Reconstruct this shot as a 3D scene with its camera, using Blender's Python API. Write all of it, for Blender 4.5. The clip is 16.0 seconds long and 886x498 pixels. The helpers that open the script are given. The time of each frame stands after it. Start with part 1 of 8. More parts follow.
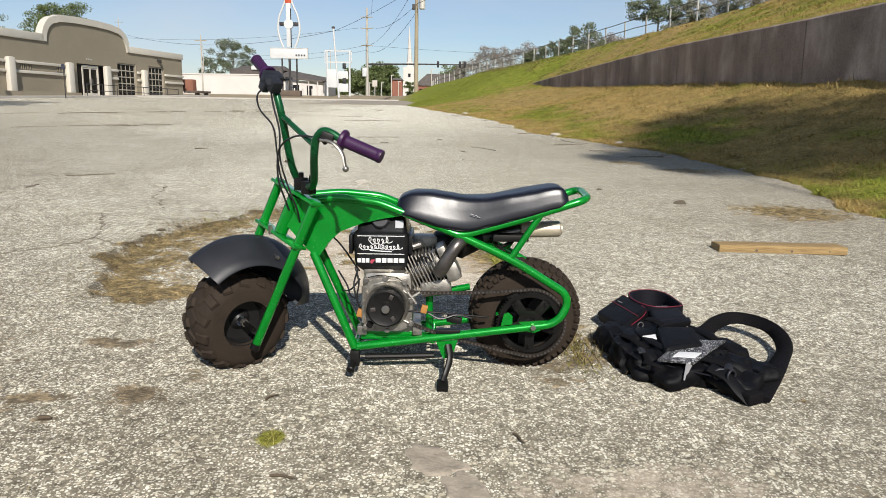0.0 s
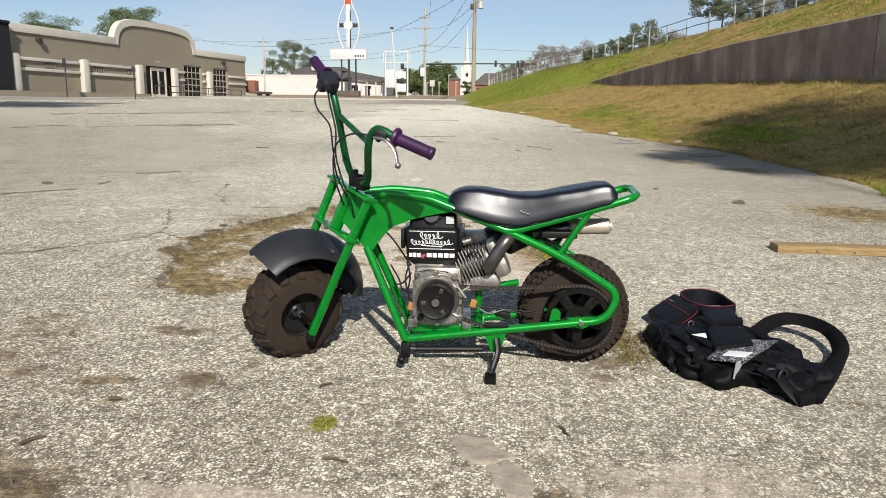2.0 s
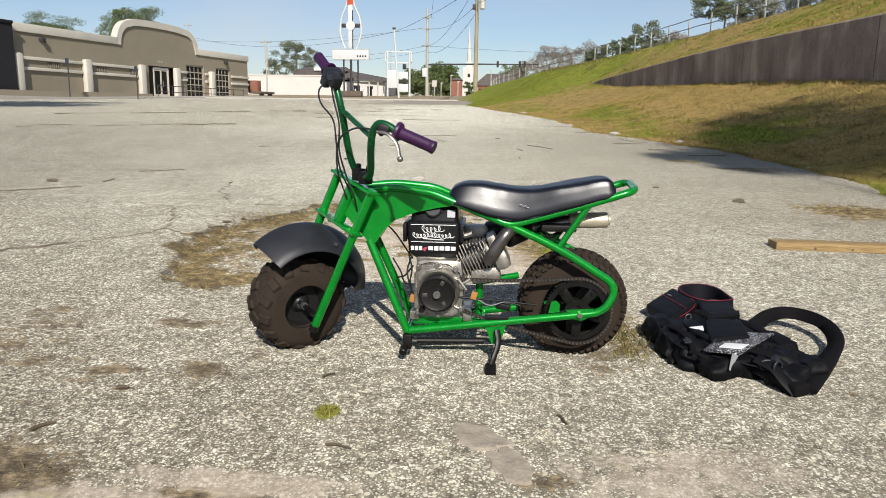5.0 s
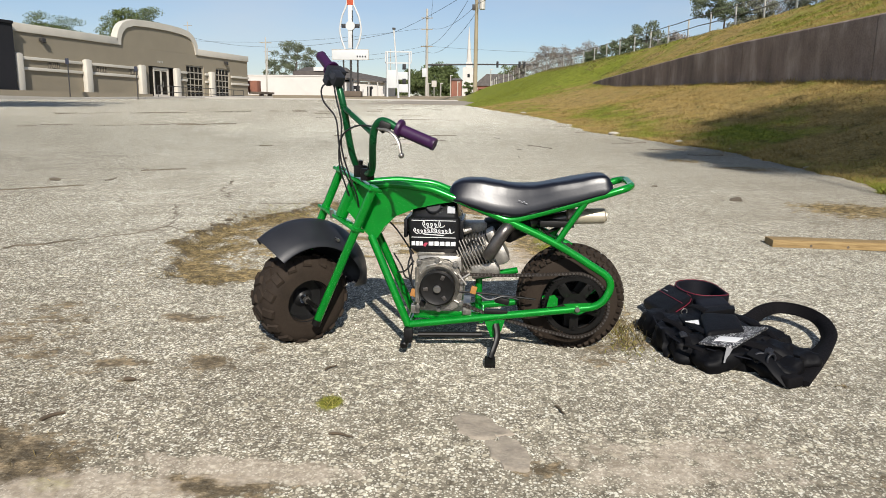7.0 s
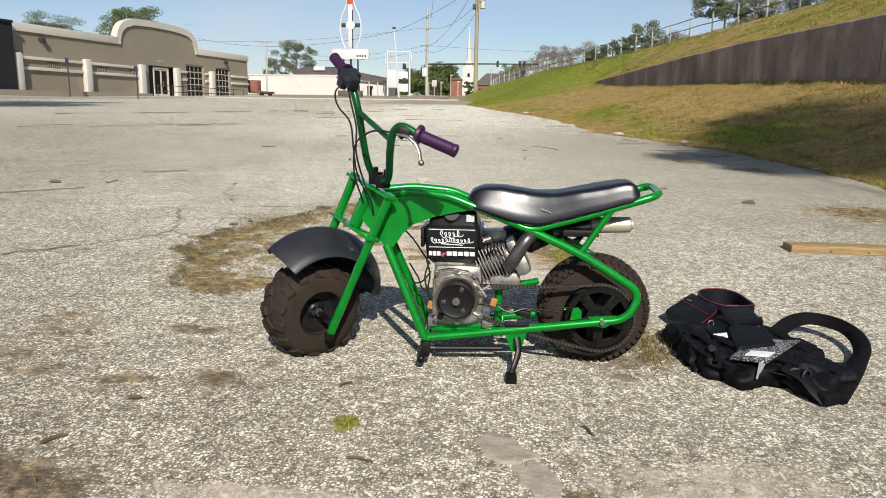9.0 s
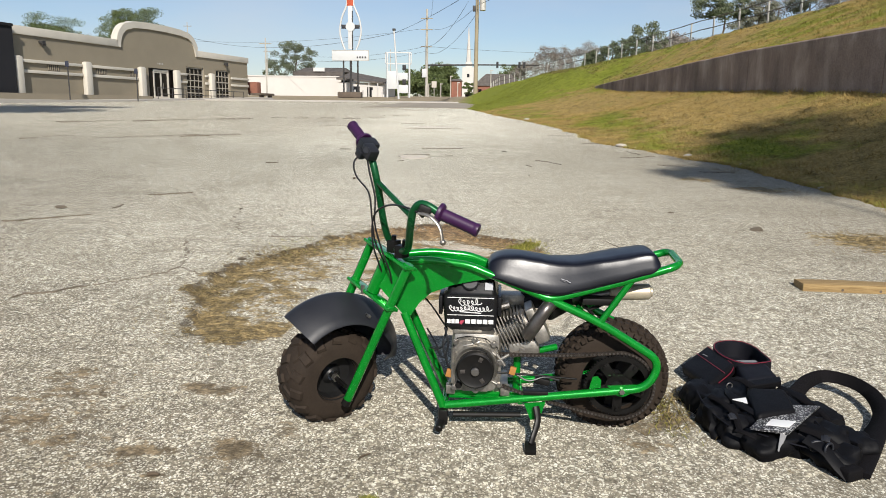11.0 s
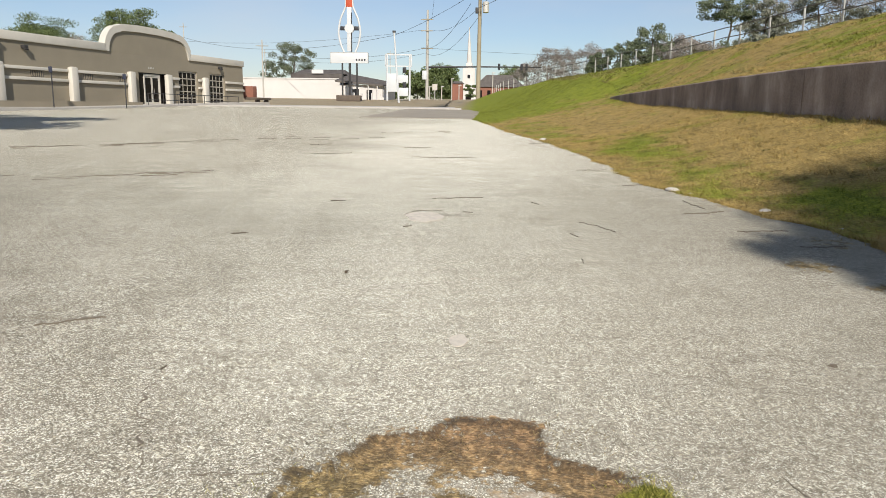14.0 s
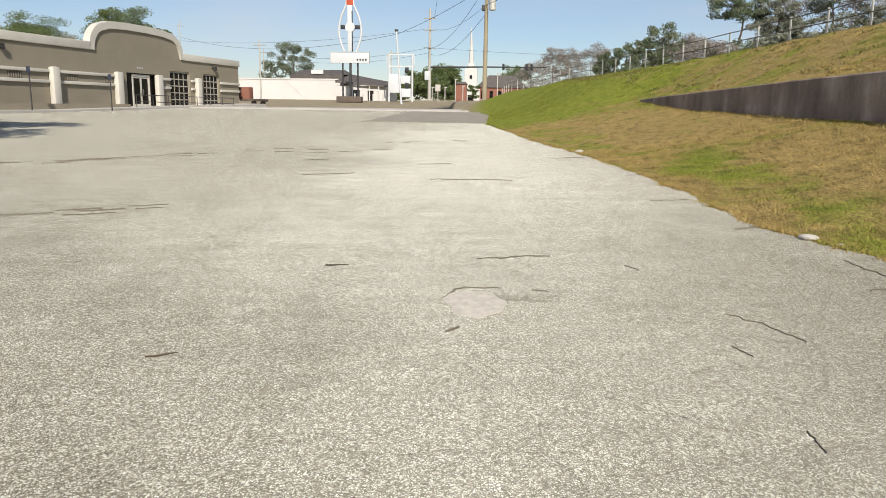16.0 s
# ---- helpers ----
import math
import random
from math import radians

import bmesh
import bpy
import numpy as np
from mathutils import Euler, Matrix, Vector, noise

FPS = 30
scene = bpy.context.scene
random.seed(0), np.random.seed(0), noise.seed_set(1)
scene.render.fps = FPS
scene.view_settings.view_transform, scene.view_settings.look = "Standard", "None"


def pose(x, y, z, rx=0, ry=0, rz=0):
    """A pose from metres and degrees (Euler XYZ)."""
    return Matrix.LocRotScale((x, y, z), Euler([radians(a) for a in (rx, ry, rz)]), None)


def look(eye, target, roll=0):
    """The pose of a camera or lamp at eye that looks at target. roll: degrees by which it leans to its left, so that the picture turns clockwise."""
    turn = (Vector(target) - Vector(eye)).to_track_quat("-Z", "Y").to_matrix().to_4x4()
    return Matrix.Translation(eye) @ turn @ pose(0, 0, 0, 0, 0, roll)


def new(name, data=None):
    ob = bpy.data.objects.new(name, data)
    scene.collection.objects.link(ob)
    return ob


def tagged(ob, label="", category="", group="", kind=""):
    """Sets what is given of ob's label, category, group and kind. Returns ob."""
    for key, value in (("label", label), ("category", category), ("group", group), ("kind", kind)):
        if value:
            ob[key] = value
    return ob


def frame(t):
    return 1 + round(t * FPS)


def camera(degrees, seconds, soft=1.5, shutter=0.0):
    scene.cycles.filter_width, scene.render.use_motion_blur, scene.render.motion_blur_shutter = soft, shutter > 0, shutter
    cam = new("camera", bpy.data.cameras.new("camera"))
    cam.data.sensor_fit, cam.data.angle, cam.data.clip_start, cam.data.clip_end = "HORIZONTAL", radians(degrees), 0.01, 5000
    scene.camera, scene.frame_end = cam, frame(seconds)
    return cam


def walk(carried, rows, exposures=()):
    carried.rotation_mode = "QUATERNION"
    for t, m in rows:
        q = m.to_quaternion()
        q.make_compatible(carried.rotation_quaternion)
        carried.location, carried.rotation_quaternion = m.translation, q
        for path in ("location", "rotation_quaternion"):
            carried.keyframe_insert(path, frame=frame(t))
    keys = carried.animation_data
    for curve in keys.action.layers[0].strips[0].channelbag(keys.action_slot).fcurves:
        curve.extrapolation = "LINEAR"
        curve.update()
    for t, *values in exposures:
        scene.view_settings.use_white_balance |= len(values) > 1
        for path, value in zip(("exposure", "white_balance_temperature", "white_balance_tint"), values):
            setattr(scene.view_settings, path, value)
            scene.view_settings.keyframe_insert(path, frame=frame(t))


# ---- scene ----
cam = camera(62.8, 16.0, soft=0.9)
PATH = [
    (0, (0.125, -0.113, 0.825), (0.143, 1.852, 0.453), 0.8),
    (0.5, (0.133, -0.114, 0.827), (0.112, 1.85, 0.453), 0.7),
    (1, (0.135, -0.118, 0.827), (0.075, 1.845, 0.453), 0.7),
    (1.5, (0.131, -0.138, 0.821), (0.032, 1.824, 0.448), 0.7),
    (2, (0.145, -0.167, 0.822), (0.01, 1.793, 0.447), 0.6),
    (2.5, (0.153, -0.179, 0.823), (0.012, 1.781, 0.449), 0.6),
    (3, (0.169, -0.202, 0.811), (0.028, 1.757, 0.437), 0.7),
    (3.5, (0.159, -0.222, 0.811), (0.019, 1.737, 0.437), 0.7),
    (4, (0.158, -0.21, 0.81), (0.018, 1.749, 0.436), 0.7),
    (6.5, (0.137, -0.238, 0.799), (-0.002, 1.722, 0.426), 0.7),
    (7, (0.152, -0.261, 0.798), (0.013, 1.699, 0.425), 0.7),
    (7.5, (0.138, -0.273, 0.798), (-0.002, 1.687, 0.426), 0.7),
    (8, (0.109, -0.24, 0.802), (-0.03, 1.72, 0.429), 0.7),
    (10.5, (0.042, -0.101, 0.909), (-0.096, 1.859, 0.534), 0.7),
    (11, (0.015, -0.104, 1.025), (-0.122, 1.856, 0.65), 0.7),
    (11.5, (0.014, -0.096, 1.16), (-0.124, 1.863, 0.784), 0.7),
    (12, (0.009, 0.012, 1.294), (-0.127, 1.972, 0.917), 0.7),
    (12.5, (-0.043, 0.35, 1.398), (-0.18, 2.31, 1.02), 0.7),
    (13, (-0.138, 0.893, 1.483), (-0.274, 2.853, 1.106), 0.8),
    (13.5, (-0.248, 1.557, 1.544), (-0.384, 3.516, 1.168), 0.8),
    (14, (-0.392, 2.348, 1.581), (-0.527, 4.308, 1.205), 0.8),
    (14.5, (-0.53, 3.177, 1.622), (-0.667, 5.137, 1.244), 0.8),
    (15, (-0.727, 3.995, 1.656), (-0.862, 5.954, 1.279), 0.8),
    (15.5, (-0.924, 4.828, 1.705), (-1.06, 6.787, 1.327), 0.8),
    (16, (-1.087, 5.674, 1.729), (-1.223, 7.634, 1.354), 0.8),
]
walk(cam, [(t, look(eye, target, roll)) for t, eye, target, roll in PATH])

# ---- light ----
TO_SUN = Vector((0.30, -1.43, 1.0)).normalized()
sun_data = bpy.data.lights.new("sun", "SUN")
sun_data.energy, sun_data.angle, sun_data.color = 5.1, radians(0.53), (1.0, 0.94, 0.865)
sun = new("sun", sun_data)
sun.matrix_world = look(TO_SUN * 60, (0, 0, 0))

world = bpy.data.worlds.new("sky")
scene.world = world
world.use_nodes = True
wn, wl = world.node_tree.nodes, world.node_tree.links
sky = wn.new("ShaderNodeTexSky")
sky.sky_type, sky.sun_disc = "NISHITA", False
sky.sun_elevation = math.asin(TO_SUN.z)
sky.sun_rotation = math.atan2(TO_SUN.x, TO_SUN.y)
sky.air_density, sky.dust_density, sky.ozone_density = 1.0, 0.35, 2.6
# thin high cloud
co = wn.new("ShaderNodeTexCoord")
mp = wn.new("ShaderNodeMapping")
mp.inputs["Scale"].default_value = (1.0, 1.0, 3.2)
cl = wn.new("ShaderNodeTexNoise")
cl.inputs["Scale"].default_value, cl.inputs["Detail"].default_value = 2.3, 6.0
cr = wn.new("ShaderNodeValToRGB")
cr.color_ramp.elements[0].position, cr.color_ramp.elements[0].color = 0.40, (0, 0, 0, 1)
cr.color_ramp.elements[1].position, cr.color_ramp.elements[1].color = 0.75, (0.60, 0.60, 0.60, 1)
mx = wn.new("ShaderNodeMixRGB")
mx.inputs["Color2"].default_value = (6.4, 6.75, 7.2, 1)
wl.new(co.outputs["Generated"], mp.inputs["Vector"])
wl.new(mp.outputs["Vector"], cl.inputs["Vector"])
wl.new(cl.outputs["Fac"], cr.inputs["Fac"])
wl.new(cr.outputs["Color"], mx.inputs["Fac"])
wb = wn.new("ShaderNodeMixRGB")
wb.blend_type = "MULTIPLY"
wb.inputs["Fac"].default_value, wb.inputs["Color2"].default_value = 1.0, (0.905, 0.895, 0.955, 1)
wl.new(sky.outputs["Color"], wb.inputs["Color1"])
wl.new(wb.outputs["Color"], mx.inputs["Color1"])
wl.new(mx.outputs["Color"], wn["Background"].inputs["Color"])
wn["Background"].inputs["Strength"].default_value = 0.102


# ---- materials ----
class Nodes:
    """A short way to write node trees."""

    def __init__(self, name, rough=0.6, metal=0.0, spec=0.5):
        self.m = bpy.data.materials.new(name)
        self.m.use_nodes = True
        self.t = self.m.node_tree
        self.b = self.t.nodes["Principled BSDF"]
        self.b.inputs["Roughness"].default_value = rough
        self.b.inputs["Metallic"].default_value = metal
        self.b.inputs["Specular IOR Level"].default_value = spec

    def n(self, kind, **sets):
        node = self.t.nodes.new("ShaderNode" + kind)
        for key, value in sets.items():
            node.inputs[key.replace("_", " ")].default_value = value
        return node

    def l(self, a, b):
        self.t.links.new(a, b)

    def coords(self, out="Object", scale=(1, 1, 1)):
        c, m = self.n("TexCoord"), self.n("Mapping")
        m.inputs["Scale"].default_value = scale
        self.l(c.outputs[out], m.inputs["Vector"])
        return m.outputs["Vector"]

    def noise(self, vec, scale, detail=4.0, rough=0.55):
        node = self.n("TexNoise", Scale=scale, Detail=detail, Roughness=rough)
        self.l(vec, node.inputs["Vector"])
        return node.outputs["Fac"]

    def ramp(self, fac, *stops):
        node = self.n("ValToRGB")
        e = node.color_ramp.elements
        while len(e) < len(stops):
            e.new(0.5)
        for el, (pos, col) in zip(e, stops):
            el.position = pos
            el.color = (*col, 1) if len(col) == 3 else col
        self.l(fac, node.inputs["Fac"])
        return node.outputs["Color"]

    def mix(self, fac, a, b, how="MIX"):
        node = self.n("MixRGB")
        node.blend_type = how
        for value, slot in ((fac, "Fac"), (a, "Color1"), (b, "Color2")):
            if isinstance(value, (int, float)):
                node.inputs[slot].default_value = value
            elif isinstance(value, tuple):
                node.inputs[slot].default_value = (*value, 1)
            else:
                self.l(value, node.inputs[slot])
        return node.outputs["Color"]

    def math(self, op, a, b=0.0):
        node = self.n("Math")
        node.operation = op
        for i, value in enumerate((a, b)):
            if isinstance(value, (int, float)):
                node.inputs[i].default_value = value
            else:
                self.l(value, node.inputs[i])
        return node.outputs["Value"]

    def bump(self, height, strength=0.3, distance=0.01):
        node = self.n("Bump", Strength=strength, Distance=distance)
        self.l(height, node.inputs["Height"])
        self.l(node.outputs["Normal"], self.b.inputs["Normal"])
        return node

    def color(self, out):
        self.l(out, self.b.inputs["Base Color"])


def plain(name, col, rough=0.6, metal=0.0, vary=0.25, scale=8.0, fine=90.0, bump=0.15, depth=0.002, spec=0.5, rough_vary=0.15):
    """A worn one-colour surface with stains at two scales and fine relief."""
    k = Nodes(name, rough, metal, spec)
    v = k.coords()
    big, small = k.noise(v, scale, 5.0), k.noise(v, fine, 3.0)
    dark = tuple(c * (1 - vary) for c in col)
    light = tuple(min(1.0, c * (1 + vary * 0.6)) for c in col)
    c1 = k.ramp(big, (0.3, dark), (0.7, light))
    c2 = k.mix(0.35, c1, k.ramp(small, (0.3, dark), (0.7, light)))
    k.color(c2)
    r = k.n("MapRange")
    r.inputs["To Min"].default_value = max(0.02, rough - rough_vary)
    r.inputs["To Max"].default_value = min(1.0, rough + rough_vary)
    k.l(big, r.inputs["Value"])
    k.l(r.outputs["Result"], k.b.inputs["Roughness"])
    if bump:
        k.bump(small, bump, depth)
    return k.m


def make_asphalt():
    """Old lot paving: pale pebbles bare in a grey binder, cracks, dirt, moss and silt."""
    k = Nodes("worn_aggregate_asphalt", 0.88, 0.0, 0.25)
    k.b.inputs["Diffuse Roughness"].default_value = 1.0
    v = k.coords()
    vor = k.n("TexVoronoi", Scale=98.0, Randomness=1.0)
    k.l(v, vor.inputs["Vector"])
    vor2 = k.n("TexVoronoi", Scale=168.0, Randomness=1.0)
    k.l(v, vor2.inputs["Vector"])
    vor3 = k.n("TexVoronoi", Scale=58.0, Randomness=1.0)
    k.l(v, vor3.inputs["Vector"])
    sep, sep2, sep3 = k.n("SeparateColor"), k.n("SeparateColor"), k.n("SeparateColor")
    k.l(vor.outputs["Color"], sep.inputs["Color"])
    k.l(vor2.outputs["Color"], sep2.inputs["Color"])
    k.l(vor3.outputs["Color"], sep3.inputs["Color"])
    grit = k.mix(0.5, k.noise(v, 260.0, 3.0, 0.7), k.noise(v, 70.0, 3.0, 0.6))
    col = k.ramp(grit, (0.36, (0.070, 0.057, 0.040)), (0.50, (0.205, 0.170, 0.124)), (0.64, (0.40, 0.345, 0.266)))

    def stones(cells, rand, tone, keep, small, large):
        """Mask and colour of pale stones of uneven size."""
        size = k.math("ADD", k.math("MULTIPLY", rand, large - small), small)
        inside = k.math("MULTIPLY", k.math("SUBTRACT", size, cells), 14.0)
        here = k.ramp(inside, (0.0, (0, 0, 0)), (1.0, (1, 1, 1)))
        mask = k.math("MULTIPLY", here, k.ramp(tone, (keep, (0, 0, 0)), (keep + 0.03, (1, 1, 1))))
        return mask, k.ramp(tone, (keep, (0.36, 0.313, 0.240)), (keep + 0.22, (0.78, 0.70, 0.565)), (keep + 0.42, (1.0, 0.955, 0.85)))

    m2, c2 = stones(vor2.outputs["Distance"], sep2.outputs["Red"], sep2.outputs["Green"], 0.42, 0.34, 0.58)
    col = k.mix(m2, col, c2)
    inside, c1 = stones(vor.outputs["Distance"], sep.outputs["Green"], sep.outputs["Red"], 0.42, 0.30, 0.58)
    col = k.mix(inside, col, c1)
    # here and there a larger cream stone
    pick = k.ramp(sep3.outputs["Blue"], (0.76, (0, 0, 0)), (0.78, (1, 1, 1)))
    big = k.math("MULTIPLY", pick, k.ramp(vor3.outputs["Distance"], (0.36, (1, 1, 1)), (0.46, (0, 0, 0))))
    col = k.mix(k.math("MULTIPLY", big, 0.8), col, k.ramp(sep3.outputs["Red"], (0.0, (0.45, 0.38, 0.27)), (0.5, (0.82, 0.74, 0.58)), (1.0, (0.98, 0.93, 0.80))))
    # wide tone changes: worn wheel paths and grime
    wide = k.noise(v, 0.22, 5.0, 0.6)
    mid = k.noise(v, 1.7, 5.0, 0.6)
    col = k.mix(1.0, col, k.ramp(wide, (0.30, (0.90, 0.90, 0.89)), (0.70, (1.06, 1.06, 1.05))), "MULTIPLY")
    col = k.mix(1.0, col, k.ramp(mid, (0.28, (0.84, 0.83, 0.80)), (0.62, (1.06, 1.06, 1.05))), "MULTIPLY")
    # paler along a diagonal lane, darker to both sides
    lx = k.n("SeparateXYZ")
    k.l(v, lx.inputs["Vector"])
    lane = k.math("ADD", k.math("MULTIPLY", k.math("ADD", k.math("SUBTRACT", lx.outputs["X"], 1.0), k.math("MULTIPLY", k.math("MINIMUM", lx.outputs["Y"], 13.0), 0.20)), 0.36), k.math("MULTIPLY", k.math("SUBTRACT", wide, 0.5), 2.2))
    lane = k.math("POWER", 2.718, k.math("MULTIPLY", k.math("MULTIPLY", lane, lane), -1.0))
    col = k.mix(k.math("MULTIPLY", lane, 0.16), col, (0.82, 0.76, 0.63), "MIX")
    col = k.mix(1.0, col, k.ramp(lane, (0.0, (0.80, 0.79, 0.775)), (0.75, (1.0, 1.0, 1.0))), "MULTIPLY")
    # paler and cooler up the lot: grazing-view brightness painted into the colour
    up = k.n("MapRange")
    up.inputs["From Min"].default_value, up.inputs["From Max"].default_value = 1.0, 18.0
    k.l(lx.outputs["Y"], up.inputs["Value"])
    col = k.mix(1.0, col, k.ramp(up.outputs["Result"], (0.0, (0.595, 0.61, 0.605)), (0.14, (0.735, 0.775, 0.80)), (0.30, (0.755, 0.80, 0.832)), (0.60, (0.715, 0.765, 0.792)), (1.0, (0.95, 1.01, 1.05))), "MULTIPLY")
    # the side towards the bank is darker over the middle of the lot
    side = k.n("MapRange")
    side.inputs["From Min"].default_value, side.inputs["From Max"].default_value = -1.2, 1.0
    k.l(k.math("ADD", lx.outputs["X"], k.math("MULTIPLY", k.math("SUBTRACT", mid, 0.5), 2.0)), side.inputs["Value"])
    upto = k.ramp(up.outputs["Result"], (0.10, (0, 0, 0)), (0.24, (1, 1, 1)), (0.58, (1, 1, 1)), (0.85, (0, 0, 0)))
    bankside = k.math("MULTIPLY", side.outputs["Result"], upto)
    col = k.mix(k.math("MULTIPLY", bankside, 0.26), col, (0.26, 0.228, 0.175))
    col = k.mix(1.0, col, k.ramp(bankside, (0.0, (1, 1, 1)), (1.0, (0.93, 0.93, 0.92))), "MULTIPLY")
    contrast_fade = k.ramp(up.outputs["Result"], (0.12, (1, 1, 1)), (0.42, (0.45, 0.45, 0.45)))
    # clusters of bare and of filled surface, their contrast weaker up the lot
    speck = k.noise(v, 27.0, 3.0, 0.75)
    col = k.mix(contrast_fade, col, k.ramp(speck, (0.36, (0.64, 0.63, 0.61)), (0.50, (1.0, 1.0, 1.0)), (0.66, (1.22, 1.22, 1.21))), "MULTIPLY")
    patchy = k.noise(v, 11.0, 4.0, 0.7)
    col = k.mix(contrast_fade, col, k.ramp(patchy, (0.32, (0.80, 0.79, 0.77)), (0.66, (1.12, 1.12, 1.11))), "MULTIPLY")
    # long dark seams lying across the lot
    sv = k.coords(scale=(0.55, 2.3, 1.0))
    streak = k.noise(sv, 0.62, 7.0, 0.68)
    col = k.mix(k.ramp(streak, (0.635, (0, 0, 0)), (0.69, (0.52, 0.52, 0.52))), col, (0.115, 0.10, 0.075))
    dash = k.noise(k.coords(scale=(0.8, 4.2, 1.0)), 1.5, 6.0, 0.72)
    col = k.mix(k.ramp(dash, (0.635, (0, 0, 0)), (0.685, (0.42, 0.42, 0.42))), col, (0.15, 0.125, 0.09))
    # cracks
    warp = k.n("MixRGB", Fac=0.15)
    nz = k.n("TexNoise", Scale=3.0, Detail=5.0, Roughness=0.65)
    k.l(v, nz.inputs["Vector"])
    k.l(v, warp.inputs["Color1"])
    k.l(nz.outputs["Color"], warp.inputs["Color2"])
    cell = k.n("TexVoronoi", Scale=1.15)
    cell.feature = "DISTANCE_TO_EDGE"
    k.l(warp.outputs["Color"], cell.inputs["Vector"])
    line = k.ramp(cell.outputs["Distance"], (0.0, (1, 1, 1)), (0.0055, (0, 0, 0)))
    keep = k.ramp(k.noise(v, 1.1, 5.0, 0.7), (0.42, (0, 0, 0)), (0.52, (1, 1, 1)))
    crack = k.math("MULTIPLY", line, keep)
    cell2 = k.n("TexVoronoi", Scale=2.9)
    cell2.feature = "DISTANCE_TO_EDGE"
    k.l(warp.outputs["Color"], cell2.inputs["Vector"])
    fine = k.math("MULTIPLY", k.ramp(cell2.outputs["Distance"], (0.0, (1, 1, 1)), (0.009, (0, 0, 0))), k.ramp(k.math("ADD", k.noise(v, 0.7, 4.0, 0.7), k.math("MULTIPLY", bankside, 0.08)), (0.50, (0, 0, 0)), (0.58, (0.7, 0.7, 0.7))))
    crack = k.math("MAXIMUM", crack, fine)
    col = k.mix(k.math("MULTIPLY", crack, 0.50), col, (0.085, 0.066, 0.046))
    # dirt with some painted shade, moss and silt carried by the mesh
    att = k.n("Attribute")
    att.attribute_name = "cover"
    cov = k.n("SeparateColor")
    k.l(att.outputs["Color"], cov.inputs["Color"])
    broken = k.mix(0.5, k.noise(v, 34.0, 5.0, 0.7), k.noise(v, 8.0, 4.0, 0.6))
    fibre = k.noise(k.coords(scale=(1.0, 2.0, 1.0)), 42.0, 5.0, 0.75)
    dirt_c = k.ramp(fibre, (0.28, (0.030, 0.022, 0.009)), (0.48, (0.130, 0.094, 0.038)), (0.70, (0.38, 0.30, 0.15)))
    back = k.n("MapRange")
    back.inputs["From Min"].default_value, back.inputs["From Max"].default_value = 4.75, 5.35
    k.l(k.math("ADD", lx.outputs["Y"], k.math("MULTIPLY", lx.outputs["X"], 0.25)), back.inputs["Value"])
    near = k.n("MapRange")
    near.inputs["From Min"].default_value, near.inputs["From Max"].default_value = 1.0, 0.5
    k.l(lx.outputs["X"], near.inputs["Value"])
    dirt_c = k.mix(k.math("MULTIPLY", k.math("MULTIPLY", back.outputs["Result"], near.outputs["Result"]), 0.75), dirt_c, k.ramp(fibre, (0.28, (0.042, 0.021, 0.010)), (0.48, (0.150, 0.083, 0.040)), (0.70, (0.33, 0.215, 0.118))))
    fore = k.n("MapRange")
    fore.inputs["From Min"].default_value, fore.inputs["From Max"].default_value = 2.75, 2.45
    k.l(lx.outputs["Y"], fore.inputs["Value"])
    dirt_c = k.mix(k.math("MULTIPLY", fore.outputs["Result"], 0.8), dirt_c, k.ramp(fibre, (0.28, (0.036, 0.028, 0.019)), (0.48, (0.105, 0.083, 0.055)), (0.70, (0.24, 0.20, 0.145))))
    clod = k.noise(v, 17.0, 4.0, 0.7)
    dirt_c = k.mix(1.0, dirt_c, k.ramp(clod, (0.34, (0.42, 0.41, 0.39)), (0.50, (0.84, 0.82, 0.78)), (0.64, (1.75, 1.70, 1.62))), "MULTIPLY")
    dirt_f = k.ramp(k.math("ADD", cov.outputs["Red"], k.math("MULTIPLY", k.math("SUBTRACT", broken, 0.5), 2.6)), (0.42, (0, 0, 0)), (0.60, (1, 1, 1)))
    col = k.mix(k.math("MULTIPLY", dirt_f, 0.92), col, dirt_c)
    # dark binder along the hollow's rim, with the rim's shadow painted in
    col = k.mix(k.math("MULTIPLY", att.outputs["Alpha"], 0.85), col, (0.045, 0.036, 0.026))
    moss_c = k.ramp(fibre, (0.3, (0.058, 0.062, 0.010)), (0.7, (0.25, 0.25, 0.040)))
    moss_f = k.ramp(k.math("ADD", cov.outputs["Green"], k.math("MULTIPLY", k.math("SUBTRACT", broken, 0.5), 1.2)), (0.45, (0, 0, 0)), (0.65, (1, 1, 1)))
    col = k.mix(moss_f, col, moss_c)
    silt_f = k.ramp(k.math("ADD", cov.outputs["Blue"], k.math("MULTIPLY", k.math("SUBTRACT", k.noise(v, 14.0, 5.0, 0.65), 0.5), 1.0)), (0.42, (0, 0, 0)), (0.58, (1, 1, 1)))
    silt_c = k.ramp(k.mix(0.5, k.noise(v, 55.0, 4.0), k.noise(v, 9.0, 4.0, 0.65)), (0.36, (0.23, 0.192, 0.142)), (0.50, (0.35, 0.30, 0.235)), (0.64, (0.50, 0.44, 0.355)))
    col = k.mix(k.math("MULTIPLY", silt_f, 0.66), col, silt_c)
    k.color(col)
    h = k.math("ADD", k.math("ADD", k.math("MULTIPLY", inside, 0.6), k.math("MULTIPLY", m2, 0.3)), k.math("ADD", k.math("MULTIPLY", big, 0.6), k.math("MULTIPLY", grit, 0.5)))
    h = k.math("SUBTRACT", h, k.math("MULTIPLY", crack, 0.7))
    h = k.math("MULTIPLY", h, k.math("SUBTRACT", 1.0, k.math("MULTIPLY", silt_f, 0.8)))
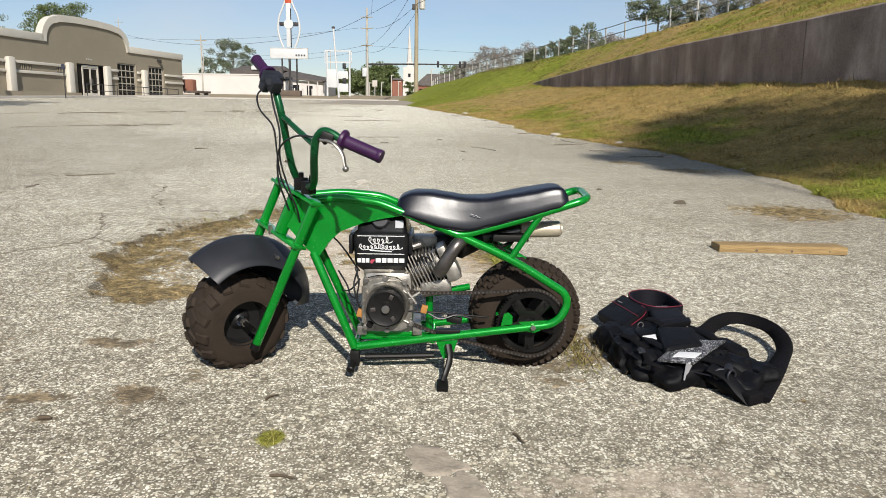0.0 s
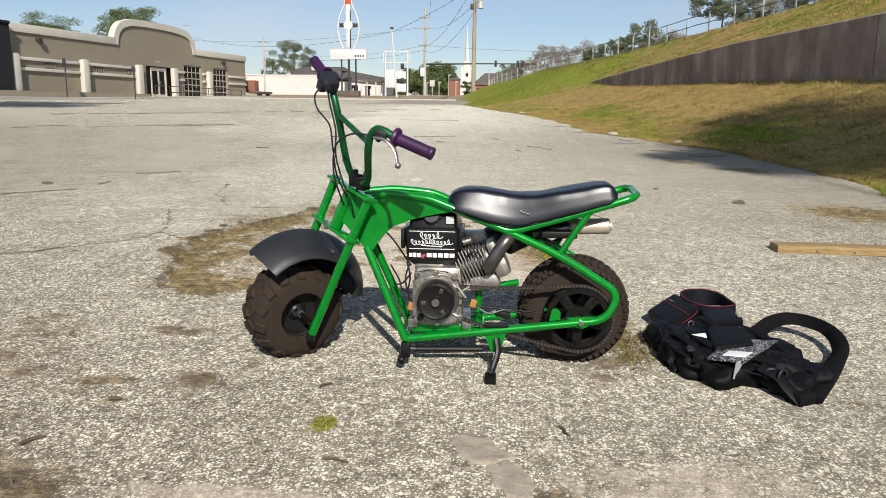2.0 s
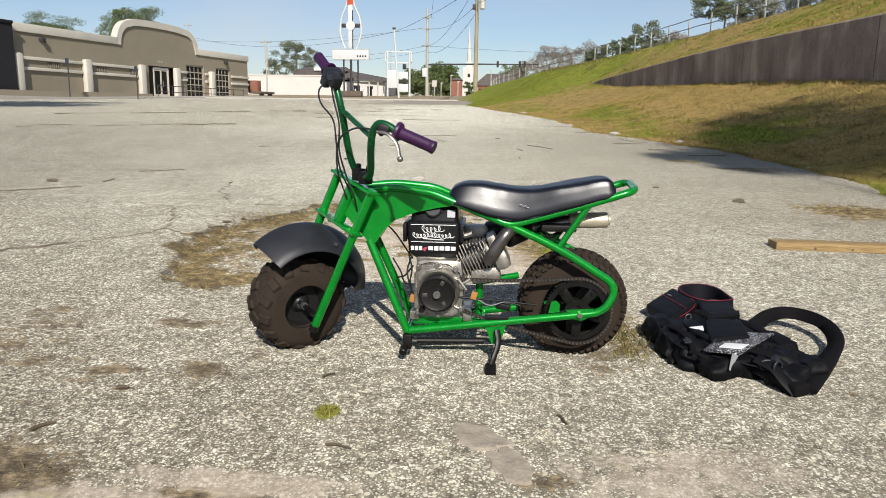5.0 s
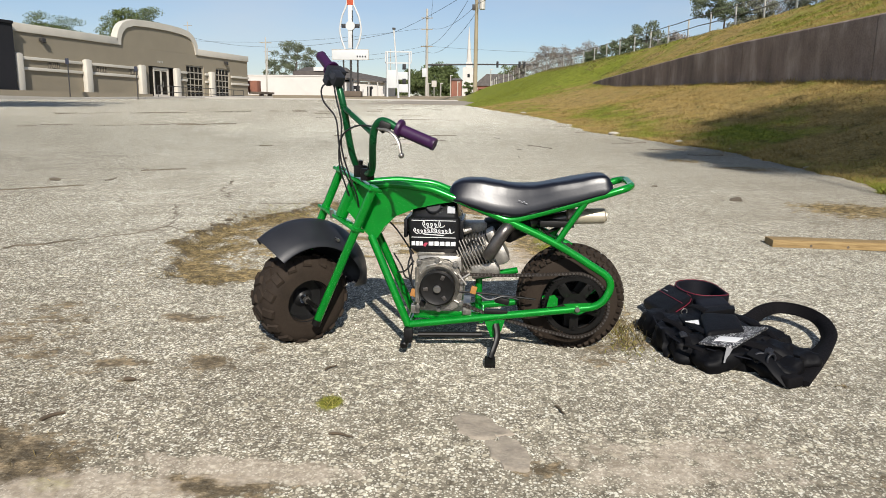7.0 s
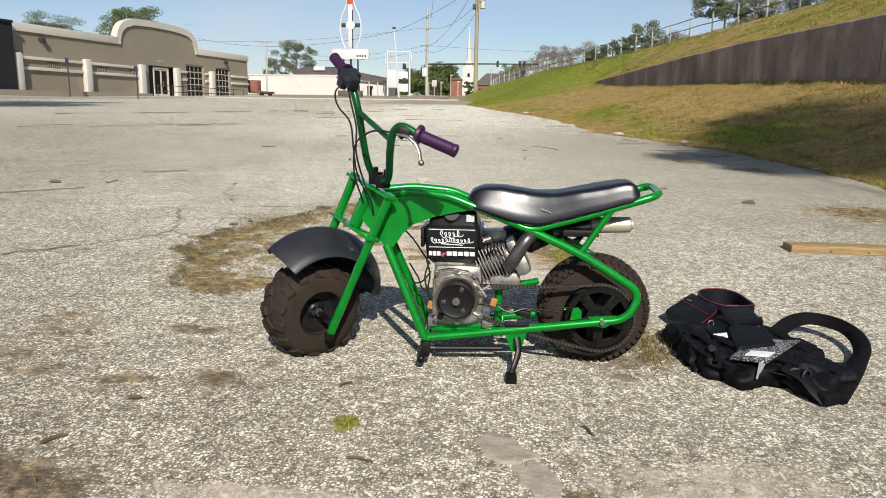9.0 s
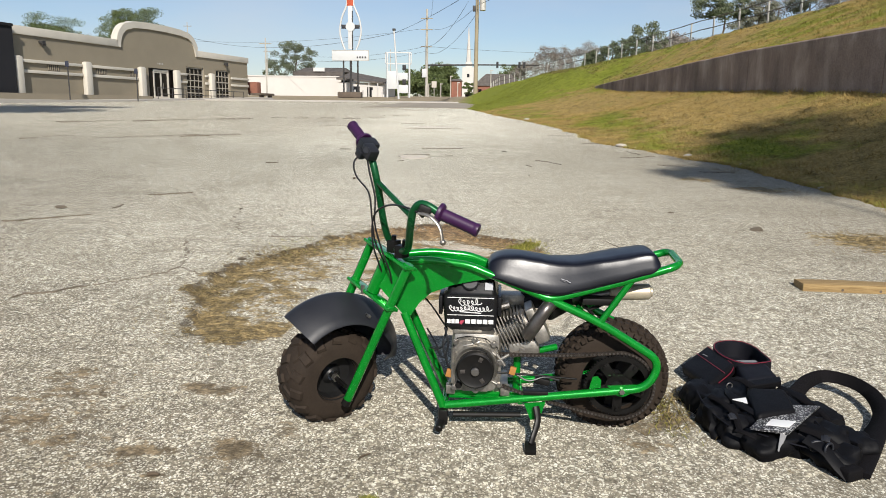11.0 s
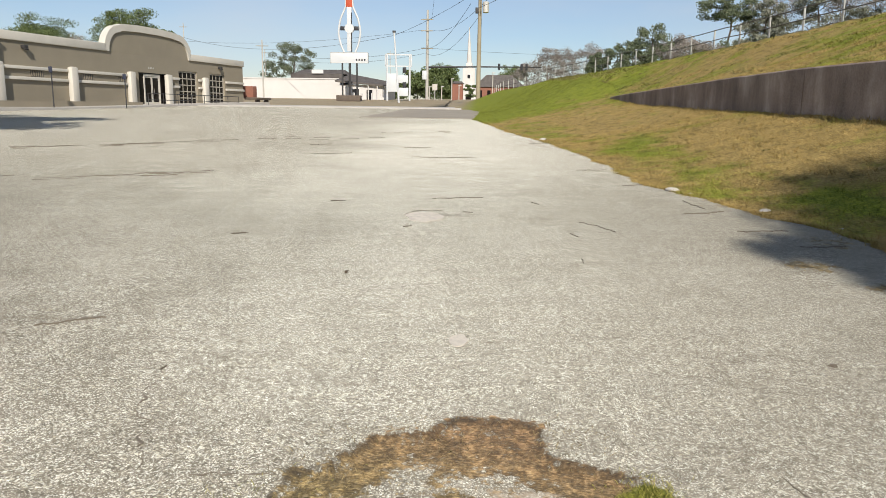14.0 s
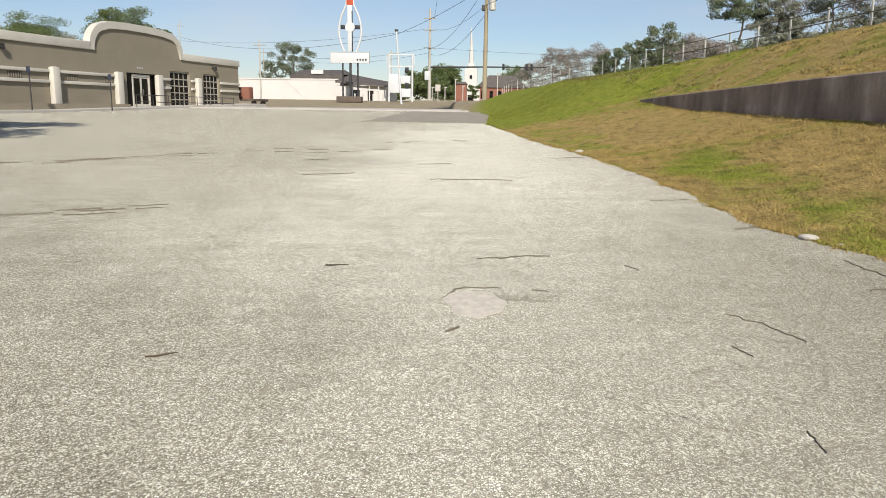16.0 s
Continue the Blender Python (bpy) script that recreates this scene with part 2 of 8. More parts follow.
    h = k.math("ADD", h, k.math("MULTIPLY", k.math("MULTIPLY", dirt_f, fibre), 2.0))
    k.bump(h, 0.45, 0.0036)
    return k.m


def make_turf():
    k = Nodes("dry_turf", 0.95, 0.0, 0.15)
    v = k.coords()
    big, mid, fine = k.noise(v, 0.16, 4.0, 0.6), k.noise(v, 0.9, 5.0, 0.65), k.noise(v, 22.0, 4.0, 0.7)
    tan = k.ramp(fine, (0.3, (0.160, 0.112, 0.038)), (0.7, (0.45, 0.328, 0.122)))
    green = k.ramp(fine, (0.3, (0.090, 0.108, 0.014)), (0.7, (0.30, 0.330, 0.042)))
    f = k.math("ADD", k.math("ADD", k.math("MULTIPLY", big, 0.6), k.math("MULTIPLY", mid, 0.9)), -0.225)
    # the far bank has been watered and is a fuller green
    sx = k.n("SeparateXYZ")
    k.l(v, sx.inputs["Vector"])
    far = k.n("MapRange")
    far.inputs["From Min"].default_value, far.inputs["From Max"].default_value = 33.0, 43.0
    k.l(sx.outputs["Y"], far.inputs["Value"])
    lee = k.n("MapRange")
    lee.inputs["From Min"].default_value, lee.inputs["From Max"].default_value = -4.0, -2.0
    k.l(sx.outputs["X"], lee.inputs["Value"])
    wet = k.n("Attribute")
    wet.attribute_name = "damp"
    lush = k.math("ADD", k.math("MULTIPLY", far.outputs["Result"], lee.outputs["Result"]), wet.outputs["Fac"])
    f = k.math("ADD", f, k.math("MULTIPLY", lush, 0.44))
    col = k.mix(k.ramp(k.math("ADD", f, k.math("MULTIPLY", k.math("SUBTRACT", fine, 0.5), 0.26)), (0.58, (0, 0, 0)), (0.80, (1, 1, 1))), tan, green)
    # matted straw, worn thin in places
    tuft = k.noise(k.coords(scale=(1.0, 0.7, 1.0)), 3.6, 5.0, 0.72)
    col = k.mix(1.0, col, k.ramp(tuft, (0.30, (0.52, 0.54, 0.48)), (0.46, (1.04, 1.04, 1.02)), (0.70, (1.46, 1.42, 1.38))), "MULTIPLY")
    bare = k.math("MULTIPLY", far.outputs["Result"], k.math("SUBTRACT", 1.0, lee.outputs["Result"]))
    col = k.mix(k.math("MULTIPLY", bare, 0.75), col, k.ramp(mid, (0.3, (0.26, 0.215, 0.15)), (0.7, (0.42, 0.36, 0.27))))
    k.color(col)
    k.bump(k.math("ADD", fine, mid), 0.8, 0.05)
    return k.m


def make_blades():
    k = Nodes("grass_blades", 0.8, 0.0, 0.2)
    g = k.n("NewGeometry")
    v = k.coords()
    big, mid = k.noise(v, 0.16, 4.0, 0.6), k.noise(v, 0.9, 5.0, 0.65)
    f = k.math("ADD", k.math("ADD", k.math("MULTIPLY", big, 0.6), k.math("MULTIPLY", mid, 0.9)), -0.225)
    tan = k.ramp(g.outputs["Random Per Island"], (0.0, (0.21, 0.140, 0.045)), (0.5, (0.35, 0.250, 0.090)), (1.0, (0.50, 0.375, 0.150)))
    green = k.ramp(g.outputs["Random Per Island"], (0.0, (0.095, 0.112, 0.014)), (0.6, (0.180, 0.210, 0.030)), (1.0, (0.29, 0.29, 0.06)))
    sx = k.n("SeparateXYZ")
    k.l(v, sx.inputs["Vector"])
    far = k.n("MapRange")
    far.inputs["From Min"].default_value, far.inputs["From Max"].default_value = 33.0, 43.0
    k.l(sx.outputs["Y"], far.inputs["Value"])
    wet = k.n("Attribute")
    wet.attribute_name = "damp"
    f = k.math("ADD", f, k.math("MULTIPLY", k.math("ADD", far.outputs["Result"], wet.outputs["Fac"]), 0.44))
    col = k.mix(k.ramp(k.math("ADD", f, k.math("MULTIPLY", k.math("SUBTRACT", g.outputs["Random Per Island"], 0.5), 0.22)), (0.58, (0, 0, 0)), (0.76, (1, 1, 1))), tan, green)
    tuft = k.noise(k.coords(scale=(1.0, 0.7, 1.0)), 3.6, 5.0, 0.72)
    k.color(k.mix(1.0, col, k.ramp(tuft, (0.30, (0.52, 0.54, 0.48)), (0.46, (1.04, 1.04, 1.02)), (0.70, (1.46, 1.42, 1.38))), "MULTIPLY"))
    return k.m


def make_leaves(name, a, b, c):
    k = Nodes(name, 0.65, 0.0, 0.3)
    g = k.n("NewGeometry")
    k.color(k.ramp(g.outputs["Random Per Island"], (0.0, a), (0.55, b), (1.0, c)))
    return k.m


def make_wall_concrete():
    k = Nodes("stained_retaining_concrete", 0.9, 0.0, 0.2)
    v = k.coords()
    streak = k.mix(0.6, k.noise(k.coords(scale=(1.0, 1.0, 0.16)), 1.1, 6.0, 0.72), k.noise(k.coords(scale=(1.0, 1.0, 0.5)), 1.6, 5.0, 0.6))
    blot, fine = k.noise(v, 0.8, 5.0, 0.6), k.noise(v, 30.0, 4.0)
    col = k.ramp(streak, (0.32, (0.175, 0.130, 0.102)), (0.50, (0.325, 0.258, 0.215)), (0.66, (0.60, 0.52, 0.45)))
    col = k.mix(1.0, col, k.ramp(blot, (0.3, (0.74, 0.67, 0.61)), (0.7, (1.22, 1.13, 1.04))), "MULTIPLY")
    col = k.mix(0.3, col, k.ramp(fine, (0.3, (0.10, 0.088, 0.082)), (0.7, (0.34, 0.305, 0.29))))
    k.color(col)
    k.bump(fine, 0.4, 0.01)
    return k.m


def make_green_paint():
    """Metal-flake green enamel."""
    k = Nodes("green_flake_paint", 0.24, 0.40, 0.5)
    v = k.coords()
    flake = k.n("TexVoronoi", Scale=900.0)
    k.l(v, flake.inputs["Vector"])
    sep = k.n("SeparateColor")
    k.l(flake.outputs["Color"], sep.inputs["Color"])
    tone = k.ramp(sep.outputs["Red"], (0.0, (0.0, 0.25, 0.017)), (0.8, (0.002, 0.34, 0.027)), (0.985, (0.004, 0.37, 0.034)), (1.0, (0.25, 0.85, 0.35)))
    wear = k.noise(v, 18.0, 5.0)
    k.color(k.mix(k.ramp(wear, (0.35, (0.35, 0.35, 0.35)), (0.6, (0, 0, 0))), tone, (0.0, 0.17, 0.018)))
    k.b.inputs["Coat Weight"].default_value = 0.6
    k.b.inputs["Coat Roughness"].default_value = 0.08
    k.bump(k.noise(v, 150.0, 2.0), 0.05, 0.0005)
    return k.m


def make_speckle():
    k = Nodes("speckled_panel", 0.6)
    v = k.coords()
    nz = k.noise(v, 190.0, 3.0, 0.65)
    k.color(k.ramp(nz, (0.55, (0.012, 0.012, 0.014)), (0.585, (0.62, 0.62, 0.61))))
    return k.m


def make_plank():
    k = Nodes("weathered_board", 0.8, 0.0, 0.3)
    v = k.coords(scale=(1.2, 14.0, 14.0))
    g = k.noise(v, 6.0, 6.0, 0.6)
    fine = k.noise(k.coords(scale=(2.0, 40.0, 40.0)), 9.0, 3.0)
    col = k.ramp(g, (0.3, (0.20, 0.125, 0.050)), (0.55, (0.36, 0.245, 0.105)), (0.75, (0.48, 0.345, 0.165)))
    k.color(k.mix(0.3, col, k.ramp(fine, (0.3, (0.17, 0.105, 0.04)), (0.7, (0.50, 0.37, 0.19)))))
    k.bump(fine, 0.3, 0.002)
    return k.m


def make_shingle():
    k = Nodes("grey_shingle", 0.95, 0.0, 0.2)
    v = k.coords()
    b = k.n("TexBrick", Scale=3.0)
    b.inputs["Color1"].default_value = (0.10, 0.088, 0.078, 1)
    b.inputs["Color2"].default_value = (0.16, 0.142, 0.125, 1)
    b.inputs["Mortar"].default_value = (0.06, 0.054, 0.05, 1)
    k.l(v, b.inputs["Vector"])
    k.color(k.mix(0.5, b.outputs["Color"], k.ramp(k.noise(v, 1.2, 5.0), (0.3, (0.08, 0.07, 0.06)), (0.7, (0.19, 0.165, 0.145)))))
    return k.m


M_ASPHALT, M_TURF, M_BLADES = make_asphalt(), make_turf(), make_blades()
M_APRON = plain("dark_asphalt", (0.34, 0.295, 0.225), 0.9, 0, 0.25, 0.7, 60, 0.4, 0.006)
M_WALL = make_wall_concrete()
M_CONC = plain("pale_concrete", (0.52, 0.48, 0.42), 0.9, 0, 0.18, 1.2, 40, 0.3, 0.004)
M_STUCCO = plain("tan_stucco", (0.285, 0.245, 0.175), 0.92, 0, 0.12, 0.6, 45, 0.35, 0.006)
M_TRIM = plain("cream_trim", (0.60, 0.56, 0.475), 0.8, 0, 0.10, 1.0, 40, 0.2, 0.003)
M_DARKWING = plain("charcoal_cladding", (0.012, 0.012, 0.015), 0.85, 0, 0.25, 1.0, 30, 0.2, 0.004)
M_WHITE = plain("white_wall_paint", (0.62, 0.59, 0.545), 0.85, 0, 0.07, 0.5, 30, 0.15, 0.004)
M_WHITE_SIGN = plain("white_sign_face", (0.60, 0.61, 0.60), 0.45, 0, 0.06, 1.0, 20, 0.05, 0.001)
M_RED_SIGN = plain("red_sign_face", (0.50, 0.085, 0.035), 0.45, 0, 0.12, 1.0, 20, 0.05, 0.001)
M_BLACK_SIGN = plain("black_sign_face", (0.02, 0.02, 0.022), 0.5, 0, 0.2, 1.0, 20, 0.05, 0.001)
M_BLUE_SIGN = plain("blue_sign_face", (0.035, 0.04, 0.062), 0.5, 0, 0.12, 3.0, 30, 0.05, 0.001)
M_DARKSTEEL = plain("dark_steel_post", (0.055, 0.052, 0.050), 0.6, 0.3, 0.3, 4.0, 60, 0.2, 0.002)
M_RAIL = plain("rusted_rail", (0.13, 0.115, 0.10), 0.7, 0.2, 0.35, 4.0, 50, 0.2, 0.002)
M_GALV = plain("galvanised_post", (0.55, 0.53, 0.48), 0.6, 0.2, 0.2, 3.0, 50, 0.2, 0.002)
M_POLE = plain("weathered_pole", (0.34, 0.285, 0.19), 0.9, 0, 0.22, 1.2, 30, 0.4, 0.006)
M_POLE_GREY = plain("grey_concrete_pole", (0.46, 0.43, 0.37), 0.9, 0, 0.15, 1.2, 30, 0.3, 0.005)
M_WIRE = plain("wire", (0.045, 0.045, 0.05), 0.7, 0, 0.1, 3.0, 30, 0)
M_SHINGLE = make_shingle()
M_BRICK = plain("red_brick_far", (0.27, 0.115, 0.075), 0.9, 0, 0.25, 2.0, 18, 0.3, 0.01)
M_BARK = plain("bark", (0.13, 0.10, 0.075), 0.95, 0, 0.35, 2.0, 25, 0.8, 0.02)
M_LEAF_OAK = make_leaves("oak_leaves", (0.060, 0.085, 0.028), (0.115, 0.150, 0.050), (0.20, 0.24, 0.095))
# needles, thin leaves and twigs paled and greyed to put haze into their colour
M_LEAF_PINE = make_leaves("pine_needles", (0.070, 0.090, 0.048), (0.135, 0.158, 0.088), (0.22, 0.245, 0.150))
M_LEAF_HAZED = make_leaves("hazed_thin_leaves", (0.12, 0.125, 0.09), (0.19, 0.195, 0.145), (0.29, 0.285, 0.22))
M_TWIG_GREY = make_leaves("bare_twigs", (0.17, 0.145, 0.12), (0.27, 0.235, 0.205), (0.38, 0.335, 0.295))
M_PANE = plain("dark_window_pane", (0.012, 0.009, 0.008), 0.22, 0, 0.5, 1.6, 12, 0, 0.001, 0.22, 0.08)
# the cream trim darkened for the shade in the recessed doors
M_TRIM_SHADED = plain("shaded_cream_trim", (0.40, 0.36, 0.29), 0.75, 0, 0.15, 2.0, 40, 0.1, 0.002)
M_INTERIOR = plain("dim_interior", (0.10, 0.09, 0.08), 0.9, 0, 0.3, 0.6, 10, 0)
M_GREEN = make_green_paint()
# darker copy of the frame green: the handlebar's shade is in its colour
M_GREEN_SHADED = plain("shaded_green_enamel", (0.006, 0.095, 0.028), 0.30, 0.3, 0.25, 14, 200, 0.06, 0.0005)
M_RUBBER = plain("tyre_rubber", (0.036, 0.026, 0.0185), 0.82, 0, 0.35, 14.0, 160, 0.3, 0.0012, 0.22)
M_RIM = plain("black_rim_paint", (0.016, 0.016, 0.016), 0.42, 0.2, 0.3, 20, 120, 0.1, 0.0006)
M_PLASTIC = plain("matt_black_plastic", (0.018, 0.019, 0.023), 0.46, 0, 0.18, 12, 220, 0.25, 0.0006, 0.45)
M_COVER = plain("gloss_black_cover", (0.008, 0.008, 0.009), 0.28, 0, 0.3, 14, 200, 0.06, 0.0004, 0.5)
M_VINYL = plain("black_vinyl", (0.003, 0.0035, 0.008), 0.34, 0, 0.25, 9, 150, 0.10, 0.0010, 0.6, 0.07)
M_ALLOY = plain("cast_alloy", (0.42, 0.395, 0.35), 0.42, 0.85, 0.5, 26, 180, 0.4, 0.0012)
M_STEEL = plain("bare_steel", (0.36, 0.34, 0.31), 0.38, 0.9, 0.3, 18, 150, 0.15, 0.0008)
M_CHAIN = plain("oily_chain", (0.060, 0.050, 0.042), 0.5, 0.7, 0.35, 40, 300, 0.2, 0.0006)
M_BLACKSTEEL = plain("black_oxide_steel", (0.012, 0.011, 0.010), 0.45, 0.4, 0.35, 20, 140, 0.15, 0.0006)
M_HEATED = plain("heat_stained_steel", (0.20, 0.18, 0.165), 0.34, 0.85, 0.4, 16, 140, 0.1, 0.0006)
M_MUFFLER = plain("straw_tinted_steel", (0.60, 0.53, 0.40), 0.48, 0.45, 0.22, 30, 200, 0.1, 0.0006)
M_PURPLE = plain("purple_rubber", (0.040, 0.008, 0.050), 0.45, 0, 0.2, 16, 220, 0.3, 0.0008)
M_ORANGE = plain("orange_tag", (0.42, 0.19, 0.045), 0.6, 0, 0.2, 20, 120, 0.1, 0.0005)
M_CABLE = plain("black_cable", (0.014, 0.014, 0.015), 0.45, 0, 0.1, 10, 60, 0)
M_DECAL = plain("white_decal", (0.80, 0.80, 0.78), 0.4, 0, 0.05, 20, 100, 0)
M_STICKER = plain("grey_sticker", (0.42, 0.43, 0.45), 0.45, 0, 0.15, 40, 200, 0)
M_PINK = plain("pink_decal", (0.45, 0.06, 0.10), 0.45, 0, 0.1, 20, 100, 0)
M_FABRIC = plain("black_nylon_fabric", (0.0026, 0.0026, 0.0035), 0.64, 0, 0.35, 10, 260, 0.5, 0.0012, 0.22)
M_MESHFAB = plain("black_mesh_fabric", (0.0050, 0.0043, 0.0050), 0.85, 0, 0.3, 10, 420, 0.8, 0.0014, 0.18)
M_LINING = plain("navy_lining", (0.0035, 0.004, 0.008), 0.75, 0, 0.3, 12, 200, 0.3, 0.001, 0.3)
M_PIPING = plain("red_piping", (0.20, 0.008, 0.025), 0.6, 0, 0.15, 20, 200, 0.1, 0.0005)
M_GREYSTRAP = plain("grey_webbing", (0.27, 0.27, 0.27), 0.8, 0, 0.2, 20, 300, 0.4, 0.0008)
M_SPECKLE = make_speckle()
M_PLANK = make_plank()
M_CRACK = plain("crack_filled_with_grit", (0.185, 0.155, 0.115), 0.95, 0, 0.4, 20, 120, 0.4, 0.002)
M_PATCH = plain("bare_pale_base", (0.64, 0.575, 0.47), 0.95, 0, 0.25, 16, 70, 0.4, 0.003)
M_SKIN = plain("dried_mud_skin", (0.40, 0.34, 0.26), 0.9, 0, 0.35, 22, 90, 0.6, 0.004)
M_STONE = plain("loose_stone", (0.13, 0.105, 0.075), 0.9, 0, 0.3, 12, 90, 0.4, 0.003)
M_TWIG = plain("dry_twig", (0.11, 0.08, 0.05), 0.9, 0, 0.3, 30, 200, 0.3, 0.001)
M_STRAW = make_leaves("dead_grass", (0.055, 0.040, 0.015), (0.16, 0.118, 0.045), (0.42, 0.33, 0.15))
M_BANKWEED = make_leaves("olive_weeds", (0.13, 0.125, 0.032), (0.22, 0.195, 0.06), (0.34, 0.28, 0.10))
M_WEED = make_leaves("green_weed", (0.10, 0.095, 0.018), (0.23, 0.22, 0.04), (0.42, 0.37, 0.10))

# ---- building helpers ----
PLACE = {}


def thing(name, m, label, category, group="", kind=""):
    """An Empty at the base of a thing; its parts are built in its own space."""
    ob = new(name)
    ob.empty_display_size = 0.1
    ob.matrix_world = m if isinstance(m, Matrix) else Matrix.Translation(m)
    PLACE[ob] = ob.matrix_world.copy()
    return tagged(ob, label, category, group, kind)


def mesh_of(name, bm, material, smooth=True, sharp=35.0):
    bmesh.ops.recalc_face_normals(bm, faces=bm.faces)
    for f in bm.faces:
        f.smooth = smooth
    if smooth:
        lim = radians(sharp)
        for e in bm.edges:
            if len(e.link_faces) == 2 and e.calc_face_angle(0.0) > lim:
                e.smooth = False
    me = bpy.data.meshes.new(name)
    bm.to_mesh(me)
    bm.free()
    for m in material if isinstance(material, (list, tuple)) else [material]:
        me.materials.append(m)
    return me


def part(name, bm, material, parent, label="", world=False, smooth=True, sharp=35.0):
    """A bmesh as one mesh object under a thing or a part."""
    if world:
        bm.transform(PLACE[parent].inverted())
    ob = new(name, mesh_of(name, bm, material, smooth, sharp))
    ob.parent = parent
    PLACE[ob] = PLACE[parent]
    return tagged(ob, label)


def solid(name, bm, material, label, category, group="", kind="", smooth=True, sharp=35.0):
    ob = new(name, mesh_of(name, bm, material, smooth, sharp))
    return tagged(ob, label, category, group, kind)


def V(*a):
    return Vector(a)


def box(bm, c, s, m=None, bevel=0.0, taper=1.0):
    """A box of size s about c, its top tapered, its edges rounded."""
    r = bmesh.ops.create_cube(bm, size=1.0)
    vs = r["verts"]
    for v in vs:
        k = taper if v.co.z > 0 else 1.0
        v.co = Vector((v.co.x * s[0] * k, v.co.y * s[1] * k, v.co.z * s[2]))
    if bevel:
        es = list({e for v in vs for e in v.link_edges})
        out = bmesh.ops.bevel(bm, geom=es, offset=bevel, segments=2, affect="EDGES", profile=0.6)
        vs = list({v for f in out["faces"] for v in f.verts} | {v for v in vs if v.is_valid})
    t = Matrix.Translation(c) @ (m.to_4x4() if m else Matrix())
    bmesh.ops.transform(bm, matrix=t, verts=vs)
    return vs


def span(bm, lo, hi, bevel=0.0):
    """A box from corner lo to corner hi."""
    return box(bm, [(a + b) / 2 for a, b in zip(lo, hi)], [abs(b - a) for a, b in zip(lo, hi)], None, bevel)


def frame_of(d):
    d = Vector(d).normalized()
    up = Vector((0, 0, 1)) if abs(d.z) < 0.95 else Vector((1, 0, 0))
    x = d.cross(up).normalized()
    return x, d.cross(x).normalized(), d


def cyl(bm, a, b, r0, r1=None, seg=16, bevel=0.0):
    """A capped round bar from a to b."""
    r1 = r0 if r1 is None else r1
    a, b = Vector(a), Vector(b)
    x, y, d = frame_of(b - a)
    rings = [(a, r0), (b, r1)]
    if bevel:
        rings = [(a, r0 - bevel), (a + d * bevel, r0), (b - d * bevel, r1), (b, r1 - bevel)]
    loops = []
    for p, r in rings:
        loops.append([bm.verts.new(p + (x * math.cos(t) + y * math.sin(t)) * r) for t in [2 * math.pi * i / seg for i in range(seg)]])
    for p, q in zip(loops, loops[1:]):
        for i in range(seg):
            bm.faces.new((p[i], p[(i + 1) % seg], q[(i + 1) % seg], q[i]))
    bm.faces.new(loops[0][::-1])
    bm.faces.new(loops[-1])


def curve_points(pts, n=6, closed=False):
    """Points on a smooth line through pts."""
    pts = [Vector(p) for p in pts]
    out, c = [], len(pts)
    for i in range(c if closed else c - 1):
        p0 = pts[(i - 1) % c] if closed or i else pts[0] * 2 - pts[1]
        p1, p2 = pts[i], pts[(i + 1) % c]
        p3 = pts[(i + 2) % c] if closed or i + 2 < c else pts[-1] * 2 - pts[-2]
        d = max((p2 - p1).length, 1e-6)
        m1, m2 = (p2 - p0) * (d / max((p2 - p0).length, 1e-6)), (p3 - p1) * (d / max((p3 - p1).length, 1e-6))
        for j in range(n):
            t = j / n
            out.append(p1 * (2 * t ** 3 - 3 * t ** 2 + 1) + m1 * (t ** 3 - 2 * t ** 2 + t) + p2 * (3 * t ** 2 - 2 * t ** 3) + m2 * (t ** 3 - t ** 2))
    if not closed:
        out.append(pts[-1])
    return out


def bends(pts, radius, n=5):
    """A line of straight runs with rounded bends, as a bent pipe has."""
    pts = [Vector(p) for p in pts]
    out = [pts[0]]
    for a, b, c in zip(pts, pts[1:], pts[2:]):
        r = min(radius, (a - b).length * 0.49, (c - b).length * 0.49)
        p, q = b + (a - b).normalized() * r, b + (c - b).normalized() * r
        for i in range(n + 1):
            t = i / n
            out.append(p * (1 - t) ** 2 + b * 2 * t * (1 - t) + q * t * t)
    out.append(pts[-1])
    return out


def tube(bm, pts, r, seg=10, closed=False, flat=1.0, normal=None):
    """A round (or flattened) bar along pts; r may be a list."""
    pts = [Vector(p) for p in pts]
    n = len(pts)
    rad = r if isinstance(r, (list, tuple)) else [r] * n
    loops, x = [], None
    for i, p in enumerate(pts):
        a = pts[i - 1] if i or closed else p
        b = pts[(i + 1) % n] if i + 1 < n or closed else p
        d = (b - a).normalized()
        if x is None:
            x = Vector(normal) if normal is not None else frame_of(d)[0]
        x = (x - d * x.dot(d))
        x = x.normalized() if x.length > 1e-6 else frame_of(d)[0]
        y = d.cross(x)
        loops.append([bm.verts.new(p + (x * math.cos(t) + y * math.sin(t) * flat) * rad[i]) for t in [2 * math.pi * k / seg for k in range(seg)]])
    pairs = list(zip(loops, loops[1:])) + ([(loops[-1], loops[0])] if closed else [])
    for p, q in pairs:
        for i in range(seg):
            bm.faces.new((p[i], p[(i + 1) % seg], q[(i + 1) % seg], q[i]))
    if not closed:
        bm.faces.new(loops[0][::-1])
        bm.faces.new(loops[-1])


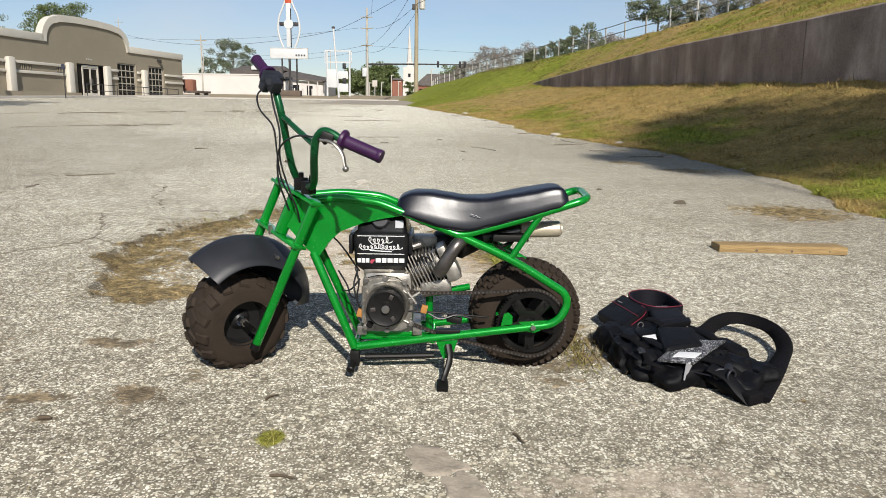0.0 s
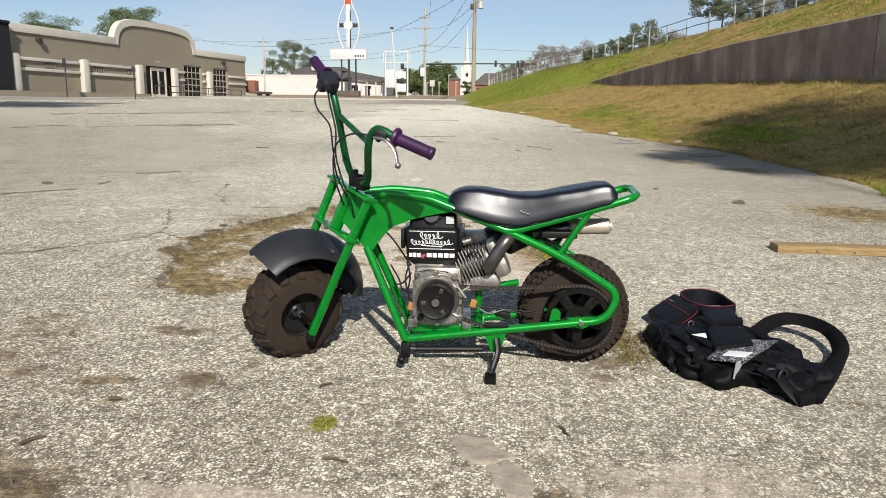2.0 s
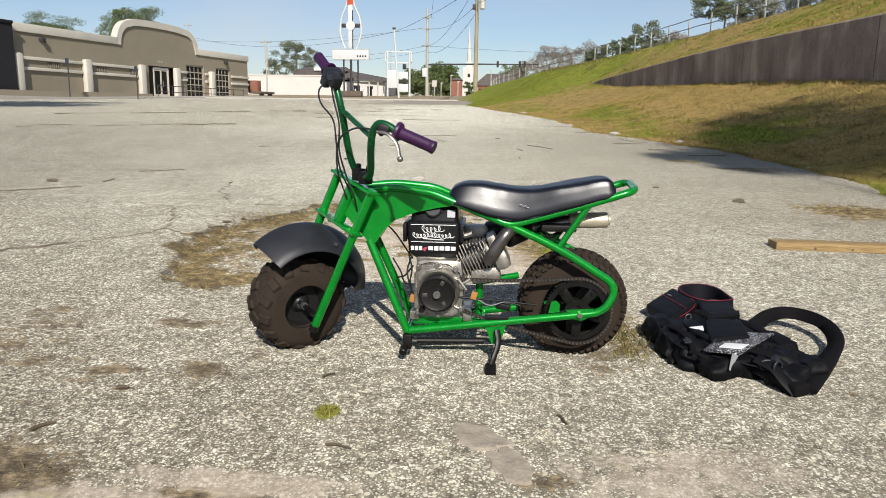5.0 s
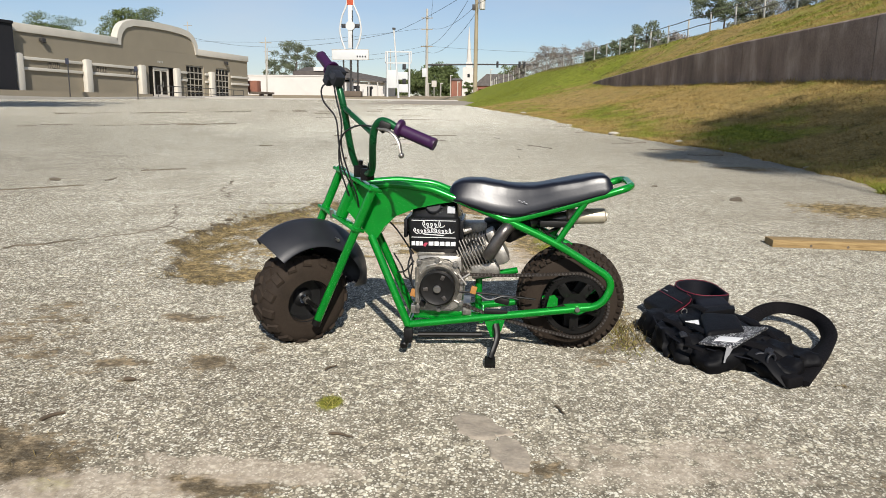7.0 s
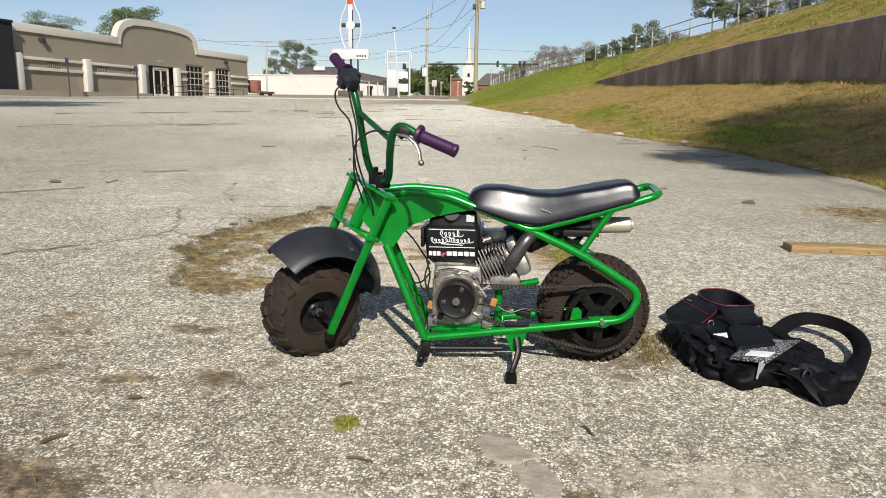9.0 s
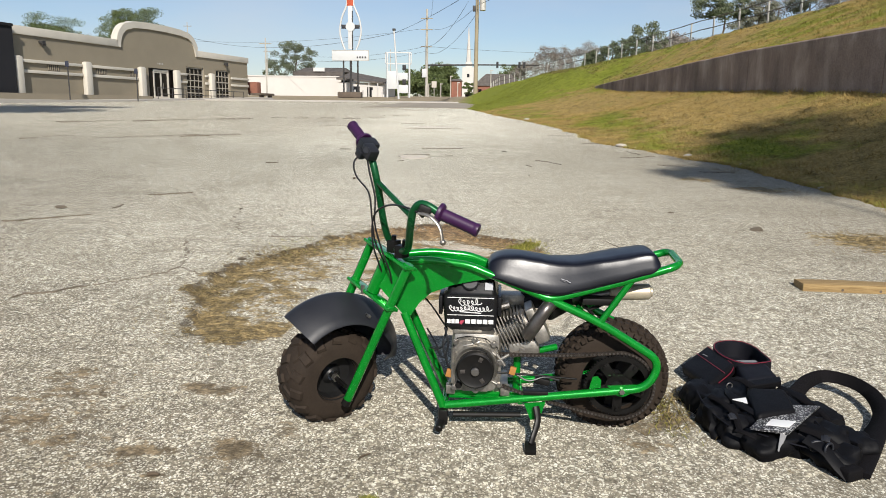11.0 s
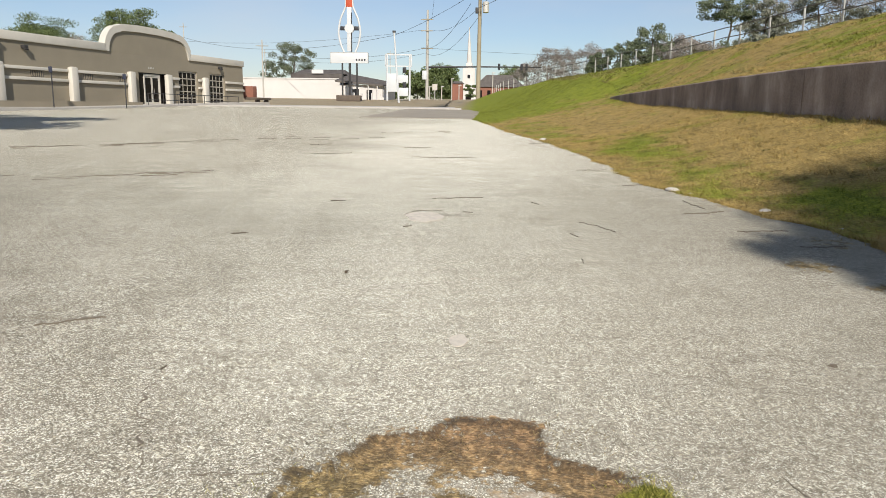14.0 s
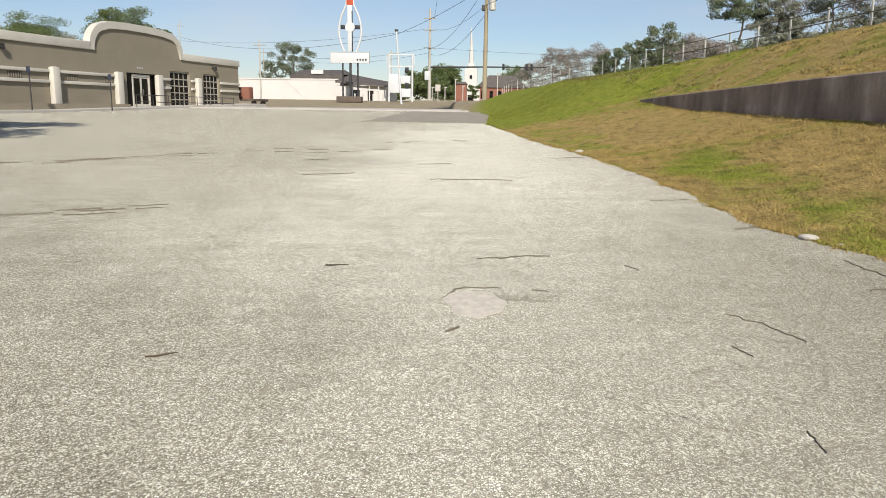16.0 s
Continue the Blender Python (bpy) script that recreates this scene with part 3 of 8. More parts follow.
def lathe(bm, c, axis, profile, seg=48, closed=False):
    """Turns a profile of (radius, way along the axis) round the axis."""
    x, y, d = frame_of(axis)
    c = Vector(c)
    loops = []
    for r, h in profile:
        loops.append([bm.verts.new(c + d * h + (x * math.cos(t) + y * math.sin(t)) * r) for t in [2 * math.pi * i / seg for i in range(seg)]])
    pairs = list(zip(loops, loops[1:])) + ([(loops[-1], loops[0])] if closed else [])
    for p, q in pairs:
        for i in range(seg):
            bm.faces.new((p[i], p[(i + 1) % seg], q[(i + 1) % seg], q[i]))


def prism(bm, outline, thick, to_world):
    """A flat outline of (u, v) given thickness; to_world(u, v, w) places it."""
    lo = [bm.verts.new(to_world(u, v, 0.0)) for u, v in outline]
    hi = [bm.verts.new(to_world(u, v, thick)) for u, v in outline]
    n = len(outline)
    bm.faces.new(lo[::-1])
    bm.faces.new(hi)
    for i in range(n):
        bm.faces.new((lo[i], lo[(i + 1) % n], hi[(i + 1) % n], hi[i]))


def ribbon(bm, pts, widths, normals, thick):
    """A strap: a band along pts, widths across, thick along normals."""
    pts = [Vector(p) for p in pts]
    loops = []
    for i, p in enumerate(pts):
        d = (pts[min(i + 1, len(pts) - 1)] - pts[max(i - 1, 0)]).normalized()
        nrm = Vector(normals[i])
        nrm = (nrm - d * nrm.dot(d)).normalized()
        s = d.cross(nrm) * widths[i] / 2
        t = nrm * thick / 2
        loops.append([bm.verts.new(q) for q in (p + s + t * 0.4, p + s * 0.93 + t, p - s * 0.93 + t, p - s + t * 0.4, p - s - t * 0.4, p - s * 0.93 - t, p + s * 0.93 - t, p + s - t * 0.4)])
    for p, q in zip(loops, loops[1:]):
        for i in range(8):
            bm.faces.new((p[i], p[(i + 1) % 8], q[(i + 1) % 8], q[i]))
    bm.faces.new(loops[0][::-1])
    bm.faces.new(loops[-1])


def from_arrays(name, verts, faces, material):
    me = bpy.data.meshes.new(name)
    me.from_pydata([tuple(v) for v in verts], [], [tuple(f) for f in faces])
    me.materials.append(material)
    me.update()
    return me

# ---- the land ----
_H = [(-400, -4), (-20, -0.85), (0, -0.105), (1.8, -0.042), (4.4, 0.07), (5.8, 0.125), (11.3, 0.33), (18.7, 0.60), (30, 0.90), (47, 1.25), (67, 1.76), (90, 2.4), (120, 3.25), (150, 3.6), (400, 3.9)]
_ys = np.arange(-400, 400.1, 0.25)
_zs = np.interp(_ys, [a for a, _ in _H], [b for _, b in _H])
_k = np.exp(-0.5 * (np.arange(-12, 13) * 0.25 / 1.0) ** 2)
_zs[12:-12] = np.convolve(_zs, _k / _k.sum(), "valid")


def lot_z(x, y):
    """Height of the paving: it climbs away from the bike."""
    return float(np.interp(y, _ys, _zs)) - 0.012 * max(-6.0, min(6.0, x)) * math.exp(-max(0.0, y - 5.0) / 25.0)


def table(y, pairs):
    return float(np.interp(y, [a for a, _ in pairs], [b for _, b in pairs]))


EDGE = [(-60, 3.3), (0, 3.4), (5.8, 3.60), (7.0, 3.87), (9.0, 3.72), (10.8, 3.52), (11.9, 3.02), (13.0, 2.74), (13.7, 2.28), (14.7, 2.0), (17.2, 1.93), (20.8, 1.50), (23.4, 1.10), (28.2, 0.10), (41, -1.5), (55, -1.6), (62, -2.6), (70, -4.6), (110, -6.5), (400, -6.5)]
FENCE = [(-400, 15.1), (10, 15.1), (64, 2.14), (73, 0.15), (85, -1.0), (110, -1.8), (400, -1.8)]
WALL_END = 36.2


def edge_x(y):
    return table(y, EDGE) + 0.20 * noise.noise((y * 0.9, 3.1, 0)) + 0.14 * noise.noise((y * 2.3, 9.1, 0)) + 0.10 * noise.noise((y * 5.2, 4.1, 0)) + 0.06 * noise.noise((y * 11.0, 6.1, 0))


def fence_x(y):
    """The crest's line: it closes on the lot with distance."""
    return table(y, FENCE)


def wall_x(y):
    return 4.8 + (35.86 - y) * 0.0804


def wall_foot(y):
    return table(y, [(-30, 0.55), (0, 1.0), (12.8, 1.41), (19.3, 1.60), (23, 1.67), (26.3, 1.76), (31, 1.87), (36, 2.15)])


def wall_top(y):
    return table(y, [(-30, 2.6), (13, 2.53), (19, 2.58), (23, 2.54), (27.5, 2.46), (34.7, 2.33), (36.3, 2.27)])


def crest(y):
    z = table(y, [(-60, 4.95), (20, 4.85), (26, 4.60), (32, 4.38), (40, 4.12), (48, 3.98), (58, 3.86), (64, 3.62), (73, 3.45), (82, 3.1), (95, 2.75), (400, 2.75)])
    return max(z, lot_z(0, y) + 0.12)


def back_z(x, y):
    """Level ground behind the crest."""
    zc = crest(y) + 0.05
    k = max(0.0, min(1.0, (x - fence_x(y)) / 9.0))
    flat = table(y, [(-400, 4.9), (100, 4.7), (140, 4.5), (175, lot_z(0, 175) + 0.4), (400, lot_z(0, 400) + 0.2)])
    return zc * (1 - k) + flat * k


def bank_z(x, y, behind):
    """Height of the grass bank; behind: on the far side of the wall."""
    e, w = edge_x(y), wall_x(y)
    z0, zc = lot_z(e, y), crest(y)
    top = fence_x(y)
    if x >= top:
        z = back_z(x, y)
    else:
        t = max(0.0, (x - e) / (top - e))
        free = z0 + (zc - z0) * (0.35 * t + 0.65 * t * t * (3 - 2 * t)) ** 1.12
        if not behind:
            k = max(0.0, min(1.0, (x - e) / max(0.5, w - e)))
            held = z0 + (wall_foot(y) - z0) * (0.55 * k + 0.45 * k * k)
        else:
            k = max(0.0, min(1.0, (x - w) / max(1.0, top - w)))
            held = wall_top(y) - 0.10 + (zc - wall_top(y) + 0.10) * (0.75 * k + 0.25 * k * k * (3 - 2 * k))
        s = min(1.0, max(0.0, (y - WALL_END + 0.6) / 8.0))
        s = s * s * (3 - 2 * s)
        z = held * (1 - s) + free * s
    ease = min(1.0, max(0.0, (x - e) / 0.8))
    return z + ease * (0.045 * noise.noise((x * 0.8, y * 0.8, 0)) + 0.025 * noise.noise((x * 2.6, y * 2.6, 5)))


def damp(x, y):
    """How green the turf is: damp strip along the paving, in patches."""
    d = (x - edge_x(y) - 0.9) / 1.1
    weeds = sum(k * math.exp(-((x - cx) / rx) ** 2 - ((y - cy) / ry) ** 2) for cx, cy, rx, ry, k in ((4.1, 6.7, 0.6, 0.8, 0.5), (3.3, 20.5, 0.6, 1.8, 0.55), (2.9, 14.6, 0.4, 1.2, 0.5), (3.9, 11.6, 0.5, 1.3, 0.35), (4.3, 9.0, 0.5, 1.2, 0.4)))
    if x > wall_x(y) + 0.3:
        weeds += max(0.0, 0.14 + 0.50 * noise.noise((x * 0.5, y * 0.35, 33)) + 0.35 * noise.noise((x * 1.7, y * 1.4, 34)))
    return max(0.0, min(1.0, weeds + math.exp(-d * d) * (0.12 + 0.70 * noise.noise((x * 0.45, y * 0.28, 31)) + 0.5 * noise.noise((x * 1.6, y * 1.2, 32)))))


def add_damp(me, values):
    att = me.attributes.new("damp", "FLOAT", "POINT")
    att.data.foreach_set("value", np.array(values, dtype=np.float32))


def build_ground():
    rows = sorted(set([-400, -250, -150, -100, -70, -50] + [round(v, 2) for v in np.arange(-40, 5, 0.5)] + [round(v, 2) for v in np.arange(5, 30, 0.2)] + [round(v, 2) for v in np.arange(30, 46, 0.5)] + [round(v, 2) for v in np.arange(46, 150, 2.0)] + [155, 165, 180, 200, 240, 300, 400, 700, 1500]))
    verts, faces = [], []
    width = None
    for y in rows:
        e, w = edge_x(y), wall_x(y)
        cols = []
        for x in (-1500, -600, -300, -150, -90, -70, -50, -35, -25, -15, -8, -4):
            cols.append((x, lot_z(x, y) - 0.12))
        cols.append((e - 0.7, lot_z(e, y) - 0.12))
        cols.append((e - 0.12, lot_z(e, y) - 0.05))
        cols.append((e + 0.02, lot_z(e, y) + 0.012))
        top = fence_x(y)
        w2 = min(max(w, e + 1.5), e + 0.7 * (top - e))
        for i in range(1, 13):
            x = e + (w2 - e) * i / 12
            cols.append((x, bank_z(x, y, False)))
        x = w2 + 0.22
        for i in range(13):
            xx = x + (top - x) * i / 12
            cols.append((xx, bank_z(xx, y, True)))
        for dx in (1, 2.5, 5, 8, 11, 16, 24, 40, 70, 120, 300, 700, 1500):
            cols.append((top + dx, back_z(top + dx, y) if dx < 60 else crest(y) * 0.6))
        width = len(cols)
        verts += [(a, y, b) for a, b in cols]
    for r in range(len(rows) - 1):
        for c in range(width - 1):
            i = r * width + c
            faces.append((i, i + 1, i + 1 + width, i + width))
    me = from_arrays("ground", verts, faces, M_TURF)
    add_damp(me, [damp(x, y) if x > -3 and 0 < y < 60 else 0.0 for x, y, _ in verts])
    me.shade_smooth()
    return tagged(new("ground", me), "dry tan and green grass ground with a raised bank", "ground", kind="structure")


build_ground()

# hollow with dirt and dead grass behind the bike
HOLLOW = [(-1.57, 4.28), (-1.39, 4.56), (-1.19, 5.07), (-0.85, 5.43), (-0.50, 5.61), (-0.18, 5.66), (-0.06, 5.28), (0.23, 5.17), (0.35, 4.92), (0.39, 4.33), (0.50, 3.98), (0.53, 3.60), (0.25, 3.15), (-0.30, 3.05), (-0.75, 2.98), (-0.97, 2.95), (-1.06, 2.82), (-1.24, 2.85), (-1.39, 3.02), (-1.48, 3.36), (-1.66, 3.64), (-1.66, 3.92)]


def hollow_depth(x, y):
    """Signed distance into the hollow's rim, positive inside."""
    inside, best, n = False, 9.0, len(HOLLOW)
    for i in range(n):
        ax, ay = HOLLOW[i]
        bx, by = HOLLOW[(i + 1) % n]
        dx, dy = bx - ax, by - ay
        t = max(0.0, min(1.0, ((x - ax) * dx + (y - ay) * dy) / (dx * dx + dy * dy)))
        best = min(best, math.hypot(x - ax - dx * t, y - ay - dy * t))
        if (ay > y) != (by > y) and x < ax + (y - ay) * dx / dy:
            inside = not inside
    d = best if inside else -best
    return d + 0.07 * noise.noise((x * 4, y * 4, 2)) + 0.03 * noise.noise((x * 13, y * 13, 4))


# (x, y, half width, half depth, turn, strength) of stains on the paving
# faint blots at the near left put a soft shadow in with the dirt
DIRT_AND_SHADE = [(-1.50, 2.15, 0.26, 0.40, 0, 0.50), (-1.15, 1.80, 0.18, 0.25, 0, 0.30), (1.15, 1.45, 0.30, 0.18, 0, 0.34), (0.95, 1.78, 0.20, 0.10, 0, 0.32), (-1.20, 1.62, 0.16, 0.12, 0, 0.34), (-1.30, 1.95, 0.16, 0.16, 0, 0.36), (0.95, 2.0, 0.05, 0.03, 0, 0.5), (1.27, 2.0, 0.025, 0.02, 0, 0.7), (-1.05, 1.91, 0.14, 0.035, 5, 0.75), (-0.78, 1.96, 0.10, 0.08, 30, 0.72), (-0.66, 2.08, 0.09, 0.06, 20, 0.55), (-1.02, 2.39, 0.12, 0.05, 0, 0.75), (-1.02, 1.29, 0.24, 0.13, -25, 0.95), (-0.48, 1.23, 0.17, 0.05, 0, 0.85), (0.29, 1.39, 0.07, 0.05, 0, 0.6), (-0.95, 1.77, 0.03, 0.02, 0, 0.7), (0.60, 2.30, 0.14, 0.16, 35, 0.6), (0.55, 2.13, 0.14, 0.07, 0, 0.5), (2.95, 5.55, 0.40, 0.35, 0, 0.8), (2.5, 9.05, 0.28, 0.22, 0, 0.62), (3.06, 8.35, 0.35, 0.20, 0, 0.7), (3.2, 10.2, 0.3, 0.35, 0, 0.5), (2.6, 12.6, 0.2, 0.4, 0, 0.45), (0.62, 2.60, 0.13, 0.16, 0, 0.55)]
specks = random.Random(5)
DIRT_AND_SHADE += [(specks.uniform(-0.75, 0.30), specks.uniform(3.5, 5.05), specks.uniform(0.03, 0.13), specks.uniform(0.015, 0.045), specks.uniform(-25, 25), specks.uniform(0.6, 1.0)) for _ in range(40)]
MOSS = [(-0.31, 1.70, 0.035, 0.05, 0, 1.0), (0.24, 5.05, 0.11, 0.09, 0, 0.85), (0.33, 4.60, 0.05, 0.38, 14, 0.72), (0.46, 3.90, 0.05, 0.36, 10, 0.62), (-1.3, 4.72, 0.3, 0.07, 50, 0.36), (0.64, 2.36, 0.07, 0.12, 20, 0.40), (-0.85, 1.2, 0.07, 0.04, 0, 0.7), (-0.30, 1.18, 0.08, 0.05, 0, 0.6)]
SILT = [(-0.45, 1.31, 0.28, 0.06, 0, 0.75), (0.62, 1.45, 0.35, 0.16, 10, 0.62), (-0.75, 1.16, 0.25, 0.10, 0, 0.85), (-0.25, 4.4, 0.50, 0.55, 0, 1.0), (-0.10, 3.6, 0.45, 0.45, 0, 0.95), (-1.08, 10.7, 0.20, 0.22, 0, 0.5), (-0.52, 8.2, 0.09, 0.11, 0, 0.5), (0.0, 1.0, 0.5, 0.14, 0, 0.5)]


def blots(x, y, spots):
    best = 0.0
    for cx, cy, a, b, turn, s in spots:
        dx, dy = x - cx, y - cy
        if abs(dx) > 2.5 * (a + b) or abs(dy) > 2.5 * (a + b):
            continue
        c, q = math.cos(radians(turn)), math.sin(radians(turn))
        u, v = (dx * c + dy * q) / a, (-dx * q + dy * c) / b
        best = max(best, s * math.exp(-0.5 * (u * u + v * v) ** 1.3))
    return best


def build_lot():
    xs = [-75, -60, -48, -38, -30, -24, -18, -14, -11, -8.5, -6.5, -5, -4] + [round(v, 3) for v in np.arange(-3, -1.8, 0.1)] + [round(v, 3) for v in np.arange(-1.8, 1.31, 0.025)]
    tail = [i / 26 for i in range(1, 27)]
    ys = [-40, -25, -15, -8, -4, -2, -1] + [round(v, 3) for v in np.arange(-0.5, 0.9, 0.2)] + [round(v, 3) for v in np.arange(0.9, 6.01, 0.025)] + [round(v, 3) for v in np.arange(6.1, 26, 0.1)] + [round(v, 2) for v in np.arange(26, 62.1, 0.5)]
    verts, cover, faces = [], [], []
    for y in ys:
        e = edge_x(y)
        x0 = min(1.3, e - 0.8)
        row = [x if x <= x0 else None for x in xs]
        last = max(x for x in row if x is not None)
        row = [x if x is not None else last + 1e-4 * i for i, x in enumerate(row)]
        start = row[-1]
        row += [start + (e - start) * t for t in tail]
        for i, x in enumerate(row):
            z = lot_z(x, y) + 0.010 * noise.noise((x * 0.9, y * 0.9, 1)) + 0.003 * noise.noise((x * 5, y * 5, 8))
            dirt = moss = silt = rimline = 0.0
            if -2.2 < x < 1.1 and 2.4 < y < 6.2:
                d = hollow_depth(x, y) + 0.035 * noise.noise((x * 6, y * 6, 61)) + 0.02 * noise.noise((x * 15, y * 15, 62))
                k = max(0.0, min(1.0, d / 0.055))
                z -= 0.034 * k * k * (3 - 2 * k) * (0.75 + 0.4 * noise.noise((x * 2.2, y * 2.2, 6)))
                if d < 0.06:
                    rimline = math.exp(-((d - 0.012) / 0.020) ** 2) * max(0.0, min(1.0, 0.35 + 1.6 * noise.noise((x * 3, y * 3, 41)) + 0.9 * (x < -1.1)))
                rim = math.exp(-((d - 0.13) / 0.17) ** 2) if d > -0.04 else 0.0
                far_left = max(0.0, min(1.0, (-0.75 - x) / 0.3)) * (1 if d > 0.02 else 0)
                back = max(0.0, min(1.0, (y - 4.95) / 0.3)) * (1 if d > 0.02 else 0)
                front = max(0.0, min(1.0, (y - 3.3) / 0.5)) if x > -0.95 else 1.0
                dirt = max(rim * 0.86 * front, far_left * 0.52, back * 0.74, 0.34 * front if d > 0.02 else 0.0) + 0.22 * noise.noise((x * 5, y * 7, 14)) * (d > 0)
            if -4 < x < 4 and y < 12.5:
                dirt = max(dirt, blots(x, y, DIRT_AND_SHADE))
                moss = blots(x, y, MOSS)
                silt = blots(x, y, SILT)
                if 3.2 < y < 5.3:
                    silt *= 1 - min(1.0, 1.3 * blots(x, y, DIRT_AND_SHADE))
            if i == len(row) - 1:
                z -= 0.055
            near_edge = max(0.0, 1.0 - (e - x) / max(0.05, 0.14 + 0.30 * noise.noise((y * 0.7, 0, 3)) + 0.22 * noise.noise((y * 2.6, 0, 4))))
            dirt = max(dirt, 0.80 * near_edge)
            verts.append((x, y, z))
            cover.append((dirt, moss, silt, rimline))
    w = len(xs) + len(tail)
    for r in range(len(ys) - 1):
        for c in range(w - 1):
            i = r * w + c
            faces.append((i, i + 1, i + 1 + w, i + w))
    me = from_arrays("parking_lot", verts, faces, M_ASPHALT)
    att = me.color_attributes.new("cover", "FLOAT_COLOR", "POINT")
    att.data.foreach_set("color", np.array(cover, dtype=np.float32).ravel())
    me.shade_smooth()
    return tagged(new("pavement", me), "worn pale aggregate asphalt lot with cracks and a hollow", "pavement", kind="structure")


build_lot()


def sheet(name, xs, ys, lift, material, label, category):
    """A thin slab of paving that follows the slope."""
    bm = bmesh.new()
    nx, ny = max(2, int((xs[1] - xs[0]) / 2) + 1), max(2, int((ys[1] - ys[0]) / 2) + 1)
    grid = []
    for j in range(ny):
        y = ys[0] + (ys[1] - ys[0]) * j / (ny - 1)
        row = []
        for i in range(nx):
            x = xs[0] + (xs[1] - xs[0]) * i / (nx - 1)
            wob = 0.35 * noise.noise((x * 0.4, y * 0.4, 7)) if j in (0, ny - 1) else 0.0
            row.append(bm.verts.new((x, y + wob, lot_z(x, y) + lift)))
        grid.append(row)
    fs = []
    for j in range(ny - 1):
        for i in range(nx - 1):
            fs.append(bm.faces.new((grid[j][i], grid[j][i + 1], grid[j + 1][i + 1], grid[j + 1][i])))
    ext = bmesh.ops.extrude_face_region(bm, geom=fs)
    bmesh.ops.translate(bm, vec=(0, 0, -lift - 0.06), verts=[g for g in ext["geom"] if isinstance(g, bmesh.types.BMVert)])
    return solid(name, bm, material, label, category, kind="structure")


sheet("pavement_apron", (-7.6, -1.55), (41.0, 61.0), 0.02, M_APRON, "dark newer asphalt apron joining the lot", "pavement")
sheet("road", (-150, 60), (127, 137), 0.02, M_APRON, "grey asphalt cross street in the distance", "road")
sheet("kerb_street", (-60, -3.2), (62.2, 62.6), 0.10, M_CONC, "pale concrete kerb along the lot's far end", "kerb")
sheet("pavement_street", (-45, -4.0), (62.7, 68.5), 0.035, M_CONC, "pale concrete sidewalk beside the street", "pavement")

# ---- grass on the bank ----
def build_grass():
    rng = np.random.default_rng(4)
    verts, faces = [], []

    def blade(x, y, z, h, lean, w, turn):
        c, s = math.cos(turn), math.sin(turn)
        i = len(verts)
        verts.extend([(x - c * w, y - s * w, z - 0.02), (x + c * w, y + s * w, z - 0.02), (x + lean[0], y + lean[1], z + h)])
        faces.append((i, i + 1, i + 2))

    for zone, count in (((5, 14), 90000), ((14, 24), 80000), ((24, 60), 60000)):
        for _ in range(count):
            y = rng.uniform(*zone)
            e = edge_x(y)
            x = e - 0.05 + (fence_x(y) + 0.6 - e) * rng.random() ** 1.35
            w = wall_x(y)
            if y < WALL_END and w - 0.03 < x < w + 0.30:
                continue
            tall = 0.5 + 1.0 * (noise.noise((x * 0.7, y * 0.7, 11)) * 0.5 + 0.5)
            h = rng.uniform(0.012, 0.046) * tall
            z = bank_z(x, y, x > w)
            blade(x, y, z, h, rng.normal(0, 0.055, 2), rng.uniform(0.003, 0.007) * (1 + y / 35), rng.uniform(0, math.pi))
    # ragged fringe creeping over the paving's edge
    for _ in range(9000):
        y = rng.uniform(5, 42)
        run = max(0.0, 0.35 + noise.noise((y * 0.8, 4, 4)))
        x = edge_x(y) - abs(rng.normal(0, 0.13)) * run + 0.03
        blade(x, y, lot_z(x, y) + 0.005, rng.uniform(0.01, 0.05), rng.normal(0, 0.04, 2), rng.uniform(0.003, 0.007) * (1 + y / 30), rng.uniform(0, math.pi))
    # taller weeds along the foot of the wall
    for _ in range(5000):
        y = rng.uniform(8, 36)
        x = wall_x(y) - abs(rng.normal(0, 0.16)) - 0.02
        blade(x, y, bank_z(x, y, False), rng.uniform(0.03, 0.24) * (0.20 + 0.65 * max(0, noise.noise((y * 0.9, 0, 20)) + 0.3)), rng.normal(0, 0.06, 2), rng.uniform(0.004, 0.010), rng.uniform(0, math.pi))
    # coarse tufts scattered over both slopes
    for _ in range(900):
        y = rng.uniform(5, 40)
        e, w = edge_x(y), wall_x(y)
        x = e + 0.1 + (fence_x(y) + 0.6 - e) * rng.random()
        if y < WALL_END and w - 0.1 < x < w + 0.4:
            continue
        size = rng.uniform(0.05, 0.13) if x > w else rng.uniform(0.03, 0.075)
        for _ in range(26):
            dx, dy = rng.normal(0, size * 0.7, 2)
            blade(x + dx, y + dy, bank_z(x + dx, y + dy, x + dx > w), size * rng.uniform(0.4, 1.2), rng.normal(0, size * 0.5, 2), rng.uniform(0.004, 0.008), rng.uniform(0, math.pi))
    # dry stalks hanging over the wall's top
    for _ in range(2500):
        y = rng.uniform(9, 36)
        x = wall_x(y) + rng.uniform(0.28, 0.5)
        blade(x, y, wall_top(y) - 0.04, rng.uniform(0.05, 0.16), (rng.uniform(-0.16, 0.02), rng.normal(0, 0.05)), rng.uniform(0.005, 0.011), rng.uniform(0, math.pi))
    me = from_arrays("grass", verts, faces, M_BLADES)
    wet = [damp(*verts[i][:2]) for i in range(0, len(verts), 3)]
    add_damp(me, np.repeat(wet, 3))
    return tagged(new("grass", me), "short tan and green grass on the bank", "grass", kind="stuff")


build_grass()


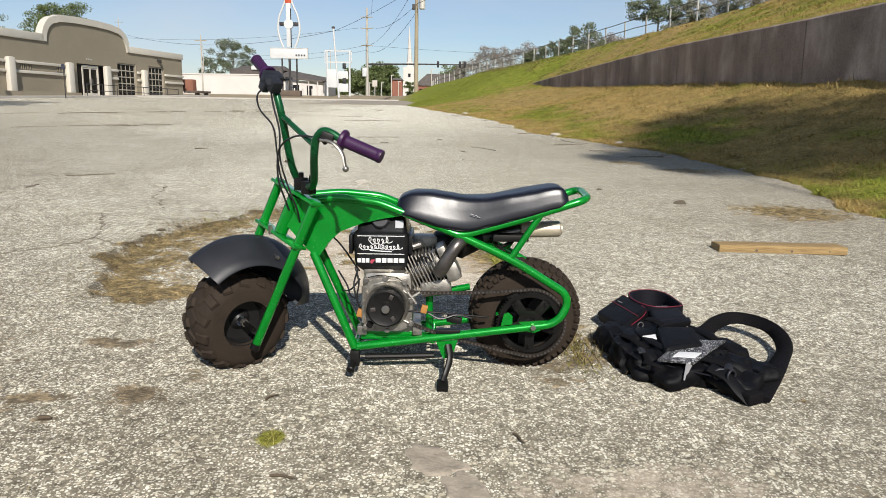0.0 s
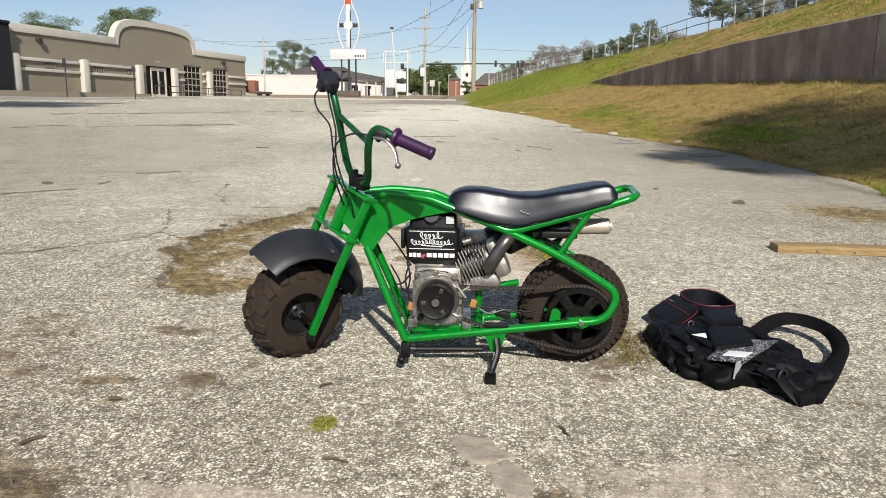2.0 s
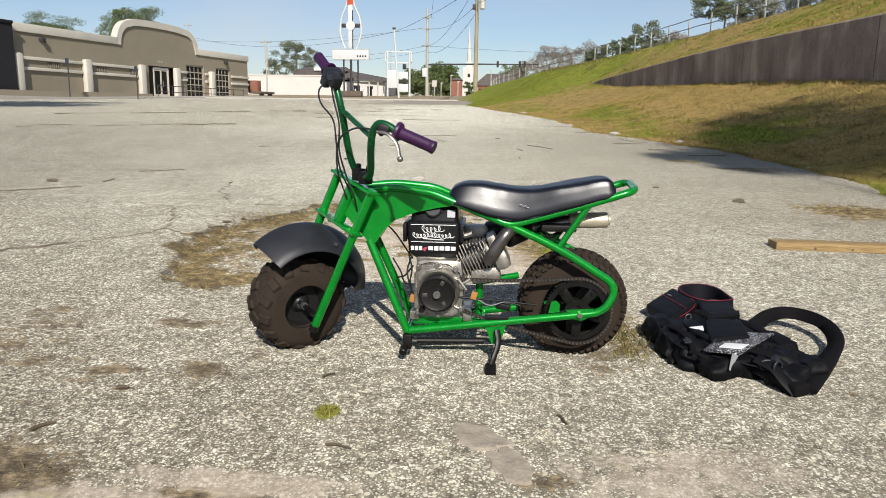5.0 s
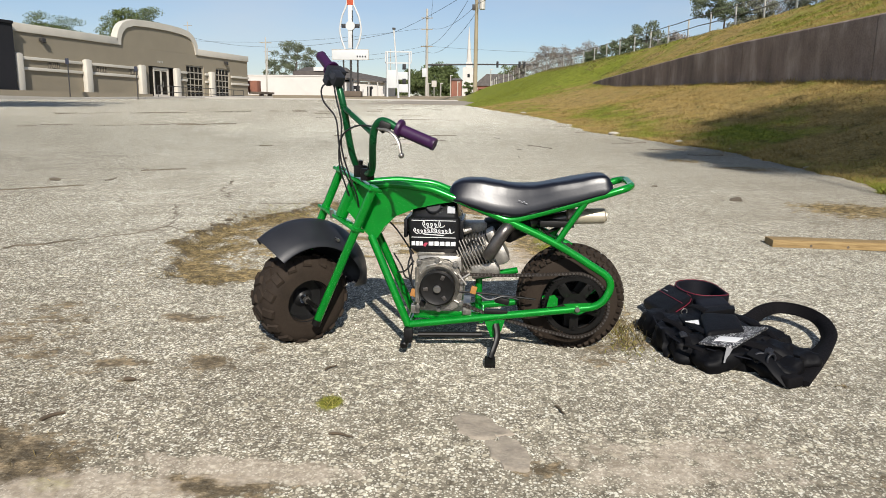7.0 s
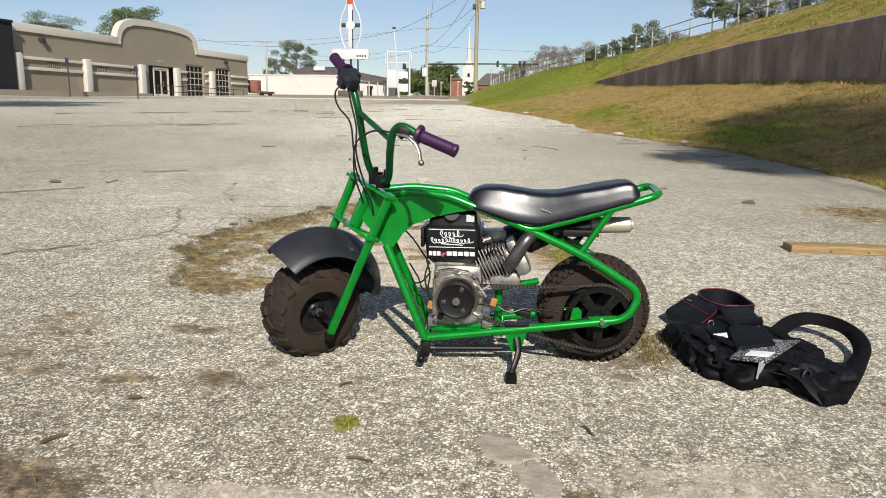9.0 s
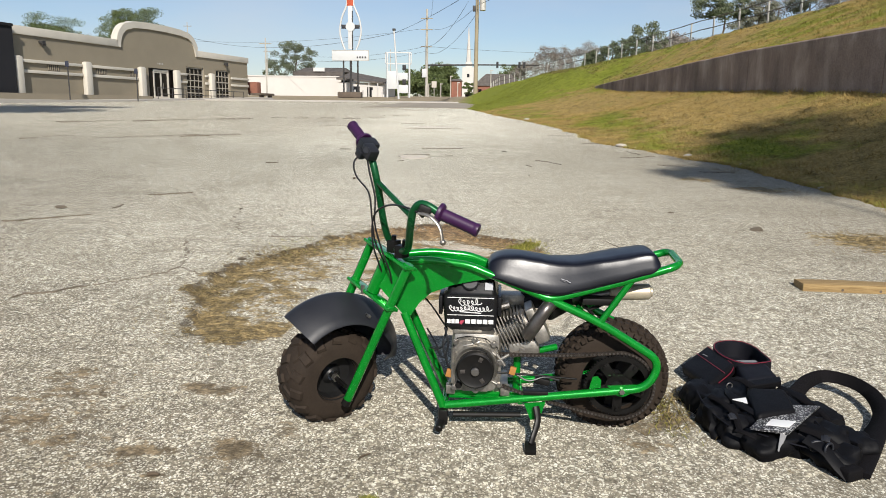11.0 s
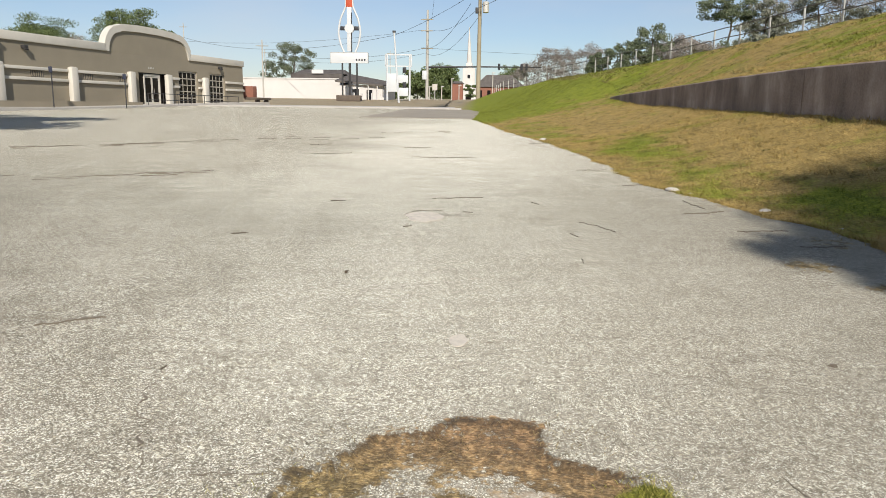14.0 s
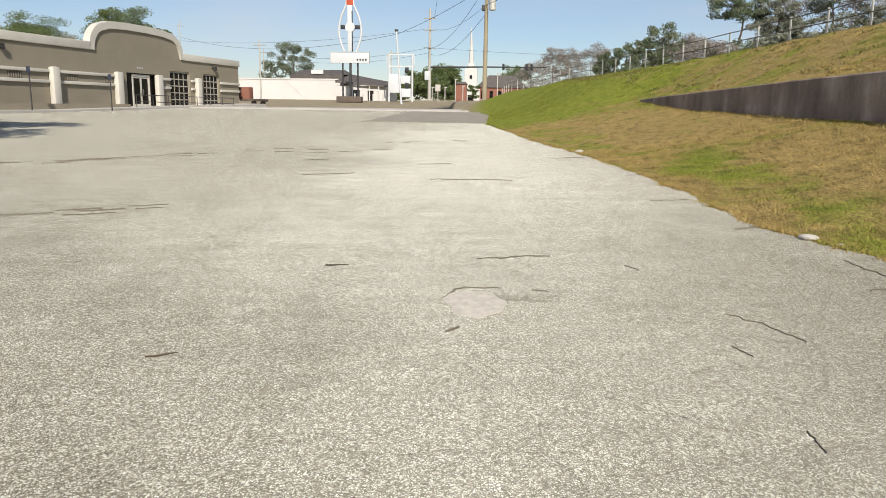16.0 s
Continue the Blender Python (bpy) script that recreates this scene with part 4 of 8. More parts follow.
def build_bank_weeds():
    """Coarse olive weeds in clumps on the slope above the wall and here and there below it."""
    rng = np.random.default_rng(9)
    verts, faces = [], []
    spots = []
    while len(spots) < 700:
        y = 17 + 43 * rng.random() ** 1.2
        w, top = max(wall_x(y), edge_x(y) + 1.5) + 0.5, fence_x(y) + 0.3
        x = rng.uniform(w, max(w + 0.2, top))
        if noise.noise((x * 0.6, y * 0.45, 51)) + 0.25 * rng.normal() > 0.05:
            spots.append((x, y, 1.0))
    while len(spots) < 780:
        y = rng.uniform(7, 34)
        x = rng.uniform(edge_x(y) + 0.2, wall_x(y) - 0.2)
        if noise.noise((x * 0.7, y * 0.5, 52)) > 0.12:
            spots.append((x, y, 0.6))
    for x, y, k in spots:
        size = k * rng.uniform(0.04, 0.095) * (1 + y / 90)
        for _ in range(16):
            px, py = x + rng.normal(0, size), y + rng.normal(0, size)
            z = bank_z(px, py, px > wall_x(py)) - 0.02
            t, h, wd = rng.uniform(0, math.pi), size * rng.uniform(0.3, 0.8), rng.uniform(0.006, 0.013) * (1 + y / 40)
            c, q = math.cos(t) * wd, math.sin(t) * wd
            lx, ly = rng.normal(0, size * 0.5, 2)
            i = len(verts)
            verts.extend([(px - c, py - q, z), (px + c, py + q, z), (px + c * 0.8 + lx, py + q * 0.8 + ly, z + h * 0.7), (px + lx * 1.5, py + ly * 1.5, z + h), (px - c * 0.8 + lx, py - q * 0.8 + ly, z + h * 0.7)])
            faces.append((i, i + 1, i + 2, i + 3, i + 4))
    me = from_arrays("bank_weeds", verts, faces, M_BANKWEED)
    tagged(new("bank_weeds", me), "coarse olive weeds in clumps on the bank", "weeds", kind="stuff")


build_bank_weeds()

# ---- retaining wall ----
def build_wall():
    wall = thing("retaining_wall", (wall_x(12), 12, wall_foot(12)), "dark stained concrete retaining wall in the grass bank", "wall", kind="structure")
    ends = [-16, -10, -4, 2, 7.6, 13.2, 18.8, 24.4, 30.0, WALL_END + 0.2]
    for a, b in zip(ends, ends[1:]):
        bm = bmesh.new()
        rows = []
        n = 8
        for i in range(n + 1):
            y = a + 0.012 + (b - a - 0.024) * i / n
            x, zb, zt = wall_x(y), min(wall_foot(y), wall_top(y)) - 0.5, wall_top(y)
            prof = [(x, zb), (x, zt - 0.03), (x + 0.03, zt), (x + 0.27, zt), (x + 0.30, zt - 0.03), (x + 0.30, zb)]
            rows.append([bm.verts.new((px, y, pz + (0.01 * noise.noise((y, 1, 1)) if pz > zb else 0))) for px, pz in prof])
        for p, q in zip(rows, rows[1:]):
            for j in range(6):
                bm.faces.new((p[j], p[(j + 1) % 6], q[(j + 1) % 6], q[j]))
        bm.faces.new(rows[0][::-1])
        bm.faces.new(rows[-1])
        part("panel", bm, M_WALL, wall, world=True)


build_wall()

# ---- rail fence on the crest ----
def build_fence():
    fence = thing("rail_fence", (fence_x(30), 30, crest(30)), "grey metal two-rail fence along the bank's crest", "fence")
    ys = [24.0 + 1.94 * i for i in range(30)]
    for y in ys:
        z, lean = crest(y), 0.05 * noise.noise((y, 2, 2))
        bm = bmesh.new()
        cyl(bm, (fence_x(y), y, z - 0.3), (fence_x(y) + lean, y + 0.6 * lean, z + 0.88), 0.036, seg=10, bevel=0.006)
        part("post", bm, M_GALV, fence, world=True)
    for h in (0.82, 0.42):
        for a, b in zip(ys[::3], ys[3::3]):
            bm = bmesh.new()
            tube(bm, [(fence_x(y) - 0.05, y, crest(y) + h + 0.03 * noise.noise((y, h, 5))) for y in np.linspace(a, b, 7)], 0.019, 8)
            part("rail", bm, M_RAIL, fence, "dark weathered rail", world=True)


build_fence()

# ---- the tan building ----
FA, FU = Vector((-30.58, 45.425, 0.0)), Vector((0.17906, 0.98384, 0.0))
FM = Matrix(((FU.x, -FU.y, 0, FA.x), (FU.y, FU.x, 0, FA.y), (0, 0, 1, 0), (0, 0, 0, 1)))  # x along the front, y into the building


def build_store():
    b = thing("store_building", FM, "single-storey tan stucco building with cream trim and curved parapet", "building")
    z0, ze, zc = 0.9, 5.48, 6.02
    doors = [(13.32, 16.86, 4.16), (18.58, 21.30, 4.55), (23.32, 25.80, 4.55)]
    arch = [(10.02, ze)]
    for i in range(9):
        t = i / 8 * math.pi / 2
        arch.append((10.02 + 1.25 * (1 - math.cos(t)), ze + 1.45 * math.sin(t)))
    arch += [(11.6, 7.07), (13.5, 7.16), (16.0, 7.16), (17.8, 7.08), (18.5, 6.98)]
    for i in range(1, 9):
        t = i / 8 * math.pi / 2
        arch.append((18.5 + 1.5 * math.sin(t), 5.55 + 1.43 * math.cos(t) ** 1.0))
    arch[-1] = (20.05, ze)
    # wall with its openings
    s = -0.54
    for a, c, top in doors + [(29.22, 29.22, 0)]:
        bm = bmesh.new()
        span(bm, (s, 0, z0), (a, 0.3, ze))
        part("wall", bm, M_STUCCO, b)
        if c > a:
            bm = bmesh.new()
            span(bm, (a + 0.002, 0.0, top), (c - 0.002, 0.298, ze))
            part("lintel", bm, M_STUCCO, b)
            bm = bmesh.new()
            span(bm, (a + 0.002, 0.0, z0), (c - 0.002, 0.298, 1.72))
            part("threshold", bm, M_CONC, b)
        s = c
    bm = bmesh.new()
    prism(bm, arch, 0.3, lambda u, v, w: V(u, w, v + 0.002))
    part("gable", bm, M_STUCCO, b, "curved parapet wall")
    # cap: straight runs and the curve over the entrance
    for a, c in ((-0.54, 9.75), (20.32, 29.3)):
        bm = bmesh.new()
        span(bm, (a, -0.13, ze), (c, 0.43, zc), 0.05)
        part("parapet_cap", bm, M_TRIM, b)
    bm = bmesh.new()
    line = [V(u, 0, v) for u, v in arch]
    loops = []
    for i, p in enumerate(line):
        d = (line[min(i + 1, len(line) - 1)] - line[max(i - 1, 0)]).normalized()
        nrm = V(-d.z, 0, d.x)
        o = p + nrm * (0.50 if 1 < i < len(line) - 2 else 0.30)
        loops.append([bm.verts.new(q) for q in (V(p.x, -0.13, p.z), V(o.x, -0.13, o.z), V(o.x, 0.43, o.z), V(p.x, 0.43, p.z))])
    for p, q in zip(loops, loops[1:]):
        for j in range(4):
            bm.faces.new((p[j], p[(j + 1) % 4], q[(j + 1) % 4], q[j]))
    bm.faces.new(loops[0][::-1])
    bm.faces.new(loops[-1])
    part("curved_cap", bm, M_TRIM, b)
    # rest of the shell
    bm = bmesh.new()
    span(bm, (0.0, 18.0, z0), (29.22, 18.3, ze))
    part("wall", bm, M_STUCCO, b)
    for a in (0.0, 28.92):
        bm = bmesh.new()
        span(bm, (a, 0.302, z0), (a + 0.3, 17.998, ze))
        part("wall", bm, M_STUCCO, b)
    bm = bmesh.new()
    span(bm, (0.3, 0.302, ze - 0.3), (28.9, 17.9, ze - 0.1))
    part("roof", bm, M_SHINGLE, b)
    bm = bmesh.new()
    span(bm, (0.3, 4.5, 1.0), (28.9, 4.6, ze - 0.31))
    part("inner_wall", bm, M_INTERIOR, b)
    bm = bmesh.new()
    span(bm, (0.3, 0.31, 1.55), (28.9, 4.5, 1.7))
    part("floor", bm, M_INTERIOR, b)
    # rounded pilasters
    for s0 in (-0.42, 5.78, 11.86, 16.52, 21.92):
        bm = bmesh.new()
        span(bm, (s0, -0.42, 1.2), (s0 + 0.64, -0.002, 4.14), 0.14)
        part("pilaster", bm, M_TRIM, b)
    # bands between them
    for a, c in ((0.26, 5.74), (6.46, 11.82), (17.2, 18.5), (21.4, 21.88), (25.9, 29.2)):
        for z in (3.76, 3.10):
            bm = bmesh.new()
            span(bm, (a, -0.16, z), (c, -0.002, z + 0.20), 0.03)
            part("band", bm, M_TRIM, b)
    # grilles
    for a in (2.62, 7.30, 11.0):
        bm = bmesh.new()
        span(bm, (a, -0.02, 3.34), (a + 1.05, -0.003, 3.72))
        g = part("vent", bm, M_INTERIOR, b, "dark wall grille")
        for i in range(6):
            bm = bmesh.new()
            span(bm, (a + 0.04 + i * 0.175, -0.05, 3.35), (a + 0.10 + i * 0.175, -0.021, 3.71))
            part("slat", bm, M_STUCCO, g)
    # wall lamps
    for a in (2.0, 24.75):
        bm = bmesh.new()
        span(bm, (a, -0.30, 5.04), (a + 0.34, -0.003, 5.24), 0.04)
        box(bm, (a + 0.17, -0.26, 5.0), (0.3, 0.16, 0.12), Matrix.Rotation(0.5, 3, "X"), 0.02)
        part("wall_lamp", bm, M_DARKSTEEL, b)
    # bars in place of the numerals over the door
    for i in range(4):
        bm = bmesh.new()
        span(bm, (14.55 + i * 0.20, -0.02, 4.48), (14.65 + i * 0.20, -0.003, 4.61))
        part("numeral_bar", bm, M_GALV, b)
    # entrance: two leaves between dark side lights
    a, c, top = doors[0]
    bm = bmesh.new()
    for lo, hi in (((a, 0.12, 1.72), (a + 0.09, 0.22, top)), ((c - 0.09, 0.12, 1.72), (c, 0.22, top)), ((a + 0.09, 0.12, top - 0.09), (c - 0.09, 0.22, top))):
        span(bm, lo, hi)
    fr = part("door_frame", bm, M_BLACKSTEEL, b)
    for x in (a + 0.75, c - 0.84):
        bm = bmesh.new()
        span(bm, (x, 0.10, 1.72), (x + 0.09, 0.24, top - 0.09))
        part("mullion", bm, M_TRIM, fr)
    bm = bmesh.new()
    span(bm, (a + 0.84, 0.10, top - 0.24), (c - 0.84, 0.24, top - 0.09))
    part("transom_bar", bm, M_TRIM, fr)
    for x0, x1 in ((a + 0.09, a + 0.75), (c - 0.75, c - 0.09)):
        bm = bmesh.new()
        span(bm, (x0, 0.16, 1.73), (x1, 0.175, top - 0.09))
        part("pane", bm, M_PANE, fr, "dark side light")
    mid = (a + c) / 2
    for x0, x1 in ((a + 0.86, mid - 0.02), (mid + 0.02, c - 0.86)):
        bm = bmesh.new()
        for lo, hi in (((x0, 0.14, 1.74), (x0 + 0.08, 0.19, top - 0.26)), ((x1 - 0.08, 0.14, 1.74), (x1, 0.19, top - 0.26)), ((x0 + 0.08, 0.14, 1.74), (x1 - 0.08, 0.19, 1.90)), ((x0 + 0.08, 0.14, top - 0.36), (x1 - 0.08, 0.19, top - 0.26))):
            span(bm, lo, hi)
        d = part("door", bm, M_TRIM, b, "glazed entrance door leaf")
        bm = bmesh.new()
        span(bm, (x0 + 0.08, 0.16, 1.90), (x1 - 0.08, 0.172, top - 0.36))
        part("pane", bm, M_PANE, d)
        bm = bmesh.new()
        hx = x1 - 0.14 if x0 < mid - 0.5 else x0 + 0.14
        tube(bm, [(hx, 0.13, 2.5), (hx, 0.06, 2.52), (hx, 0.06, 2.98), (hx, 0.13, 3.0)], 0.015, 6)
        part("door_handle", bm, M_STEEL, d)
    # glazed sectional shop doors
    for a, c, top in doors[1:]:
        bm = bmesh.new()
        for lo, hi in (((a, 0.10, 1.72), (a + 0.10, 0.20, top)), ((c - 0.10, 0.10, 1.72), (c, 0.20, top)), ((a + 0.10, 0.10, top - 0.12), (c - 0.10, 0.20, top))):
            span(bm, lo, hi)
        w = part("sectional_door", bm, M_TRIM_SHADED, b, "glazed sectional door with cream bars")
        n, m = 4, 5
        dx, dz = (c - a - 0.2) / n, (top - 0.12 - 1.72) / m
        for i in range(1, n):
            bm = bmesh.new()
            span(bm, (a + 0.10 + i * dx - 0.035, 0.12, 1.72), (a + 0.10 + i * dx + 0.035, 0.18, top - 0.12))
            part("bar", bm, M_TRIM_SHADED, w)
        for j in range(m):
            bm = bmesh.new()
            span(bm, (a + 0.10, 0.115, 1.72 + j * dz), (c - 0.10, 0.175, 1.72 + j * dz + 0.085))
            part("rail", bm, M_TRIM_SHADED, w)
        for i in range(n):
            for j in range(m):
                bm = bmesh.new()
                span(bm, (a + 0.135 + i * dx, 0.145, 1.81 + j * dz), (a + 0.065 + (i + 1) * dx, 0.155, 1.715 + (j + 1) * dz))
                p = part("pane", bm, M_PANE, w)
    # charcoal wing at the near end
    wing = thing("building_wing", FM, "charcoal-clad flat-roofed wing beside the tan building", "building")
    bm = bmesh.new()
    span(bm, (-14.0, -0.5, 0.6), (-0.56, 9.0, 5.85))
    part("wall", bm, M_DARKWING, wing)
    bm = bmesh.new()
    span(bm, (-14.1, -0.6, 5.852), (-0.55, 9.1, 6.02), 0.02)
    part("roof", bm, M_DARKWING, wing)
    for s0 in (-3.2, -6.5, -10.0):
        bm = bmesh.new()
        span(bm, (s0, -0.54, 2.0), (s0 + 1.1, -0.503, 4.1), 0.01)
        w = part("window", bm, M_COVER, wing, "dark shop window")
        bm = bmesh.new()
        span(bm, (s0 - 0.06, -0.56, 1.88), (s0 + 1.16, -0.503, 1.995))
        part("sill", bm, M_GALV, w)


build_store()


def build_walkway():
    bm = bmesh.new()
    pts = []
    for i in range(13):
        s = -6 + i * 3.0
        a, c = FM @ V(s, -2.4, 0), FM @ V(s, 0.0, 0)
        z = max(lot_z(a.x, a.y) + 0.13, 1.40 if s < 13 else 1.62)
        pts.append([bm.verts.new(q) for q in ((a.x, a.y, 0.8), (a.x, a.y, z), (c.x, c.y, z + 0.03), (c.x, c.y, 0.8))])
    for p, q in zip(pts, pts[1:]):
        for j in range(4):
            bm.faces.new((p[j], p[(j + 1) % 4], q[(j + 1) % 4], q[j]))
    bm.faces.new(pts[0][::-1])
    bm.faces.new(pts[-1])
    solid("pavement_walkway", bm, M_CONC, "pale concrete walkway along the building front", "pavement", kind="structure")
    # low ramp wall
    bm = bmesh.new()
    for s0, s1, h0, h1 in ((-8.0, 1.3, 1.74, 1.80), (1.3, 12.3, 1.80, 1.86)):
        a, c = FM @ V(s0, -1.0, 0), FM @ V(s1, -1.0, 0)
        lo = [bm.verts.new(q) for q in ((a.x, a.y, 0.9), (c.x, c.y, 0.9), (c.x, c.y, h1), (a.x, a.y, h0))]
        off = FM.to_3x3() @ V(0, 0.25, 0)
        hi = [bm.verts.new(v.co + off) for v in lo]
        bm.faces.new(lo)
        bm.faces.new(hi[::-1])
        for j in range(4):
            bm.faces.new((lo[j], lo[(j + 1) % 4], hi[(j + 1) % 4], hi[j]))
    solid("wall_ramp", bm, M_STUCCO, "low tan stucco wall of an access ramp", "wall", kind="structure")
    # hand rail by the doors
    rail = thing("hand_rail", FM @ Matrix.Translation((12.0, -1.7, 1.5)), "dark steel hand rail by the entrance", "railing")
    for i in range(8):
        bm = bmesh.new()
        cyl(bm, (i * 1.9, 0, -0.1), (i * 1.9, 0, 1.05), 0.03, seg=8)
        part("post", bm, M_DARKSTEEL, rail)
    for h in (1.03, 0.55):
        bm = bmesh.new()
        tube(bm, [(0, 0, h), (13.3, 0, h)], 0.028, 8)
        part("rail", bm, M_DARKSTEEL, rail)
    # accessible-bay signs
    for x, y, top in ((-28.11, 47.0, 3.93), (-26.12, 52.3, 3.75)):
        z = lot_z(x, y)
        s = thing("parking_sign", (x, y, z), "small blue parking sign on a dark steel post", "sign", "signs before the building")
        bm = bmesh.new()
        cyl(bm, (0, 0, -0.2), (0, 0, top - z), 0.04, seg=8)
        part("post", bm, M_DARKSTEEL, s)
        bm = bmesh.new()
        box(bm, (0, -0.06, top - z - 0.20), (0.24, 0.02, 0.36), None, 0.004)
        part("plate", bm, M_BLUE_SIGN, s)


build_walkway()


# ---- trees ----
def leaf_cloud(centres, per, spread, size, seed, flat=0.7):
    """Clumps of small two-sided leaves about the given centres."""
    rng = np.random.default_rng(seed)
    verts, faces = [], []
    for c in centres:
        k = rng.uniform(0.6, 1.25)
        n = int(per * k)
        p = rng.normal(0, 1, (n, 3))
        p /= np.linalg.norm(p, axis=1)[:, None]
        p *= (rng.random(n) ** 0.45)[:, None] * spread * k
        p[:, 2] *= flat
        for q in p:
            a, b = rng.normal(0, 1, 3), rng.normal(0, 1, 3)
            a /= np.linalg.norm(a)
            b -= a * a.dot(b)
            b /= np.linalg.norm(b)
            s = size * rng.uniform(0.6, 1.4)
            o = np.array(c) + q
            i = len(verts)
            verts.extend([o - a * s, o + b * s * 0.5, o + a * s, o - b * s * 0.5])
            faces.append((i, i + 1, i + 2, i + 3))
    return verts, faces


def tree(name, base, height, crown_r, crown_low, leaf, label, seed, clumps=34, per=70, size=0.22, spread=None, bare=False, trunk_r=None, flat=0.7):
    """A tapered trunk with limbs, and a crown of many small leaves in clumps."""
    rng = np.random.default_rng(seed)
    t = thing(name, base, label, "tree")
    tr = trunk_r or height * 0.018
    bm = bmesh.new()
    top = height * 0.93
    path = curve_points([(0, 0, -0.3), (rng.normal(0, 0.02) * height, rng.normal(0, 0.02) * height, height * 0.35), (rng.normal(0, 0.03) * height, rng.normal(0, 0.03) * height, height * 0.7), (rng.normal(0, 0.04) * height, rng.normal(0, 0.04) * height, top)], 4)
    tube(bm, path, [tr * (1 - 0.85 * i / (len(path) - 1)) for i in range(len(path))], 8)
    centres = []
    limbs = 16 if bare else 11
    for i in range(limbs):
        k = crown_low + (0.97 - crown_low) * (i + 0.5) / limbs
        start = path[min(len(path) - 1, int(k * (len(path) - 1)))]
        turn = i * 2.4 + rng.uniform(-0.5, 0.5)
        rel = (k - crown_low) / (1 - crown_low)
        out = crown_r * (0.55 + 0.45 * math.sin(math.pi * min(1, rel * 0.9 + 0.15))) * rng.uniform(0.7, 1.05)
        end = start + V(math.cos(turn) * out, math.sin(turn) * out, out * rng.uniform(0.15, 0.75))
        mid = start.lerp(end, 0.5) + V(0, 0, out * 0.08)
        r0 = tr * (1 - 0.8 * k) * 0.6
        tube(bm, curve_points([start, mid, end], 3), [r0 * (1 - 0.8 * j / 6) for j in range(7)], 5)
        for j in range(4 if bare else 2):
            a = start.lerp(end, rng.uniform(0.35, 0.9))
            e2 = a + V(rng.normal(0, 1), rng.normal(0, 1), abs(rng.normal(0.6, 0.5))).normalized() * out * rng.uniform(0.25, 0.5)
            tube(bm, [a, a.lerp(e2, 0.5) + V(0, 0, 0.03 * out), e2], [r0 * 0.4, r0 * 0.25, r0 * 0.1], 4)
            centres.append(tuple(e2))
        centres.append(tuple(end))
    part("trunk", bm, M_BARK if not bare else M_TWIG_GREY, t)
    zc = height * (crown_low + 1) / 2
    while len(centres) < clumps:
        d = rng.normal(0, 1, 3)
        d /= np.linalg.norm(d)
        k = rng.random() ** 0.4
        centres.append((d[0] * crown_r * k, d[1] * crown_r * k, zc + d[2] * height * (1 - crown_low) * 0.5 * k))
    v, f = leaf_cloud(centres, per, spread or crown_r * 0.30, size, seed + 1, flat)
    me = from_arrays("crown", v, f, leaf)
    ob = new("crown", me)
    ob.parent = t
    return t


def gz(x, y):
    return back_z(x, y) if x > fence_x(y) else lot_z(x, y)


# over the store roof
tree("oak_tree", (-70, 113, gz(-70, 113)), 10.4, 5.8, 0.45, M_LEAF_OAK, "broad green oak behind the tan building", 11, 130, 240, 0.12, flat=0.40)
tree("oak_tree", (-57.2, 113, gz(-57.2, 113)), 12.6, 4.5, 0.42, M_LEAF_OAK, "tall round-headed green tree behind the tan building", 12, 130, 220, 0.115, flat=0.50)
tree("oak_tree", (-53.6, 118, gz(-53.6, 118)), 11.0, 1.8, 0.5, M_LEAF_OAK, "small green tree behind the tan building", 13, 22, 90, 0.14)
tree("bare_tree", (-64, 112, gz(-64, 112)), 9.2, 2.6, 0.4, M_TWIG_GREY, "leafless grey tree behind the tan building", 14, 20, 14, 0.12, bare=True)
# in the middle distance
tree("pine_tree", (-41.5, 152, gz(-41, 152)), 10.6, 4.2, 0.35, M_LEAF_PINE, "open dark green tree behind the white building", 15, 50, 200, 0.12, spread=0.95)
tree("pine_tree", (-46.5, 152, gz(-46, 152)), 7.0, 2.6, 0.35, M_LEAF_PINE, "small dark green tree behind the white building", 16, 22, 80, 0.15)
for i, (x, y, h, r) in enumerate(((-26.5, 200, 5.6, 2.6), (-21.5, 200, 7.4, 3.4), (-17.5, 196, 8.4, 3.6), (-13.5, 202, 9.2, 3.2), (-15, 225, 9.8, 3.4))):
    tree("oak_tree", (x, y, gz(x, y)), h, r, 0.12, M_LEAF_OAK, "dense green tree near the church", 20 + i, 90, 170, 0.20, flat=0.9)
tree("oak_tree", (5.0, 285, gz(5, 285)), 14.5, 5.0, 0.3, M_LEAF_OAK, "dark green tree behind the church", 27, 50, 100, 0.24, flat=0.8)
